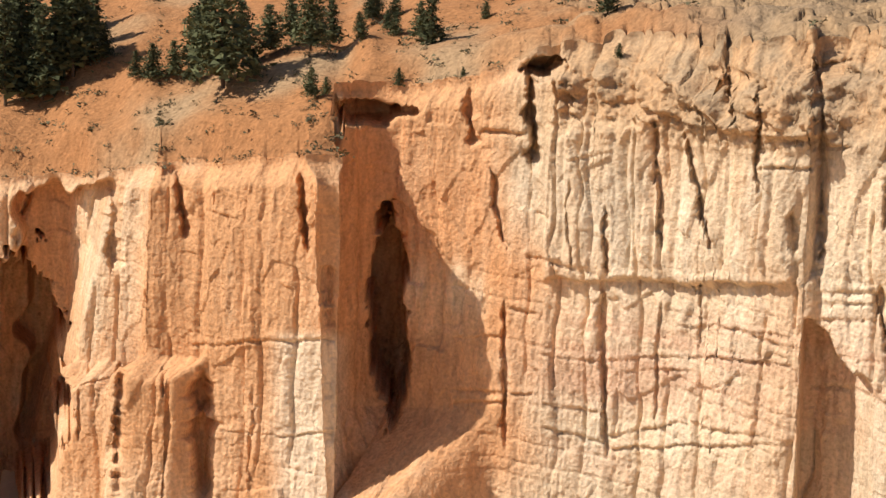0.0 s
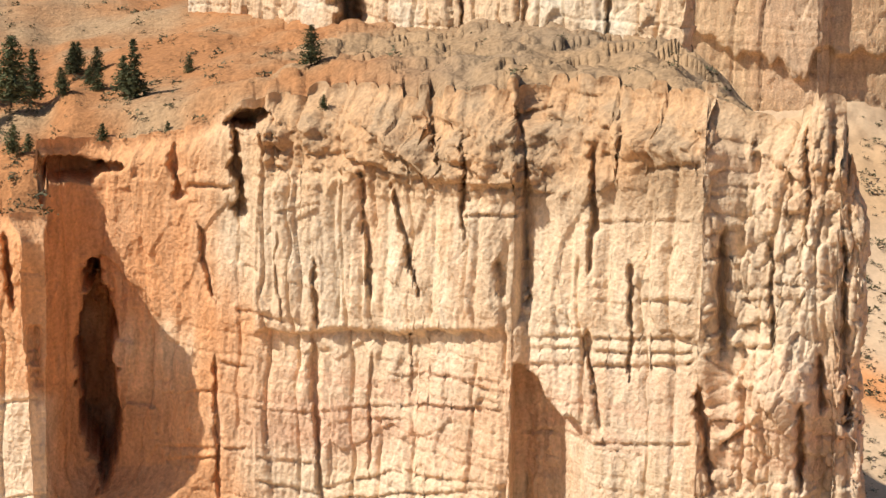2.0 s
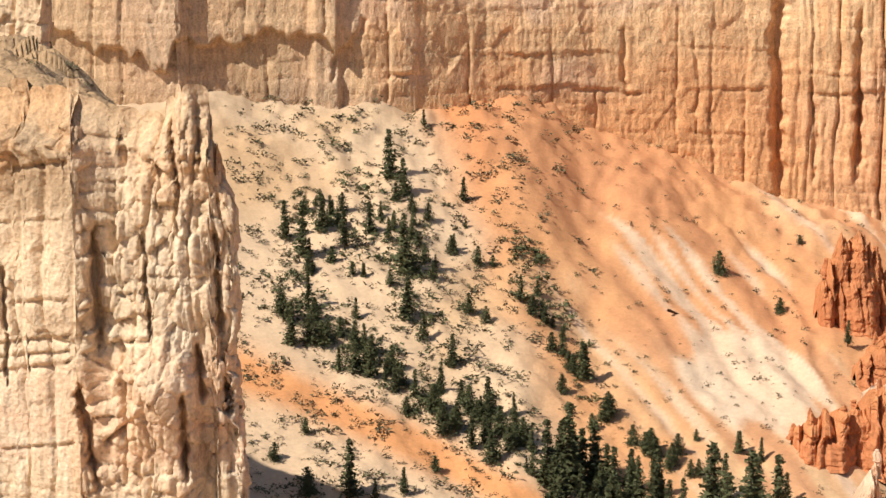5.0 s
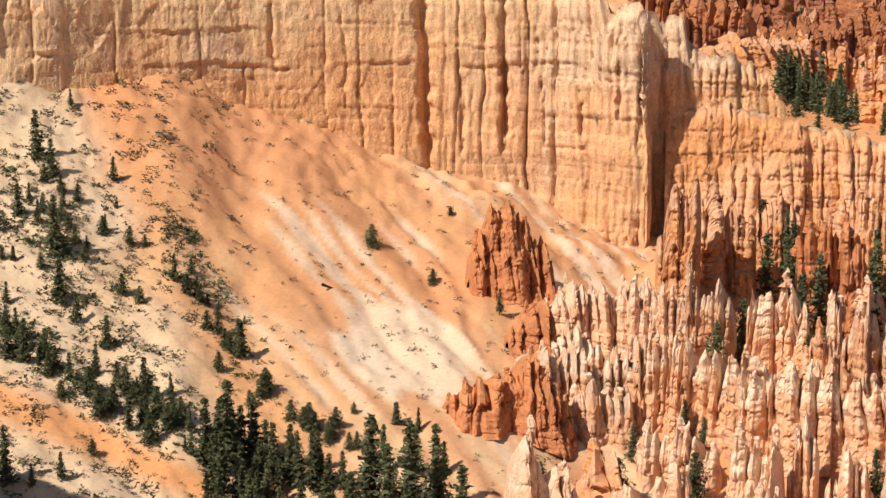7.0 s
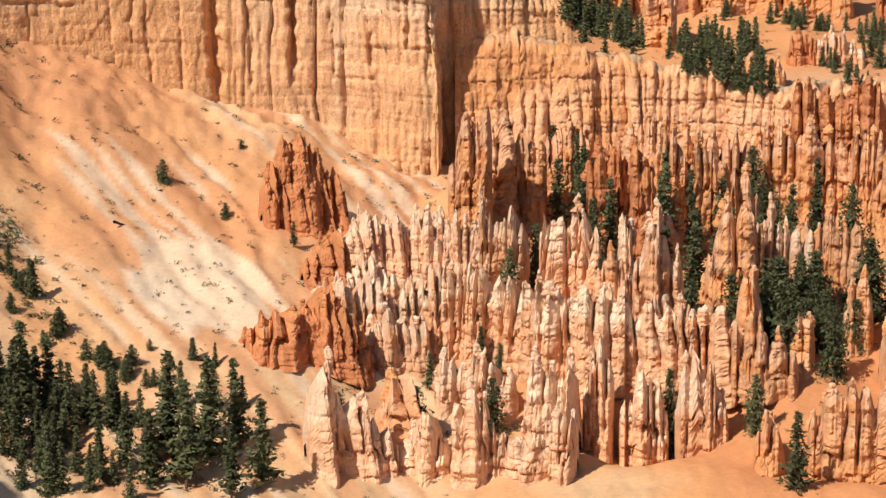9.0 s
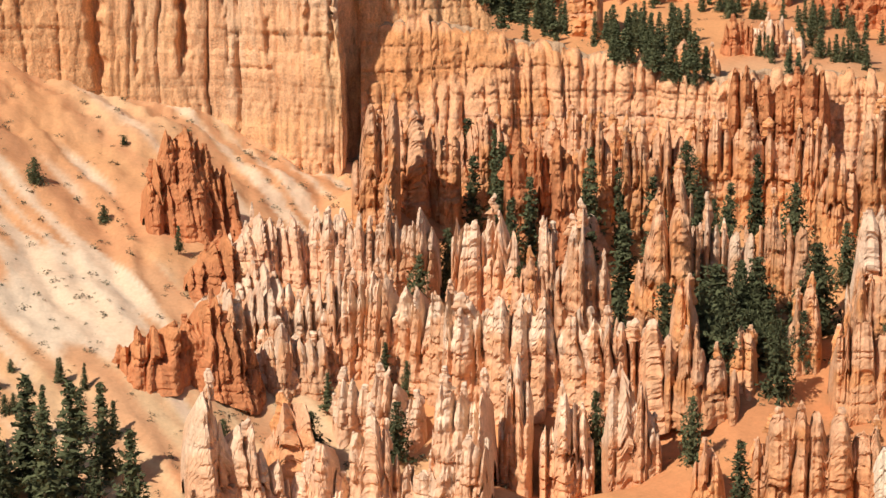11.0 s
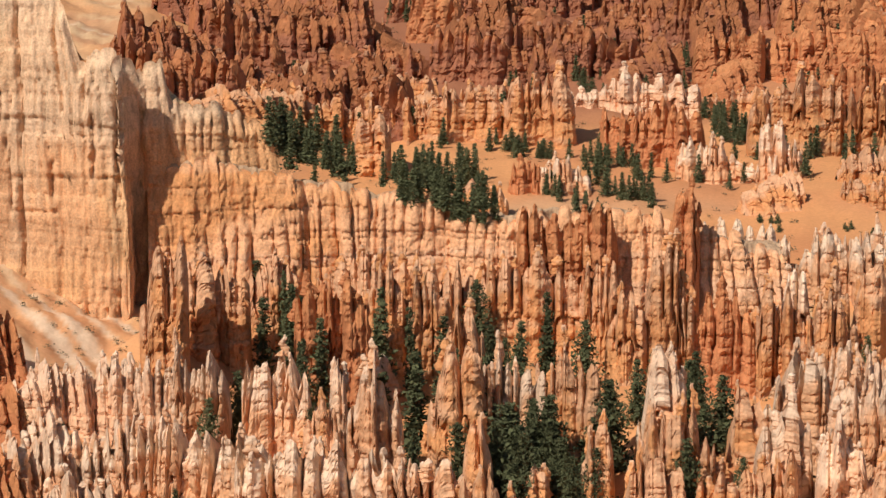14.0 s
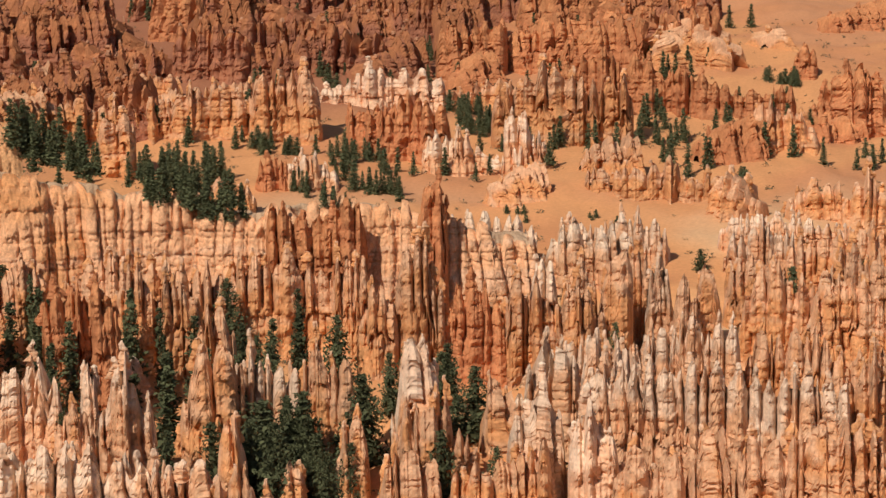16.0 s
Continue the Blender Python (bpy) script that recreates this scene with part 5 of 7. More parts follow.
fin(((56.03, 606, 32.5), (56.71, 606, 36.0), (57.53, 606, 34.3)), "white", 1500, 2.2)
fin(((57.40, 592, 30.8), (58.08, 592, 34.8), (58.71, 592, 33.6), (59.61, 593, 36.3)), "orange", 1507, 2.4)
fin(((58.77, 646, 36.7), (59.31, 646, 40.0), (59.72, 646, 38.2)), "orange", 1514, 2.8, coarse=1.4)
fin(((57.51, 651, 35.1), (58.06, 651, 40.3), (58.63, 652, 36.6)), "orange", 1521, 2.8, coarse=1.4)
fin(((55.97, 573, 28.6), (56.52, 574, 33.7), (57.21, 574, 31.8)), "orange", 1528, 2.4)
fin(((58.36, 573, 32.8), (58.91, 573, 34.2), (59.57, 573, 32.9)), "orange", 1535, 2.4)
fin(((53.70, 564, 31.4), (53.96, 564, 35.2), (54.21, 564, 30.1)), "orange", 1542, 2.4)
fin(((54.69, 548, 25.4), (55.01, 548, 30.4), (55.33, 548, 24.8)), "orange", 1549, 2.2)
fin(((52.27, 552, 29.8), (52.65, 552, 37.3), (52.91, 552, 32.3)), "orange", 1556, 2.4)
fin(((51.36, 548, 28.1), (51.75, 548, 38.0), (52.13, 548, 30.5)), "white", 1563, 2.4)
fin(((43.13, 544, 32.9), (43.52, 544, 36.6), (43.90, 544, 30.4)), "orange", 1570, 2.6)
fin(((39.41, 565, 32.0), (39.80, 566, 35.1), (40.44, 567, 32.9)), "orange", 1577, 2.6)
fin(((34.66, 460, 10.1), (35.41, 461, 12.5), (36.39, 462, 9.7)), "white", 1584, 2.4)
fin(((47.61, 534, 27.5), (47.98, 534, 34.8), (48.37, 534, 30.0)), "orange", 1591, 2.8)
fin(((52.98, 680, 38.0), (53.23, 680, 39.6), (53.49, 680, 36.5)), "orange", 1598, 2.4, coarse=1.4)
fin(((52.37, 616, 33.0), (53.15, 616, 34.4), (53.92, 616, 33.4), (54.69, 616, 32.3)), "white", 1605, 2.2)

# lower fins that fill the gullies, and the broken country behind
FILL = random.Random(77)


def stray(b, d, run, lean, h, style, seed, wide):
    places = ((b, d), (b + run * 0.5, d + 6 * lean), (b + run, d + 14 * lean))
    fin([(u, v, float(ground_z(*spot(u, v))) + h * k) for (u, v), k in zip(places, (0.75, 1.0, 0.85))], style, seed, wide, coarse=1.5)


for k in range(14):
    b, d = FILL.uniform(38.5, 64), FILL.uniform(415, 560)
    stray(b, d, FILL.uniform(0.6, 1.4), FILL.uniform(-0.2, 1.0), FILL.uniform(5, 10), FILL.choice(("orange", "orange", "white")), 3000 + k, 2.2)
for k in range(16):
    stray(FILL.uniform(41, 58), FILL.uniform(655, 850), FILL.uniform(0.6, 1.5), FILL.uniform(-0.5, 1.2), FILL.uniform(5, 11), FILL.choice(("orange", "orange", "red")), 3700 + k, 2.8)
# far fins, those in "shade" coloured as if out of the sun
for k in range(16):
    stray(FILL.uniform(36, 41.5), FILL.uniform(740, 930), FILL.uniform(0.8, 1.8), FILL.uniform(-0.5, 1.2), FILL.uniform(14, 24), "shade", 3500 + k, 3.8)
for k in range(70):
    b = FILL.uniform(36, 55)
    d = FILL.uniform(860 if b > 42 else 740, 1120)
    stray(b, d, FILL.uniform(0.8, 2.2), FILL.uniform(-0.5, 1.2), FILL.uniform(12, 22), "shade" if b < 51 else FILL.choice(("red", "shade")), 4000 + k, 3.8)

# ---- trees ----
def spray(verts, faces, base, way, length, size, rng, count):
    """Needle tufts along a branch."""
    for k in range(count):
        f = (k + 0.6) / count
        p = base + way * (length * f) + Vector((rng.uniform(-1, 1), rng.uniform(-1, 1), rng.uniform(-0.7, 0.7))) * size * 0.6
        n = len(verts)
        for _ in range(3):
            verts.append(p + Vector((rng.uniform(-1, 1), rng.uniform(-1, 1), rng.uniform(-0.8, 0.5))) * size)
        faces.append((n, n + 1, n + 2))


def trunk_mesh(tall, radius, rng):
    verts, faces = [], []
    for i in range(7):
        f = i / 6
        r = radius * (1 - 0.9 * f)
        for k in range(6):
            verts.append((r * math.cos(k * math.pi / 3) + 0.04 * math.sin(5 * f), r * math.sin(k * math.pi / 3), tall * f))
    for i in range(6):
        for k in range(6):
            faces.append((i * 6 + k, i * 6 + (k + 1) % 6, i * 6 + 6 + (k + 1) % 6, i * 6 + 6 + k))
    return raw_mesh("trunk", verts, faces)


CROWNS = []


def pine(seed, tall=12.0, spread=2.2, bare=0.12, thick=1.0, leaf=1.0, name="pine_tree"):
    rng = random.Random(seed)
    thing = new(name)
    trunk = new("trunk", trunk_mesh(tall * 0.97, tall * 0.018, rng))
    trunk.data.materials.append(BARK)
    trunk.parent = thing
    verts, faces = [], []
    rings = int(26 * thick / leaf)
    for i in range(rings):
        f = bare + (1 - bare) * (i + rng.random() * 0.8) / rings
        reach = spread * (1 - f) ** (0.75 if leaf == 1 else 0.55) * rng.uniform(0.65, 1.15) + 0.12
        for k in range(7):
            a = rng.uniform(0, 6.283)
            way = Vector((math.cos(a), math.sin(a), rng.uniform(-0.35, 0.15)))
            spray(verts, faces, Vector((0, 0, tall * f)), way, reach * rng.uniform(0.6, 1.1), leaf * (0.42 + 0.16 * spread * (1 - f)), rng, int(5 / leaf))
    crown = new("crown", raw_mesh("crown", verts, faces, smooth=False))
    crown.data.materials.append(NEEDLES)
    crown.parent = thing
    CROWNS.append(crown.data)
    return thing


PINES = [pine(5 + k, 12, sp, bare, th) for k, (sp, bare, th) in enumerate(((2.7, 0.04, 1.0), (3.1, 0.07, 1.0), (2.3, 0.03, 1.0), (2.9, 0.16, 0.9)))]
PINES += [pine(15, 8, 3.6, 0.14, 0.7, 0.55), pine(16, 7, 3.4, 0.05, 0.7, 0.6)]
PINE_USED = [False] * len(PINES)


def plant(x, y, tall, kind, rng, z=None, label="dark green conifer on the slope", group="conifers", seen=None):
    ob = PINES[kind]
    base = 12.0 if kind < 4 else (8.0 if kind == 4 else 7.0)
    k = tall / base
    k2 = 1.1 * (seen or tall) / base
    zz = (float(ground_z(x, y)) if z is None else z) - 0.15
    m = Matrix.LocRotScale((x, y, zz), Euler((rng.uniform(-0.03, 0.03), rng.uniform(-0.03, 0.03), rng.uniform(0, 6.28))), (k2, k2, k))
    if not PINE_USED[kind]:
        PINE_USED[kind] = True
        ob.matrix_basis = m
    else:
        o = copy_thing(ob, Matrix.Identity(4))
        o.matrix_basis = m
        ob = o
    return tagged(ob, label, "tree", group)


TR = random.Random(11)


def grove(rows, label):
    """Trees: bearing, distance, height, kind and the height of the ground that they stand on, and the height that suits its crown."""
    for b, d, tall, kind, z, seen in rows:
        x, y = spot(b, d)
        lie = float(ground_z(x, y))
        plant(x, y, tall, kind, TR, lie if abs(lie - z) < (4 if b < 36 else 9) else z, label, seen=seen)


grove(((-10.42, 372, 18.0, 1, 78.0, 17.3), (-9.6, 373, 17.2, 1, 80.0, 16.5), (-10.84, 371, 17.1, 3, 77.2, 16.4), (-9.95, 370, 15.3, 1, 78.2, 14.6), (-9.19, 372, 16.2, 3, 81.5, 15.6), (-8.69, 382, 11.1, 0, 85.3, 10.7), (-10.67, 392, 11.4, 1, 83.2, 10.9), (-10.13, 393, 10.5, 1, 84.0, 10.1), (-9.44, 396, 8.7, 1, 85.5, 8.3), (-8.91, 373, 10.9, 4, 83.6, 10.4), (-5.53, 341, 17.9, 4, 83.9, 17.0), (-6.15, 354, 9.5, 4, 85.2, 9.0), (-5.04, 350, 9.5, 4, 86.5, 9.0), (-6.01, 373, 8.2, 5, 88.1, 7.8), (-3.37, 343, 10.5, 4, 89.2, 10.0), (-2.81, 354, 7.8, 1, 89.1, 7.4), (-3.85, 355, 7.0, 4, 89.4, 6.6), (-0.36, 333, 9.0, 1, 91.3, 8.5),), "dark green pine on the cliff top")
grove(((-0.64, 339, 5.9, 4, 91.4, 5.5), (-7.26, 355, 5.3, 5, 83.7, 5.0), (-6.71, 354, 5.3, 5, 84.2, 4.9), (-7.67, 358, 4.0, 5, 83.5, 3.8), (-6.29, 350, 4.3, 5, 83.9, 4.1), (-1.84, 361, 5.4, 4, 91.9, 5.0), (-1.28, 362, 4.0, 5, 92.5, 3.8), (-3.36, 327, 4.1, 5, 84.8, 3.8), (-2.97, 325, 2.5, 5, 85.3, 2.3), (-1.16, 324, 2.6, 5, 86.7, 2.4), (3.95, 318, 5.9, 4, 97.7, 5.6), (-4.34, 352, 6.9, 5, 88.4, 6.6), (-4.76, 341, 3.4, 5, 86.0, 3.2), (-8.42, 374, 5.5, 5, 84.5, 5.2), (0.42, 319, 1.5, 5, 88.7, 1.3), (4.26, 305, 1.9, 5, 93.6, 1.8), (-2.11, 341, 3.4, 5, 91.1, 3.2), (-1.27, 345, 3.4, 5, 91.6, 3.2),), "dark green pine on the cliff top")
grove(((0.95, 346, 2.6, 5, 94.1, 2.4), (-9.35, 384, 14.4, 3, 84.2, 13.8), (-9.13, 375, 12.9, 3, 83.2, 12.4), (-9.27, 377, 14.5, 3, 83.2, 14.0), (-10.85, 378, 11.2, 3, 79.0, 10.7), (-10.54, 386, 10.8, 1, 81.5, 10.4), (-10.5, 387, 15.7, 1, 81.8, 15.1), (-9.07, 376, 11.7, 1, 83.8, 11.2), (-10.86, 379, 13.3, 1, 79.4, 12.8), (-10.72, 377, 12.6, 3, 78.8, 12.1), (-9.32, 392, 11.3, 3, 84.9, 10.9), (-9.43, 377, 12.8, 3, 82.3, 12.3), (-10.01, 384, 12.1, 1, 81.9, 11.6), (-8.91, 393, 12.5, 1, 86.4, 12.0), (-10.06, 379, 10.3, 3, 80.5, 9.9), (-0.58, 343, 3.6, 5, 91.9, 3.4), (-1.75, 365, 4.4, 4, 92.5, 4.1), (-3.12, 359, 2.9, 5, 90.1, 2.7),), "dark green pine on the cliff top")
grove(((-1.89, 364, 4.0, 5, 92.1, 3.7), (-1.47, 347, 3.0, 5, 92.1, 2.7), (-2.17, 356, 3.4, 4, 90.5, 3.1),), "dark green pine on the cliff top")
grove(((21.61, 526, 11.8, 0, 50.2, 11.0), (21.96, 519, 9.1, 1, 47.9, 8.5), (18.99, 499, 8.8, 0, 41.9, 8.1), (19.41, 491, 12.3, 2, 39.6, 11.4), (19.91, 501, 8.8, 1, 42.7, 8.2), (20.47, 494, 8.7, 3, 40.2, 8.0), (21.96, 487, 13.5, 0, 35.3, 12.5), (23.45, 521, 5.9, 1, 43.7, 5.5), (24.73, 502, 6.3, 3, 31.1, 5.8), (19.54, 473, 8.4, 2, 32.1, 7.7), (19.1, 460, 9.3, 0, 26.8, 8.6), (21.09, 451, 8.0, 1, 22.7, 7.3), (23.17, 459, 7.0, 0, 22.0, 6.4), (22.45, 466, 5.9, 1, 26.3, 5.4), (24.1, 442, 9.0, 0, 14.5, 8.2), (26.53, 465, 7.5, 1, 18.7, 6.9), (20.56, 412, 11.1, 0, 8.7, 10.1), (21.94, 414, 5.3, 1, 8.0, 4.8),), "dark green conifer on the talus slope")
grove(((24.78, 561, 4.9, 1, 51.8, 4.6), (22.46, 549, 4.2, 1, 57.9, 3.8), (21.11, 500, 7.5, 1, 41.6, 7.0), (22.02, 472, 9.5, 1, 29.3, 8.8), (20.74, 471, 4.7, 1, 30.2, 4.4), (24.88, 484, 6.1, 3, 27.3, 5.6), (25.45, 482, 4.9, 1, 24.2, 4.5), (29.84, 523, 5.5, 5, 28.9, 5.1), (31.37, 514, 3.8, 5, 23.3, 3.6), (25.62, 423, 13.6, 0, 5.4, 12.3), (26.27, 426, 11.5, 1, 5.8, 10.4), (26.85, 427, 9.9, 0, 6.0, 8.9), (27.71, 425, 9.3, 1, 4.5, 8.4), (28.5, 422, 6.5, 0, 4.8, 5.9), (30.08, 425, 9.2, 0, 4.4, 8.4), (30.93, 424, 9.2, 1, 4.7, 8.4), (24.75, 436, 6.1, 4, 11.7, 5.6), (23.67, 432, 6.6, 0, 11.6, 6.0),), "dark green conifer on the talus slope")
grove(((27.11, 450, 5.7, 4, 14.5, 5.2), (28.2, 439, 5.0, 5, 10.1, 4.6), (28.91, 440, 4.4, 5, 9.1, 4.1), (22.88, 449, 6.8, 0, 18.7, 6.3), (21.73, 447, 5.7, 1, 20.3, 5.2), (20.3, 453, 5.1, 1, 23.6, 4.7), (23.59, 478, 4.8, 4, 28.5, 4.4), (24.02, 475, 3.6, 5, 26.7, 3.3), (30.47, 445, 4.5, 1, 10.2, 4.1), (31.64, 428, 6.5, 1, 4.3, 6.0), (19.43, 430, 3.2, 5, 15.8, 3.0), (21.21, 411, 4.2, 1, 8.9, 3.8), (19.48, 410, 5.7, 5, 9.4, 5.2), (18.63, 421, 3.7, 5, 13.8, 3.4), (22.73, 425, 3.2, 5, 10.2, 3.0), (21.14, 459, 5.0, 5, 25.6, 4.6), (24.75, 443, 4.7, 0, 13.9, 4.3), (24.06, 441, 3.8, 4, 13.9, 3.5),), "dark green conifer on the talus slope")
grove(((26.34, 434, 4.7, 4, 8.3, 4.3), (22.84, 449, 3.3, 5, 18.7, 3.0), (26.51, 429, 4.6, 0, 6.7, 4.2), (22.22, 446, 5.8, 1, 19.5, 5.3), (22.89, 439, 5.1, 0, 15.9, 4.7), (25.99, 434, 2.9, 5, 9.0, 2.7), (20.34, 465, 4.7, 4, 28.2, 4.3), (20.67, 452, 2.8, 0, 23.0, 2.6), (20.95, 461, 6.1, 1, 26.2, 5.6), (23.32, 440, 2.9, 0, 14.9, 2.7), (19.03, 468, 4.0, 5, 30.4, 3.7), (23.83, 441, 4.5, 5, 14.3, 4.1), (23.25, 437, 5.0, 4, 14.0, 4.6), (22.71, 442, 5.8, 5, 17.3, 5.3), (20.68, 461, 4.7, 4, 26.5, 4.3), (18.85, 469, 6.1, 4, 30.8, 5.7), (23.18, 438, 4.0, 4, 14.5, 3.7), (21.53, 453, 3.4, 1, 23.2, 3.2),), "dark green conifer on the talus slope")
grove(((21.86, 449, 4.9, 5, 21.5, 4.5), (23.97, 434, 5.9, 0, 11.9, 5.4), (25.74, 428, 4.1, 5, 7.6, 3.8), (22.0, 441, 4.0, 4, 17.6, 3.7), (21.06, 456, 5.0, 5, 24.5, 4.6), (24.98, 435, 5.5, 4, 10.8, 5.1), (23.27, 438, 5.3, 4, 14.2, 4.9), (24.1, 437, 3.2, 5, 12.7, 2.9), (20.73, 454, 6.2, 5, 23.8, 5.7), (22.73, 442, 5.0, 4, 17.2, 4.6), (25.82, 435, 3.0, 0, 9.8, 2.8), (24.21, 428, 6.0, 5, 9.5, 5.5), (26.43, 425, 5.3, 1, 5.3, 4.8), (23.88, 445, 3.1, 1, 15.9, 2.9), (25.2, 424, 5.1, 0, 7.2, 4.6), (21.46, 450, 3.3, 0, 22.3, 3.0), (19.58, 462, 6.2, 5, 27.7, 5.7), (24.75, 433, 4.4, 5, 10.8, 4.0),), "dark green conifer on the talus slope")
grove(((19.88, 462, 5.5, 5, 27.4, 5.1), (26.73, 429, 4.2, 0, 6.5, 3.9), (20.7, 453, 3.2, 4, 23.6, 2.9), (20.72, 463, 5.3, 4, 27.2, 4.8), (20.99, 459, 3.3, 0, 25.7, 3.1), (27.03, 427, 3.1, 1, 5.7, 2.9), (22.68, 443, 3.7, 4, 17.8, 3.4), (25.18, 432, 4.7, 1, 9.4, 4.3), (20.04, 465, 5.2, 1, 28.2, 4.8), (24.65, 431, 5.0, 5, 10.1, 4.6), (19.7, 469, 5.7, 4, 30.1, 5.2), (23.4, 445, 5.1, 1, 16.6, 4.7), (24.38, 437, 6.0, 5, 12.3, 5.5), (25.74, 424, 3.3, 5, 5.8, 3.1), (24.16, 433, 2.7, 5, 11.2, 2.5), (26.43, 429, 3.3, 4, 6.7, 3.1), (25.07, 425, 3.1, 0, 7.4, 2.9), (24.07, 445, 4.3, 5, 15.6, 3.9),), "dark green conifer on the talus slope")
grove(((23.57, 443, 5.6, 5, 15.4, 5.2), (22.94, 435, 6.1, 4, 14.6, 5.6), (21.63, 453, 6.2, 4, 22.8, 5.7), (19.86, 513, 3.0, 5, 47.2, 2.7), (20.96, 484, 3.2, 1, 36.0, 2.9), (20.66, 485, 3.3, 4, 36.6, 3.0), (20.5, 495, 2.9, 1, 40.6, 2.6), (22.48, 492, 4.5, 5, 37.3, 4.1), (22.2, 507, 4.9, 1, 42.8, 4.5), (22.57, 510, 4.5, 4, 42.8, 4.1), (19.63, 484, 2.9, 1, 36.7, 2.7), (22.75, 491, 3.3, 1, 36.0, 3.1), (21.7, 502, 4.7, 1, 41.7, 4.3), (20.38, 502, 3.7, 1, 43.4, 3.4), (19.76, 511, 2.6, 4, 46.4, 2.4), (22.16, 501, 3.9, 4, 41.0, 3.6), (21.68, 503, 3.6, 1, 42.2, 3.3), (20.92, 484, 3.3, 1, 36.2, 3.0),), "dark green conifer on the talus slope")
grove(((19.55, 485, 4.4, 4, 37.3, 4.1), (20.42, 509, 4.9, 4, 46.3, 4.5), (20.17, 507, 3.7, 1, 45.1, 3.4), (20.14, 490, 3.9, 5, 38.6, 3.6), (21.56, 498, 4.9, 1, 40.1, 4.5), (24.19, 499, 2.9, 5, 33.1, 2.7), (23.15, 500, 4.4, 5, 37.3, 4.1), (21.61, 481, 3.8, 4, 34.8, 3.5), (21.76, 516, 4.3, 5, 47.1, 4.0), (22.31, 499, 3.6, 5, 40.0, 3.4), (20.31, 504, 3.3, 5, 44.0, 3.0), (23.8, 498, 4.4, 5, 33.9, 4.1), (20.11, 507, 4.9, 1, 45.2, 4.5), (19.66, 485, 2.9, 4, 37.3, 2.7), (23.5, 511, 2.6, 1, 39.8, 2.4), (19.48, 509, 4.2, 5, 45.5, 3.9), (22.17, 512, 4.3, 5, 44.9, 3.9), (23.21, 502, 3.9, 1, 37.9, 3.6),), "dark green conifer on the talus slope")
grove(((21.38, 507, 4.3, 1, 43.9, 4.0), (19.58, 491, 4.2, 1, 39.4, 3.9), (22.68, 486, 4.0, 4, 34.4, 3.7), (25.19, 481, 4.4, 5, 25.3, 4.0), (27.19, 452, 4.0, 5, 14.9, 3.7), (24.64, 506, 4.3, 5, 32.6, 4.0), (25.52, 480, 3.9, 5, 24.0, 3.6), (25.7, 481, 2.5, 5, 23.6, 2.3), (25.95, 470, 3.8, 5, 21.0, 3.5), (26.13, 466, 4.0, 5, 19.7, 3.7), (25.95, 478, 2.9, 5, 22.6, 2.7), (24.9, 499, 2.9, 4, 29.8, 2.7), (26.24, 468, 2.8, 5, 20.0, 2.6), (25.68, 470, 4.1, 5, 21.5, 3.8), (26.21, 465, 4.1, 4, 19.1, 3.8), (25.32, 490, 3.6, 5, 26.7, 3.3), (24.9, 503, 4.8, 5, 31.1, 4.4),), "dark green conifer on the talus slope")
grove(((26.47, 464, 8.5, 1, 18.6, 7.9), (35.26, 493, 5.0, 1, 10.9, 4.5), (37.76, 458, 9.4, 1, 1.5, 7.4), (38.26, 457, 6.8, 5, 0.1, 3.6), (30.42, 444, 4.7, 1, 10.1, 4.1), (36.08, 430, 9.6, 5, -2.5, 8.4), (38.04, 433, 11.3, 5, -4.4, 7.4), (34.12, 429, 5.4, 5, 0.8, 4.7), (31.82, 545, 2.3, 5, 32.5, 2.3), (39.92, 446, 13.4, 3, -2.0, 6.4), (34.41, 493, 4.5, 5, 14.2, 4.1), (33.06, 498, 5.9, 3, 19.0, 5.4), (39.62, 566, 20, 2, 13.1, 16.2), (40.4, 550, 20, 1, 9.5, 14.3), (41.04, 515, 20, 2, 9.5, 15.4), (45.86, 401, 14.8, 0, -3.4, 13.1), (34.58, 449, 5.6, 5, 3.4, 4.9), (26.11, 424, 17.7, 0, 5.4, 16.0),), "dark green conifer among orange rock")
grove(((26.76, 428, 13.8, 1, 6.4, 12.5), (27.31, 424, 11.4, 0, 4.3, 10.2), (27.72, 421, 10.5, 1, 2.9, 9.3), (28.43, 420, 11.1, 0, 3.5, 9.9), (29.08, 420, 7.6, 1, 4.0, 6.7), (29.76, 411, 19.9, 1, 0.7, 17.7), (30.77, 406, 20, 1, 0.8, 18.0), (31.5, 412, 16.4, 0, 1.1, 14.5), (32.12, 397, 16.0, 1, -2.6, 13.9), (30.17, 398, 20.0, 3, -1.5, 17.6), (29.31, 398, 14.1, 1, -0.4, 12.4), (25.79, 413, 13.2, 3, 1.7, 11.8), (27.01, 398, 9.5, 1, -1.5, 8.3), (26.01, 399, 9.5, 2, -2.2, 8.3), (27.71, 397, 7.2, 1, -2.3, 6.2), (28.72, 391, 8.2, 1, -1.0, 7.1), (31.31, 391, 14.0, 3, -1.7, 12.2), (30.99, 442, 5.2, 0, 9.1, 4.6),), "dark green conifer among orange rock")
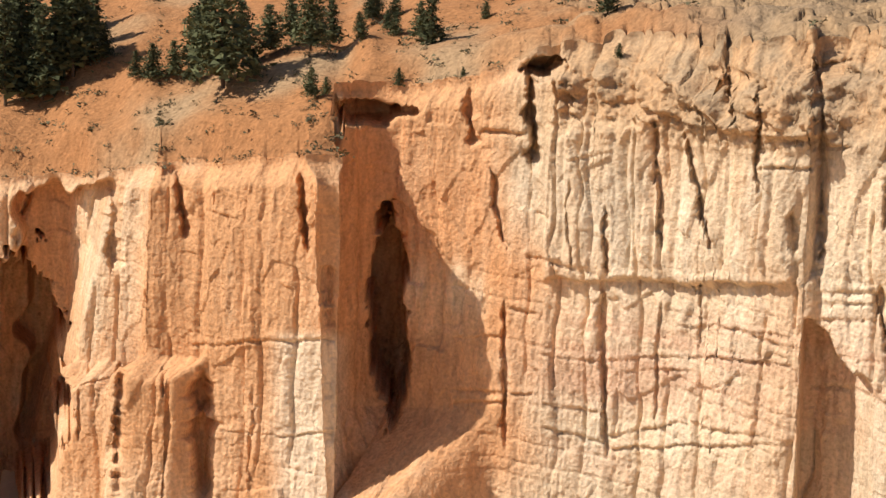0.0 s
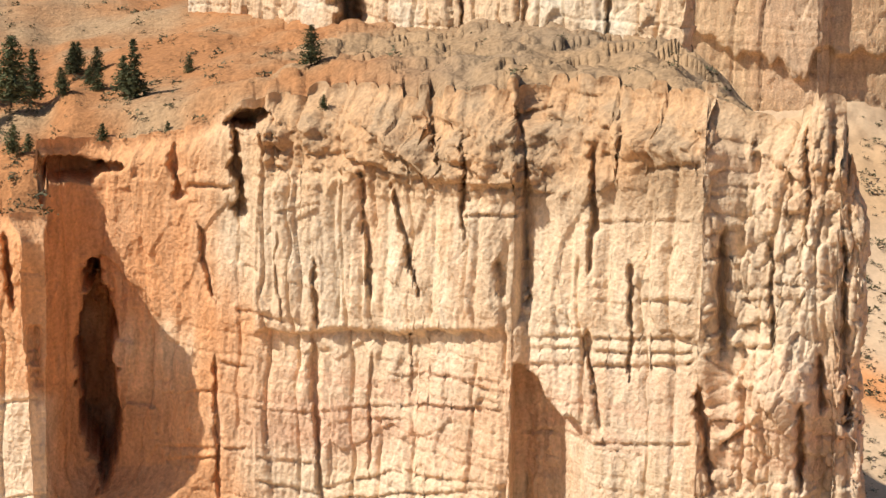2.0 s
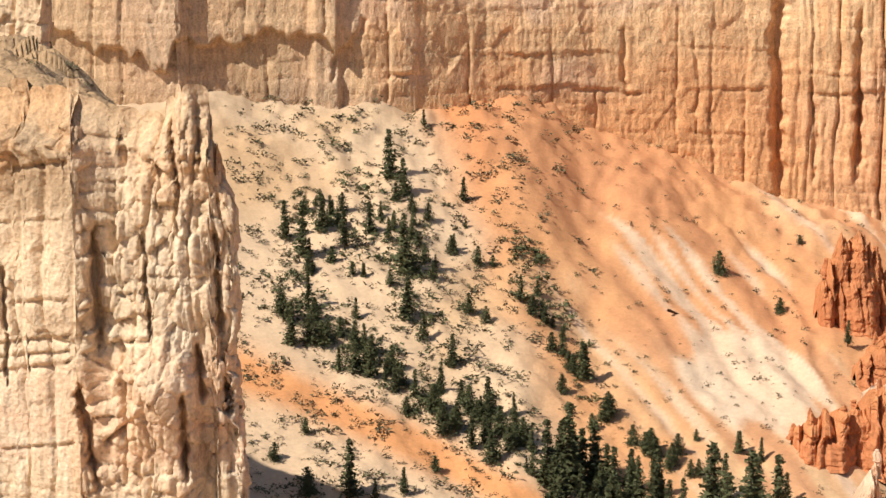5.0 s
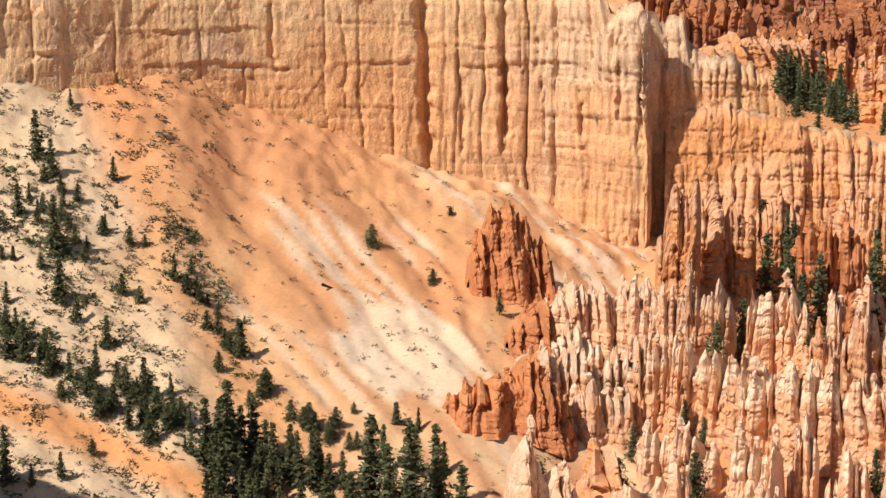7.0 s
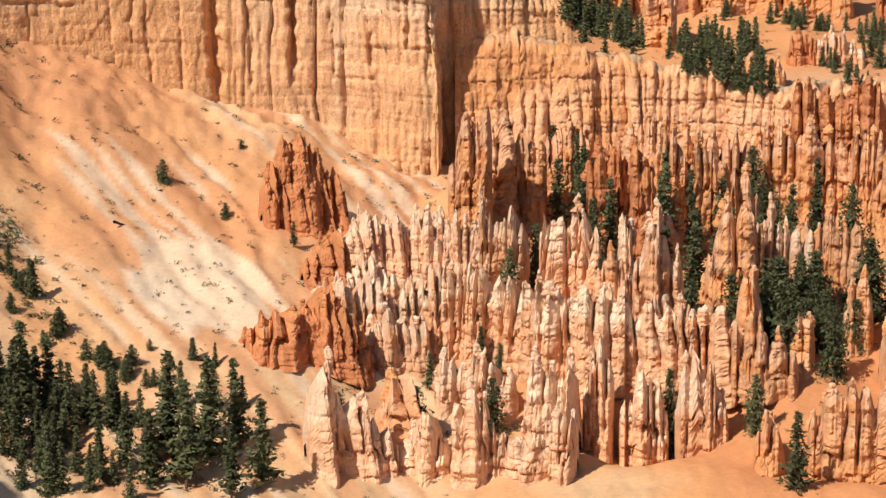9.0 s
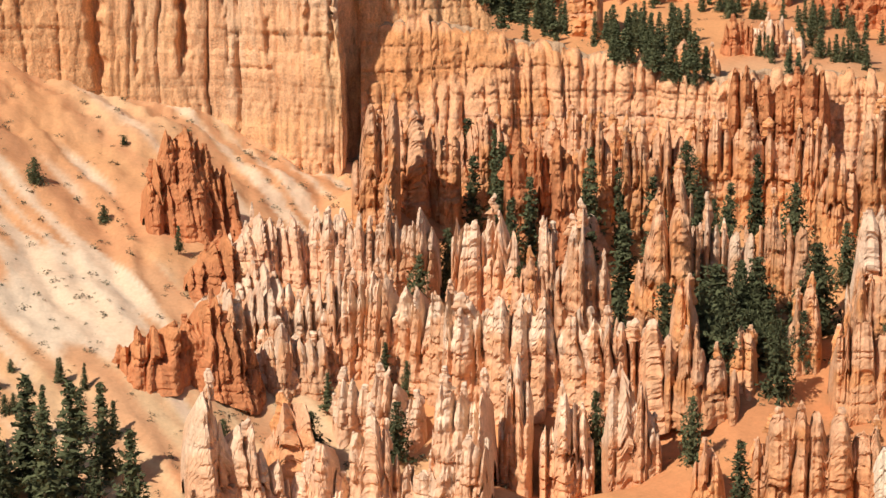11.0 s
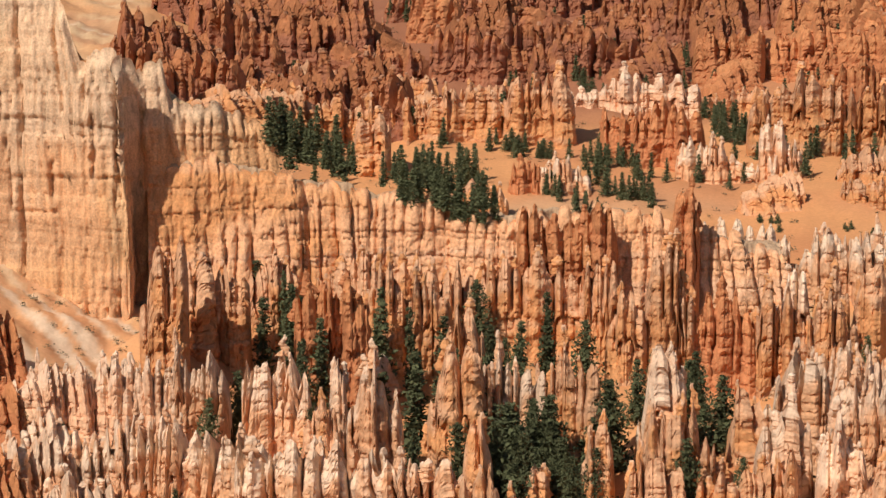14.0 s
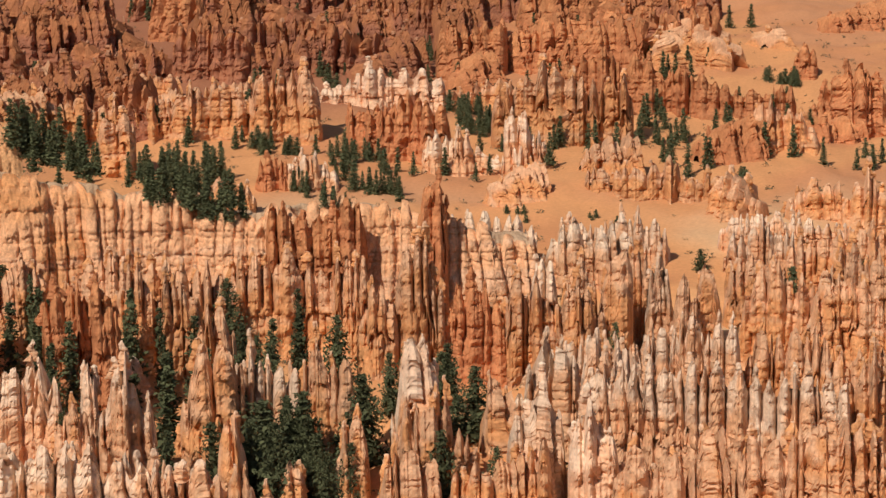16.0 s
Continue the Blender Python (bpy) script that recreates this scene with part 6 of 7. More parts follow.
grove(((28.15, 440, 4.5, 4, 10.5, 4.0), (25.96, 457, 4.0, 5, 16.5, 3.6), (27.05, 449, 5.2, 5, 14.3, 4.7), (29.36, 447, 2.4, 5, 11.1, 2.1), (39.2, 504, 14.6, 5, 5.8, 7.9), (42.3, 536, 14.0, 1, 11.6, 7.0), (43.17, 496, 20, 0, 5.4, 20), (43.85, 532, 20, 2, 5.8, 18.1), (45.29, 563, 15.9, 4, 15.1, 10.2), (46.22, 533, 20, 2, 10.7, 13.9), (45.23, 468, 20, 5, 1.8, 18.3), (46.14, 473, 20, 5, 1.7, 13.5), (45.6, 455, 16.2, 5, 3.3, 10.7), (46.73, 450, 15.1, 5, 0.9, 8.2), (47.51, 488, 20, 5, 1.0, 12.7), (41.47, 494, 15.8, 5, 6.9, 7.7), (44.8, 426, 11.9, 5, -3.6, 6.6), (42.65, 428, 18.2, 5, -9.6, 6.7),), "dark green conifer among orange rock")
grove(((36.45, 448, 8.0, 3, 0.6, 7.0), (38.48, 490, 13.4, 5, 5.1, 7.6), (26.44, 415, 11.6, 0, 2.4, 10.3), (27.43, 419, 7.0, 1, 2.5, 6.1), (25.95, 409, 11.7, 0, 0.0, 10.4), (28.35, 418, 10.9, 1, 2.6, 9.6), (27.76, 403, 6.7, 0, -1.4, 5.8), (27.93, 420, 10.9, 3, 2.6, 9.7), (28.31, 425, 8.2, 3, 5.4, 7.3), (27.09, 427, 9.9, 1, 5.9, 8.8), (26.66, 405, 11.4, 0, -0.4, 10.1), (25.95, 427, 11.7, 1, 6.7, 10.5), (26.46, 428, 12.0, 0, 6.3, 10.9), (29.27, 409, 9.8, 0, 1.0, 8.6), (27.13, 415, 8.9, 0, 1.9, 7.9), (28.68, 411, 11.2, 3, 1.8, 9.8), (26.85, 413, 7.9, 3, 1.8, 6.9), (26.83, 421, 7.0, 1, 4.0, 6.2),), "dark green conifer among orange rock")
grove(((26.72, 411, 9.5, 1, 1.1, 8.4), (26.99, 418, 11.1, 3, 2.9, 9.9), (26.0, 417, 11.6, 3, 3.3, 10.4), (30.14, 400, 11.3, 3, -1.3, 9.9), (29.9, 401, 8.1, 3, -1.1, 7.0), (30.29, 406, 10.5, 3, -0.3, 9.2), (26.65, 397, 9.6, 0, -1.8, 8.4), (28.67, 404, 11.7, 3, 0.4, 10.2), (26.87, 408, 9.1, 0, 0.1, 8.0), (27.98, 403, 10.7, 1, -1.5, 9.4), (27.97, 400, 7.8, 3, -1.9, 6.8), (26.48, 407, 8.0, 0, -0.2, 7.0), (28.31, 400, 6.7, 1, -1.7, 5.8), (30.13, 401, 8.8, 3, -1.2, 7.7), (26.46, 414, 7.3, 0, 2.2, 6.5), (29.22, 412, 8.3, 0, 1.7, 7.3), (27.4, 405, 8.7, 0, -0.6, 7.6), (25.6, 409, 7.8, 1, 0.6, 6.8),), "dark green conifer among orange rock")
grove(((28.06, 440, 4.1, 5, 10.6, 3.7), (27.77, 442, 4.4, 5, 11.0, 3.9), (28.79, 437, 4.4, 5, 9.0, 3.9), (26.73, 446, 3.5, 5, 13.3, 3.1), (29.24, 433, 3.9, 4, 6.9, 3.4), (28.22, 441, 4.6, 5, 10.5, 4.1), (29.45, 433, 3.8, 4, 6.7, 3.3), (28.68, 435, 4.0, 4, 8.6, 3.5), (28.37, 439, 4.0, 5, 9.7, 3.6), (28.33, 435, 3.1, 5, 8.7, 2.7), (46.52, 461, 10.6, 4, 3.0, 5.0), (45.51, 457, 11.2, 5, 3.4, 5.7), (46.36, 472, 15.0, 5, 2.1, 6.5), (45.22, 516, 15.6, 4, 8.2, 8.2), (45.9, 474, 18.7, 4, 1.7, 8.6), (45.45, 511, 16.2, 5, 7.1, 8.3), (45.32, 475, 15.4, 5, 3.1, 5.7), (46.14, 474, 16.3, 5, 1.6, 6.8),), "dark green conifer among orange rock")
grove(((44.73, 510, 15.8, 5, 6.0, 6.9), (45.42, 465, 16.1, 5, 2.2, 7.8), (45.61, 487, 15.9, 5, 1.8, 4.8), (45.4, 472, 15.8, 4, 2.4, 6.4), (46.25, 471, 15.4, 5, 2.1, 7.0), (45.77, 485, 16.9, 5, 1.3, 5.4), (40.56, 515, 16.2, 1, 7.9, 7.8), (40.79, 543, 20, 2, 8.8, 10.1), (40.21, 543, 20, 2, 7.7, 9.9), (40.84, 523, 17.0, 2, 8.0, 7.5), (40.29, 574, 17.6, 2, 14.9, 8.9), (40.66, 510, 15.6, 1, 10.2, 9.7), (40.21, 560, 20, 1, 10.8, 9.6), (40.64, 542, 20, 1, 8.3, 9.7),), "dark green conifer among orange rock")
grove(((44.6, 548, 16.3, 4, 13.8, 11.7), (45.52, 514, 20, 2, 7.9, 14.9), (42.43, 536, 19.9, 0, 11.1, 13.7), (42.43, 482, 20, 0, 4.3, 16.8), (39.74, 543, 20, 2, 8.9, 16.4), (40.28, 517, 20, 1, 5.7, 13.8), (41.73, 533, 20, 1, 11.0, 13.6), (43.12, 533, 20, 2, 7.6, 11.8), (40.81, 480, 12.0, 5, 6.2, 5.6), (44.71, 478, 20, 5, 3.8, 12.2), (45.72, 477, 18.6, 5, 1.8, 8.9), (44.17, 463, 20, 5, -0.7, 12.9), (45.05, 460, 18.5, 5, 1.9, 11.8), (46.23, 478, 18.1, 5, 1.0, 7.8), (47.08, 528, 14.7, 5, 11.0, 9.2), (47.5, 478, 19.1, 5, 4.5, 12.8), (47.22, 462, 11.4, 5, 3.8, 6.4), (49.25, 459, 15.8, 5, 1.5, 9.1),), "dark green conifer between hoodoo fins")
grove(((50.52, 456, 13.5, 5, 1.8, 7.4), (52.94, 478, 19.7, 2, 1.9, 11.1), (51.46, 476, 11.9, 5, 5.8, 6.6), (49.49, 509, 13.9, 5, 9.4, 7.7), (48.59, 512, 12.7, 5, 9.4, 7.1), (53.58, 457, 16.4, 5, -2.7, 5.3), (43.17, 467, 16.6, 5, 0.6, 7.6), (44.11, 505, 20, 3, 4.0, 10.6), (46.45, 462, 13.3, 5, 3.1, 8.6), (50.09, 488, 15.5, 5, 7.2, 10.2), (48.2, 508, 13.2, 5, 8.6, 7.1), (57.82, 480, 18.5, 1, 0.8, 8.9), (57.42, 570, 17.5, 5, 10.6, 9.3), (55.45, 608, 5.5, 5, 22.6, 5.5), (59.09, 585, 9.2, 5, 20.4, 8.2), (53.39, 536, 13.3, 5, 8.4, 6.2), (52.28, 560, 11.6, 5, 12.9, 5.2), (44.9, 532, 14.4, 5, 9.3, 7.4),), "dark green conifer between hoodoo fins")
grove(((46.19, 534, 12.1, 5, 10.8, 6.2),), "dark green conifer between hoodoo fins")


WOODS = []
WOODS += [(40.87, 581, 13.1, 0, 53.8), (41.23, 580, 10.3, 0, 53.5), (40.57, 755, 15.7, 0, 37.4), (40.19, 583, 14.0, 0, 58.0), (40.74, 581, 10.0, 0, 54.3), (40.34, 584, 9.9, 0, 56.7), (40.29, 585, 13.3, 0, 56.7), (40.82, 581, 9.4, 1, 54.0), (40.37, 582, 12.6, 0, 55.9), (40.52, 582, 11.2, 1, 55.3), (39.92, 580, 13.7, 0, 58.7), (40.04, 580, 13.1, 1, 58.1), (40.36, 743, 15.2, 1, 37.7), (41.17, 579, 9.1, 0, 53.0), (40.18, 581, 10.9, 0, 55.8), (40.39, 580, 11.8, 1, 52.6), (40.95, 755, 17.4, 0, 36.6), (40.63, 583, 9.4, 1, 53.7)]
WOODS += [(41.37, 747, 14.5, 0, 36.4), (41.93, 753, 15.2, 0, 36.5), (41.69, 720, 10.4, 1, 34.7), (41.41, 758, 13.2, 0, 36.7), (41.51, 580, 12.1, 1, 51.2), (42.06, 724, 12.0, 1, 34.9), (41.3, 739, 11.0, 1, 36.0), (41.91, 730, 11.1, 1, 35.7), (41.97, 749, 13.6, 1, 36.4), (41.38, 730, 10.1, 1, 35.5), (41.42, 580, 9.1, 1, 53.3), (41.8, 580, 9.5, 0, 51.4), (43.76, 691, 12.5, 1, 34.3), (42.94, 576, 10.3, 1, 46.4), (43.11, 575, 10.5, 1, 44.5), (44.73, 571, 11.4, 1, 44.2), (43.65, 575, 8.4, 1, 46.0), (44.17, 573, 10.5, 0, 43.5)]
WOODS += [(42.98, 576, 11.1, 1, 45.8), (44.16, 574, 7.8, 1, 44.7), (43.74, 576, 9.1, 2, 47.4), (43.93, 573, 8.6, 1, 45.4), (42.91, 576, 8.1, 2, 47.7), (43.23, 709, 12.5, 0, 35.5), (42.95, 576, 11.4, 1, 46.3), (45.0, 572, 9.4, 2, 42.2), (44.03, 575, 8.2, 2, 48.0), (43.23, 575, 8.5, 0, 46.8), (43.93, 576, 11.2, 0, 48.2), (43.24, 576, 11.2, 2, 48.8), (43.4, 695, 10.9, 2, 34.1), (43.59, 577, 9.0, 1, 47.3), (43.58, 691, 11.6, 0, 33.7), (42.82, 717, 10.4, 1, 34.7), (42.89, 706, 14.4, 1, 34.2), (44.76, 570, 7.7, 0, 41.5)]
WOODS += [(42.98, 576, 9.0, 1, 46.1), (43.88, 573, 11.4, 2, 44.2), (43.23, 576, 11.0, 0, 47.9), (43.84, 573, 9.5, 1, 44.7), (43.75, 575, 9.0, 0, 46.4), (43.35, 575, 7.8, 2, 45.9), (44.49, 573, 7.8, 2, 44.2), (43.39, 705, 11.5, 1, 35.6), (44.98, 572, 8.2, 1, 43.6), (44.23, 575, 8.4, 0, 47.1), (43.34, 700, 12.5, 0, 34.6), (43.75, 575, 10.5, 1, 44.3), (44.33, 572, 8.2, 1, 41.6), (43.56, 578, 10.3, 0, 48.1), (42.48, 578, 9.9, 2, 49.2), (43.76, 575, 8.7, 2, 44.8), (44.53, 572, 9.5, 1, 41.6), (43.55, 690, 13.1, 0, 33.2)]
WOODS += [(43.73, 576, 10.9, 1, 47.8), (44.09, 573, 8.2, 2, 42.2), (44.22, 573, 9.1, 2, 42.6), (44.62, 572, 10.8, 1, 44.6), (42.73, 578, 8.0, 0, 50.6), (44.8, 571, 9.4, 1, 45.0), (43.49, 696, 12.6, 0, 34.6), (43.21, 575, 11.0, 0, 48.1), (44.42, 696, 12.6, 0, 36.0), (44.58, 706, 14.1, 0, 37.0), (44.22, 702, 14.0, 0, 37.0), (44.38, 708, 11.9, 0, 37.2), (43.6, 725, 11.8, 2, 36.9), (44.24, 711, 11.5, 0, 37.8), (44.31, 696, 10.3, 0, 36.1), (43.52, 720, 10.0, 2, 36.7), (44.3, 709, 11.9, 2, 37.3), (44.38, 706, 9.8, 2, 36.9)]
WOODS += [(44.59, 697, 10.6, 2, 36.0), (43.4, 711, 12.9, 0, 36.0), (45.68, 743, 6.1, 1, 37.8), (45.59, 746, 8.2, 4, 38.2), (45.51, 750, 6.2, 1, 38.7), (45.44, 753, 8.1, 4, 39.1), (46.05, 741, 6.8, 1, 36.9), (46.34, 742, 7.3, 4, 36.2), (46.13, 744, 6.8, 4, 37.2), (45.75, 752, 7.7, 1, 38.7), (45.31, 750, 6.7, 4, 39.0), (46.18, 743, 8.1, 4, 36.9), (45.56, 762, 8.0, 4, 38.6), (45.57, 741, 7.6, 4, 37.7), (48.22, 680, 7.3, 1, 35.0), (47.89, 729, 8.0, 0, 34.2), (47.2, 704, 7.6, 0, 32.4), (47.8, 683, 6.4, 0, 34.1)]
WOODS += [(46.77, 745, 8.3, 1, 35.4), (47.14, 719, 8.1, 1, 34.0), (47.44, 739, 9.3, 0, 35.4), (47.82, 738, 9.8, 1, 35.5), (47.59, 730, 8.5, 0, 33.9), (47.65, 723, 8.4, 4, 33.3), (47.58, 743, 10.9, 0, 36.6), (48.2, 726, 8.6, 0, 34.0), (47.26, 738, 9.1, 1, 35.1), (48.29, 674, 7.5, 0, 34.6), (48.4, 679, 9.8, 0, 35.6), (48.0, 725, 7.3, 0, 33.5), (47.73, 743, 7.5, 0, 36.9), (48.64, 667, 9.0, 1, 35.4), (48.11, 672, 8.6, 0, 33.9), (47.49, 746, 9.0, 4, 36.9), (47.98, 678, 6.3, 4, 33.9), (47.48, 721, 9.6, 1, 33.0)]
WOODS += [(47.59, 683, 8.4, 4, 33.6), (47.89, 740, 7.5, 1, 36.7), (47.43, 716, 9.3, 4, 32.0), (47.09, 727, 6.8, 1, 35.2), (47.95, 675, 9.9, 1, 33.5), (47.22, 688, 6.6, 0, 34.1), (48.46, 674, 8.5, 0, 35.4), (47.72, 741, 7.3, 1, 36.3), (47.53, 747, 8.5, 0, 37.0), (48.3, 717, 7.4, 4, 32.5), (47.99, 726, 7.1, 4, 33.6), (48.57, 675, 10.0, 0, 35.8), (46.23, 679, 7.3, 0, 32.0), (46.85, 573, 6.2, 1, 43.9), (46.51, 671, 7.0, 0, 31.6), (46.21, 679, 7.3, 1, 31.9), (47.04, 575, 6.5, 0, 43.3), (47.43, 573, 4.5, 0, 42.3)]
WOODS += [(46.86, 574, 5.3, 0, 45.3), (45.71, 683, 6.1, 1, 33.5), (46.42, 675, 7.7, 1, 31.7), (47.33, 574, 5.3, 0, 43.0), (46.33, 683, 8.3, 0, 32.8), (46.92, 675, 6.5, 0, 32.2), (46.52, 679, 7.4, 0, 32.4), (46.81, 575, 5.0, 1, 45.2), (47.08, 574, 6.1, 0, 43.9), (46.52, 678, 6.8, 1, 32.2), (50.82, 764, 6.5, 4, 39.4), (49.91, 805, 9.8, 4, 42.8), (50.34, 795, 9.1, 1, 43.4), (50.2, 799, 7.5, 4, 43.6), (50.53, 793, 6.7, 1, 43.1), (50.25, 790, 8.1, 4, 42.4), (50.33, 761, 9.4, 0, 38.3), (50.39, 767, 6.1, 0, 40.1)]
WOODS += [(50.31, 775, 8.3, 1, 42.0), (50.13, 782, 8.6, 1, 42.0), (50.54, 794, 8.5, 4, 43.3), (51.07, 740, 6.9, 0, 39.0), (50.56, 767, 8.4, 0, 40.2), (50.79, 772, 7.6, 4, 42.0), (50.12, 775, 9.2, 0, 41.3), (50.73, 770, 9.3, 0, 41.3), (50.57, 771, 9.3, 1, 41.5), (50.41, 761, 6.3, 4, 38.3), (50.3, 782, 8.2, 1, 42.5), (50.61, 796, 9.8, 0, 43.7), (50.73, 766, 8.2, 0, 39.8), (50.65, 760, 8.5, 0, 38.2), (50.1, 792, 7.4, 1, 41.7), (50.82, 772, 9.4, 1, 42.1), (50.25, 770, 9.5, 1, 40.5), (50.6, 768, 6.7, 0, 40.6)]
WOODS += [(46.74, 901, 7.8, 4, 52.1), (45.97, 869, 7.5, 0, 50.1), (46.16, 860, 7.1, 1, 49.6), (46.61, 884, 6.5, 1, 51.9), (45.95, 855, 7.4, 1, 47.9), (46.28, 862, 8.7, 0, 49.8), (45.44, 857, 6.7, 4, 47.7), (45.56, 860, 7.5, 0, 48.4), (46.28, 859, 6.7, 1, 49.1), (45.78, 883, 7.1, 1, 52.1), (45.4, 883, 6.7, 0, 52.3), (46.1, 906, 7.5, 0, 52.7), (46.14, 861, 7.9, 1, 49.7), (46.04, 897, 8.6, 0, 53.5), (46.32, 861, 7.1, 0, 49.5), (45.72, 875, 9.0, 1, 49.8), (46.33, 892, 6.7, 4, 52.7), (46.13, 895, 6.3, 4, 53.1)]
WOODS += [(46.03, 876, 8.8, 4, 50.8), (46.29, 889, 6.5, 4, 52.2), (45.7, 877, 8.2, 4, 50.6), (45.45, 873, 7.4, 4, 49.5), (45.02, 891, 6.5, 1, 53.4), (43.93, 963, 7.5, 4, 55.1), (45.19, 934, 7.9, 1, 55.3), (44.75, 883, 7.1, 1, 49.5), (44.66, 896, 7.8, 4, 52.5), (44.13, 893, 6.7, 4, 52.1), (44.8, 878, 7.4, 1, 48.8), (44.51, 955, 8.7, 4, 54.2), (44.82, 897, 7.8, 4, 53.3), (44.22, 877, 7.0, 1, 49.6), (43.9, 895, 6.1, 4, 52.4), (45.0, 870, 6.0, 1, 48.1), (44.5, 956, 7.0, 1, 54.7), (45.17, 915, 7.9, 1, 55.4)]
WOODS += [(48.57, 857, 6.5, 4, 47.6), (51.02, 866, 7.7, 1, 47.9), (50.14, 866, 7.7, 4, 48.0), (50.35, 857, 8.5, 1, 46.6), (47.51, 863, 5.9, 1, 50.6), (47.32, 841, 7.1, 4, 50.2), (48.98, 871, 6.0, 4, 46.8), (50.58, 858, 8.1, 1, 47.3), (47.14, 843, 6.2, 4, 50.9), (47.12, 851, 8.4, 4, 50.9), (47.57, 833, 8.2, 1, 48.0), (47.82, 843, 7.1, 4, 50.3), (49.2, 882, 8.1, 4, 47.8), (50.25, 856, 8.6, 4, 45.9), (50.52, 854, 7.4, 4, 45.9), (49.45, 869, 8.6, 1, 45.9), (57.87, 848, 5.0, 5, 49.1), (57.25, 855, 5.6, 4, 50.3)]
WOODS += [(57.68, 845, 7.1, 5, 48.6), (57.7, 828, 6.0, 5, 47.1), (57.57, 843, 5.4, 5, 48.4), (57.79, 845, 5.0, 5, 48.7), (57.32, 851, 7.3, 4, 49.3), (57.96, 841, 5.0, 5, 47.8), (57.85, 841, 5.0, 5, 48.0), (57.89, 851, 6.8, 5, 49.3), (57.93, 844, 6.3, 4, 48.4), (57.87, 842, 6.1, 4, 48.1), (41.73, 1013, 6.7, 4, 56.9), (41.55, 987, 5.8, 4, 56.2), (41.57, 995, 5.7, 4, 56.6), (41.7, 996, 5.7, 4, 56.7), (41.81, 1006, 8.0, 5, 56.7), (41.94, 1001, 7.5, 4, 56.7), (56.58, 694, 6.1, 5, 34.0), (56.53, 672, 6.1, 4, 32.4)]
WOODS += [(56.4, 673, 5.0, 5, 32.8), (56.5, 697, 4.9, 5, 34.3), (56.52, 696, 4.3, 5, 34.3), (56.53, 675, 5.8, 4, 33.2), (53.13, 652, 3.1, 5, 30.7), (53.76, 648, 2.7, 5, 27.4), (53.04, 650, 2.2, 5, 30.4), (53.61, 647, 3.1, 5, 28.1), (52.99, 652, 2.4, 5, 31.1), (53.58, 645, 2.5, 5, 28.1), (51.15, 665, 2.4, 5, 29.0), (51.12, 661, 2.3, 5, 28.4), (51.52, 652, 3.4, 5, 28.0), (51.34, 659, 3.2, 5, 28.2), (51.08, 660, 3.2, 5, 28.3), (51.49, 659, 3.5, 5, 28.6), (46.44, 475, 13.7, 5, 1.7), (44.59, 478, 15.5, 5, 3.6)]
WOODS += [(45.69, 462, 10.3, 5, 3.0), (45.01, 471, 15.6, 5, 2.6), (44.63, 489, 15.7, 5, 3.8), (44.91, 506, 13.8, 5, 4.9), (45.85, 465, 11.5, 5, 3.1), (44.61, 501, 15.6, 5, 3.3), (45.37, 473, 15.1, 5, 2.6), (46.48, 463, 11.9, 5, 3.1), (44.81, 478, 14.5, 5, 3.7), (45.91, 466, 12.8, 5, 3.0), (44.83, 506, 16.8, 5, 4.5), (45.24, 462, 13.6, 5, 2.0), (47.11, 486, 17.6, 5, 0.6), (47.16, 473, 10.7, 5, 4.6), (47.18, 484, 15.8, 5, 1.1), (47.28, 463, 9.0, 5, 3.8), (47.25, 485, 14.4, 5, 0.9), (47.16, 480, 14.7, 5, 2.7)]
WOODS += [(49.5, 484, 8.5, 5, 7.3), (49.42, 515, 14.9, 5, 8.6), (48.87, 487, 9.2, 5, 7.6), (49.03, 487, 10.2, 5, 7.6), (49.18, 470, 9.6, 5, 4.9), (49.7, 496, 9.6, 5, 7.6), (49.23, 460, 10.6, 5, 2.3), (48.91, 508, 11.5, 5, 9.1), (48.98, 512, 13.3, 5, 9.2), (49.3, 484, 9.2, 5, 7.6)]

# the woods between the far ridges, as one mass
wood_v, wood_f, wood_n = [], [], 0
FAR_WOODS = []
while len(FAR_WOODS) < 260:
    b, d = TR.uniform(40, 62), TR.uniform(690, 1050)
    x, y = spot(b, d)
    if grain(np.array(x * 0.02), np.array(y * 0.02), np.array(0.0), 19) > 0.12:
        FAR_WOODS.append((b, d, TR.uniform(5.5, 11.0), TR.randrange(4), float(ground_z(x, y)) - 0.3))
wx, wy = spot(np.array([k[0] for k in WOODS]), np.array([k[1] for k in WOODS], float))
lies = ground_z(wx, wy) - 0.3
for b, d, tall, kind, z in [(b, d, 0.82 * tall, kind, lie if d > 600 or abs(lie - z) < 6 else z) for (b, d, tall, kind, z), lie in zip(WOODS, lies)] + FAR_WOODS:
    me = CROWNS[kind]
    co = np.zeros(len(me.vertices) * 3)
    me.vertices.foreach_get("co", co)
    k = tall / (12.0 if kind < 4 else (8.0 if kind == 4 else 7.0))
    turn = TR.uniform(0, 6.28)
    co = co.reshape(-1, 3) * k
    x, y = spot(b, d)
    wood_v.append(np.stack([co[:, 0] * math.cos(turn) - co[:, 1] * math.sin(turn) + x, co[:, 0] * math.sin(turn) + co[:, 1] * math.cos(turn) + y, co[:, 2] + z], -1))
    wood_f.append(np.arange(len(co)).reshape(-1, 3) + wood_n)
    wood_n += len(co)
woods = new("woodland", raw_mesh("woodland", np.concatenate(wood_v).tolist(), np.concatenate(wood_f).tolist(), smooth=False))
woods.data.materials.append(NEEDLES)
tagged(woods, "dark conifer woods in the hollows between ridges", "trees", kind="stuff")


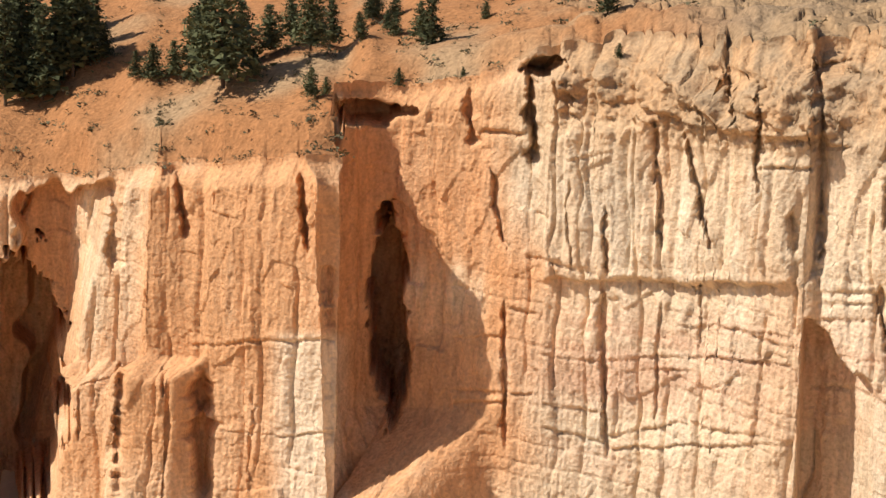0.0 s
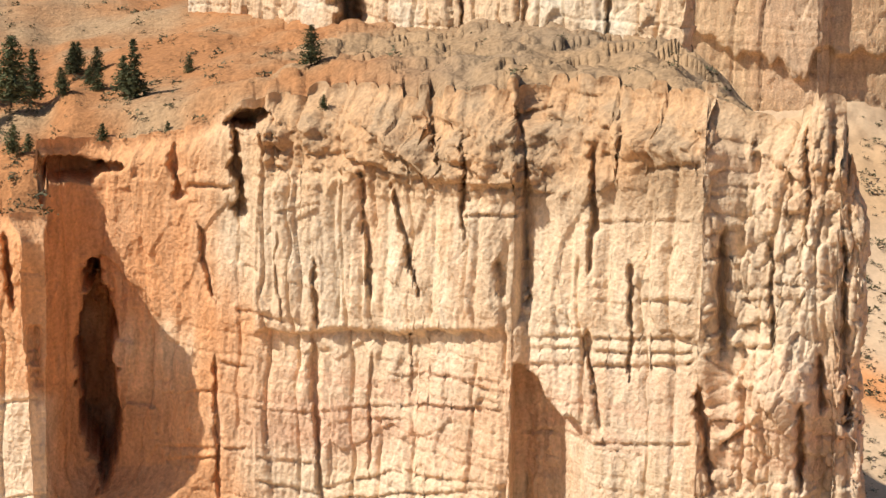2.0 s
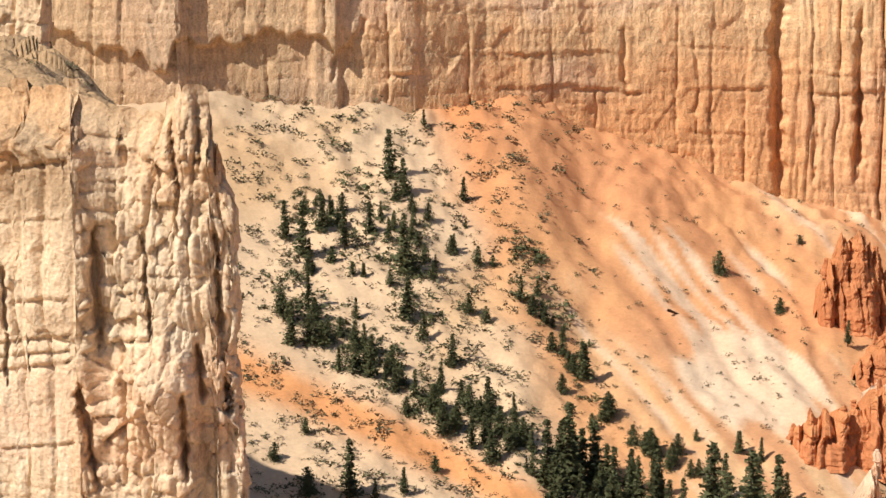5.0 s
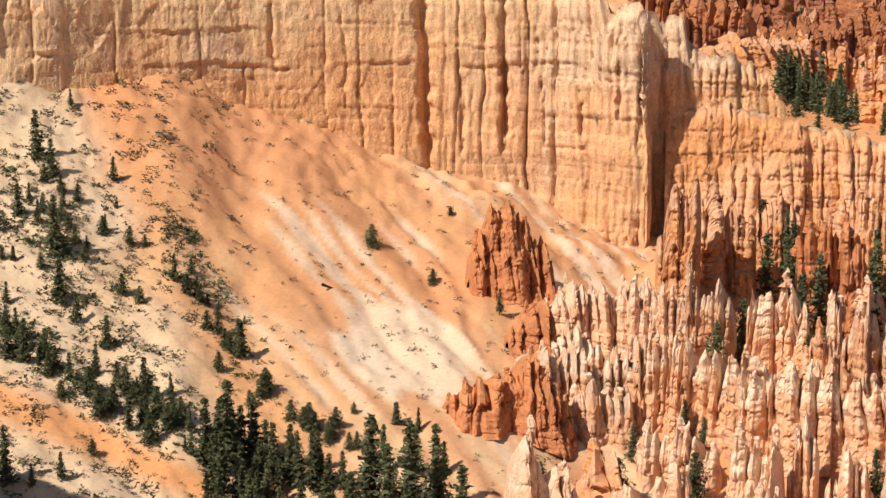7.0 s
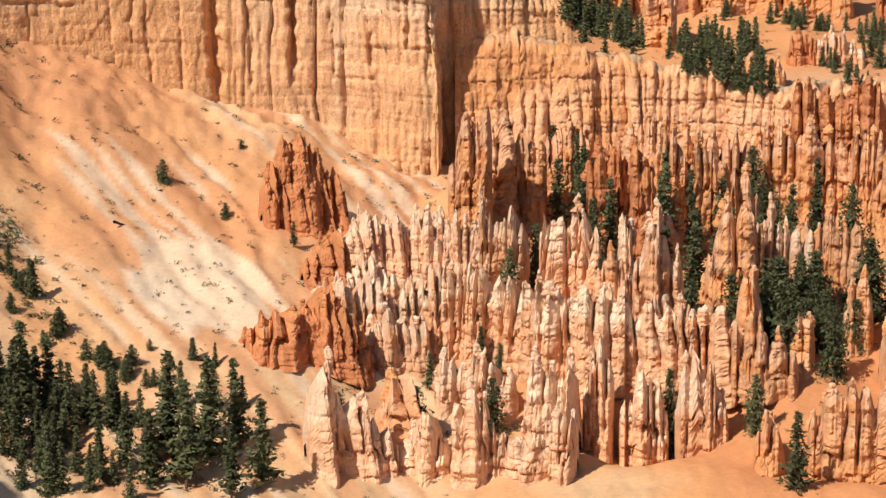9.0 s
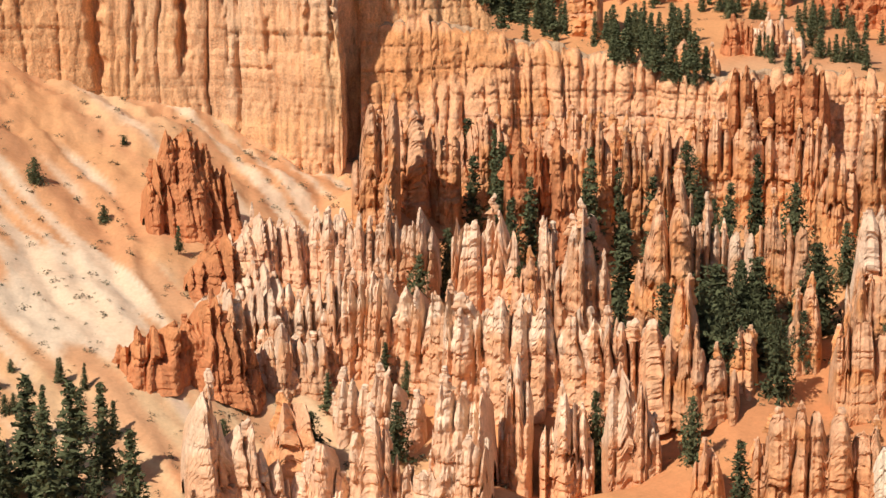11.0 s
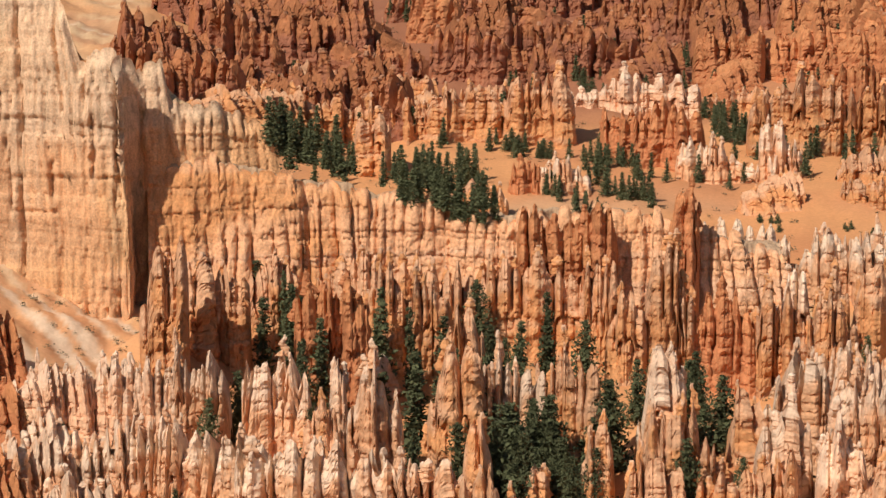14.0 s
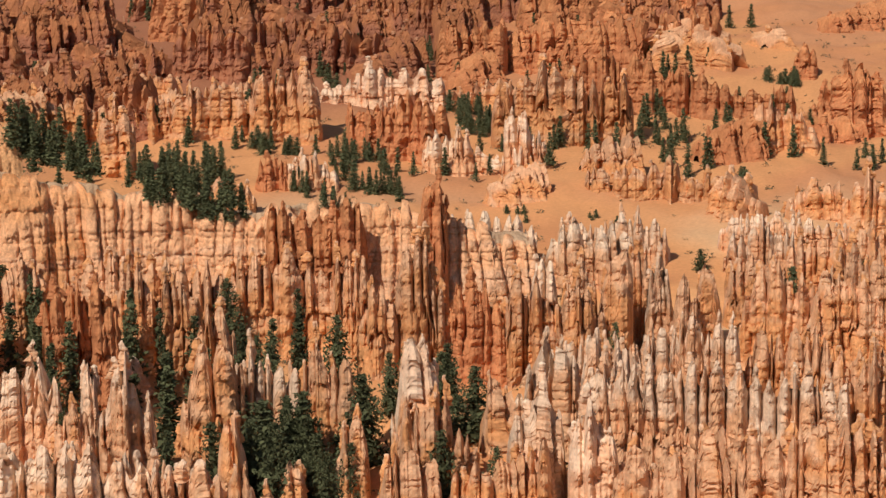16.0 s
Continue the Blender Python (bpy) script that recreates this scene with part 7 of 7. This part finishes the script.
# ---- scrub ----
def tuft(verts, faces, x, y, z, size, rng, leaves=20):
    """A low bush of small leaf clumps."""
    for _ in range(leaves):
        p = Vector((rng.gauss(0, 0.5), rng.gauss(0, 0.5), abs(rng.gauss(0.25, 0.3)))) * size + Vector((x, y, z))
        n = len(verts)
        for _ in range(3):
            verts.append(p + Vector((rng.uniform(-1, 1), rng.uniform(-1, 1), rng.uniform(-0.7, 0.7))) * size * 0.38)
        faces.append((n, n + 1, n + 2))


SR = random.Random(29)
verts, faces = [], []
while len(faces) < 20 * 2300:
    b, d = SR.uniform(17.5, 37), SR.uniform(395, 575)
    thin = 1.0 if b < 25 else 0.42
    if SR.random() < thin:
        x, y = spot(b, d)
        tuft(verts, faces, x, y, float(ground_z(x, y)), SR.choice((0.4, 0.5, 0.6, 0.8, 1.1, 1.5)) * (1.2 if b < 27 else 0.7), SR)
for _ in range(1700):
    b, d = SR.uniform(38, 64), SR.uniform(420, 1000)
    x, y = spot(b, d)
    tuft(verts, faces, x, y, float(ground_z(x, y)), SR.choice((0.6, 0.9, 1.3)), SR)
near_top = next(o for o in near.children if o.name.startswith("top"))
top_co = np.zeros(len(near_top.data.vertices) * 3)
near_top.data.vertices.foreach_get("co", top_co)
top_co = top_co.reshape(-1, 3)
placed = 0
while placed < 1100:
    v = top_co[SR.randrange(int(len(top_co) * 0.9))]
    b = math.degrees(math.atan2(v[0], v[1]))
    if -12 < b < 15 and SR.random() < (1.0 if b < 2 else 0.15):
        placed += 1
        tuft(verts, faces, v[0], v[1], v[2] - 0.05, SR.choice((0.25, 0.3, 0.35, 0.4, 0.5, 0.8, 1.2)), SR)
scrub = new("scrub", raw_mesh("scrub", verts, faces, smooth=False))
scrub.data.materials.append(SCRUB)
tagged(scrub, "low grey-green scrub scattered on orange soil", "bushes", kind="stuff")

# ---- bushes that follow the gullies of the talus ----
SLOPE_D = np.arange(396.0, 575.0, 1.0)


def on_slope(b, e):
    """The distance at which the talus is seen in that direction."""
    x, y = spot(b, SLOPE_D)
    above = np.flatnonzero(ground_z(x, y) > height_at(SLOPE_D, e))
    return float(SLOPE_D[above[0]]) if len(above) else None


verts, faces = [], []
BELTS = (((20.3, -7.6), (21.7, -9.7), (22.6, -12.0), (23.9, -14.5), (26.0, -15.6)), ((18.2, -10.8), (20.6, -12.7), (23.2, -14.7)), ((24.6, -9.8), (25.6, -11.8), (27.1, -14.3)), ((19.2, -9.0), (20.8, -10.4), (22.2, -10.8)))
for n, belt in enumerate(BELTS):
    for _ in range((150, 120, 70, 60)[n]):
        f = SR.uniform(0, len(belt) - 1.001)
        i = int(f)
        b, e = (belt[i][j] + (belt[i + 1][j] - belt[i][j]) * (f - i) + SR.gauss(0, 0.32) for j in (0, 1))
        d = on_slope(b, e)
        if d and b > 18.3:
            x, y = spot(b, d)
            tuft(verts, faces, x, y, float(ground_z(x, y)), SR.choice((0.7, 0.9, 1.2, 1.6, 2.0)), SR, 34)
bushes = new("bushes", raw_mesh("bushes", verts, faces, smooth=False))
bushes.data.materials.append(NEEDLES)
tagged(bushes, "dark green bushes crowding the gullies of the talus", "bushes", kind="stuff")

# ---- fallen trunk on the talus ----
log_x, log_y = spot(28.6, 497.0)
log = new("fallen_log", trunk_mesh(7.5, 0.4, SR))
log.data.materials.append(BARK)
log.matrix_basis = Matrix.Translation((log_x, log_y, float(ground_z(log_x, log_y)) + 1.6)) @ Matrix.Rotation(radians(112), 4, Vector((-0.35, 1, 0)).normalized())
tagged(log, "weathered dark fallen trunk lying on orange talus", "log")
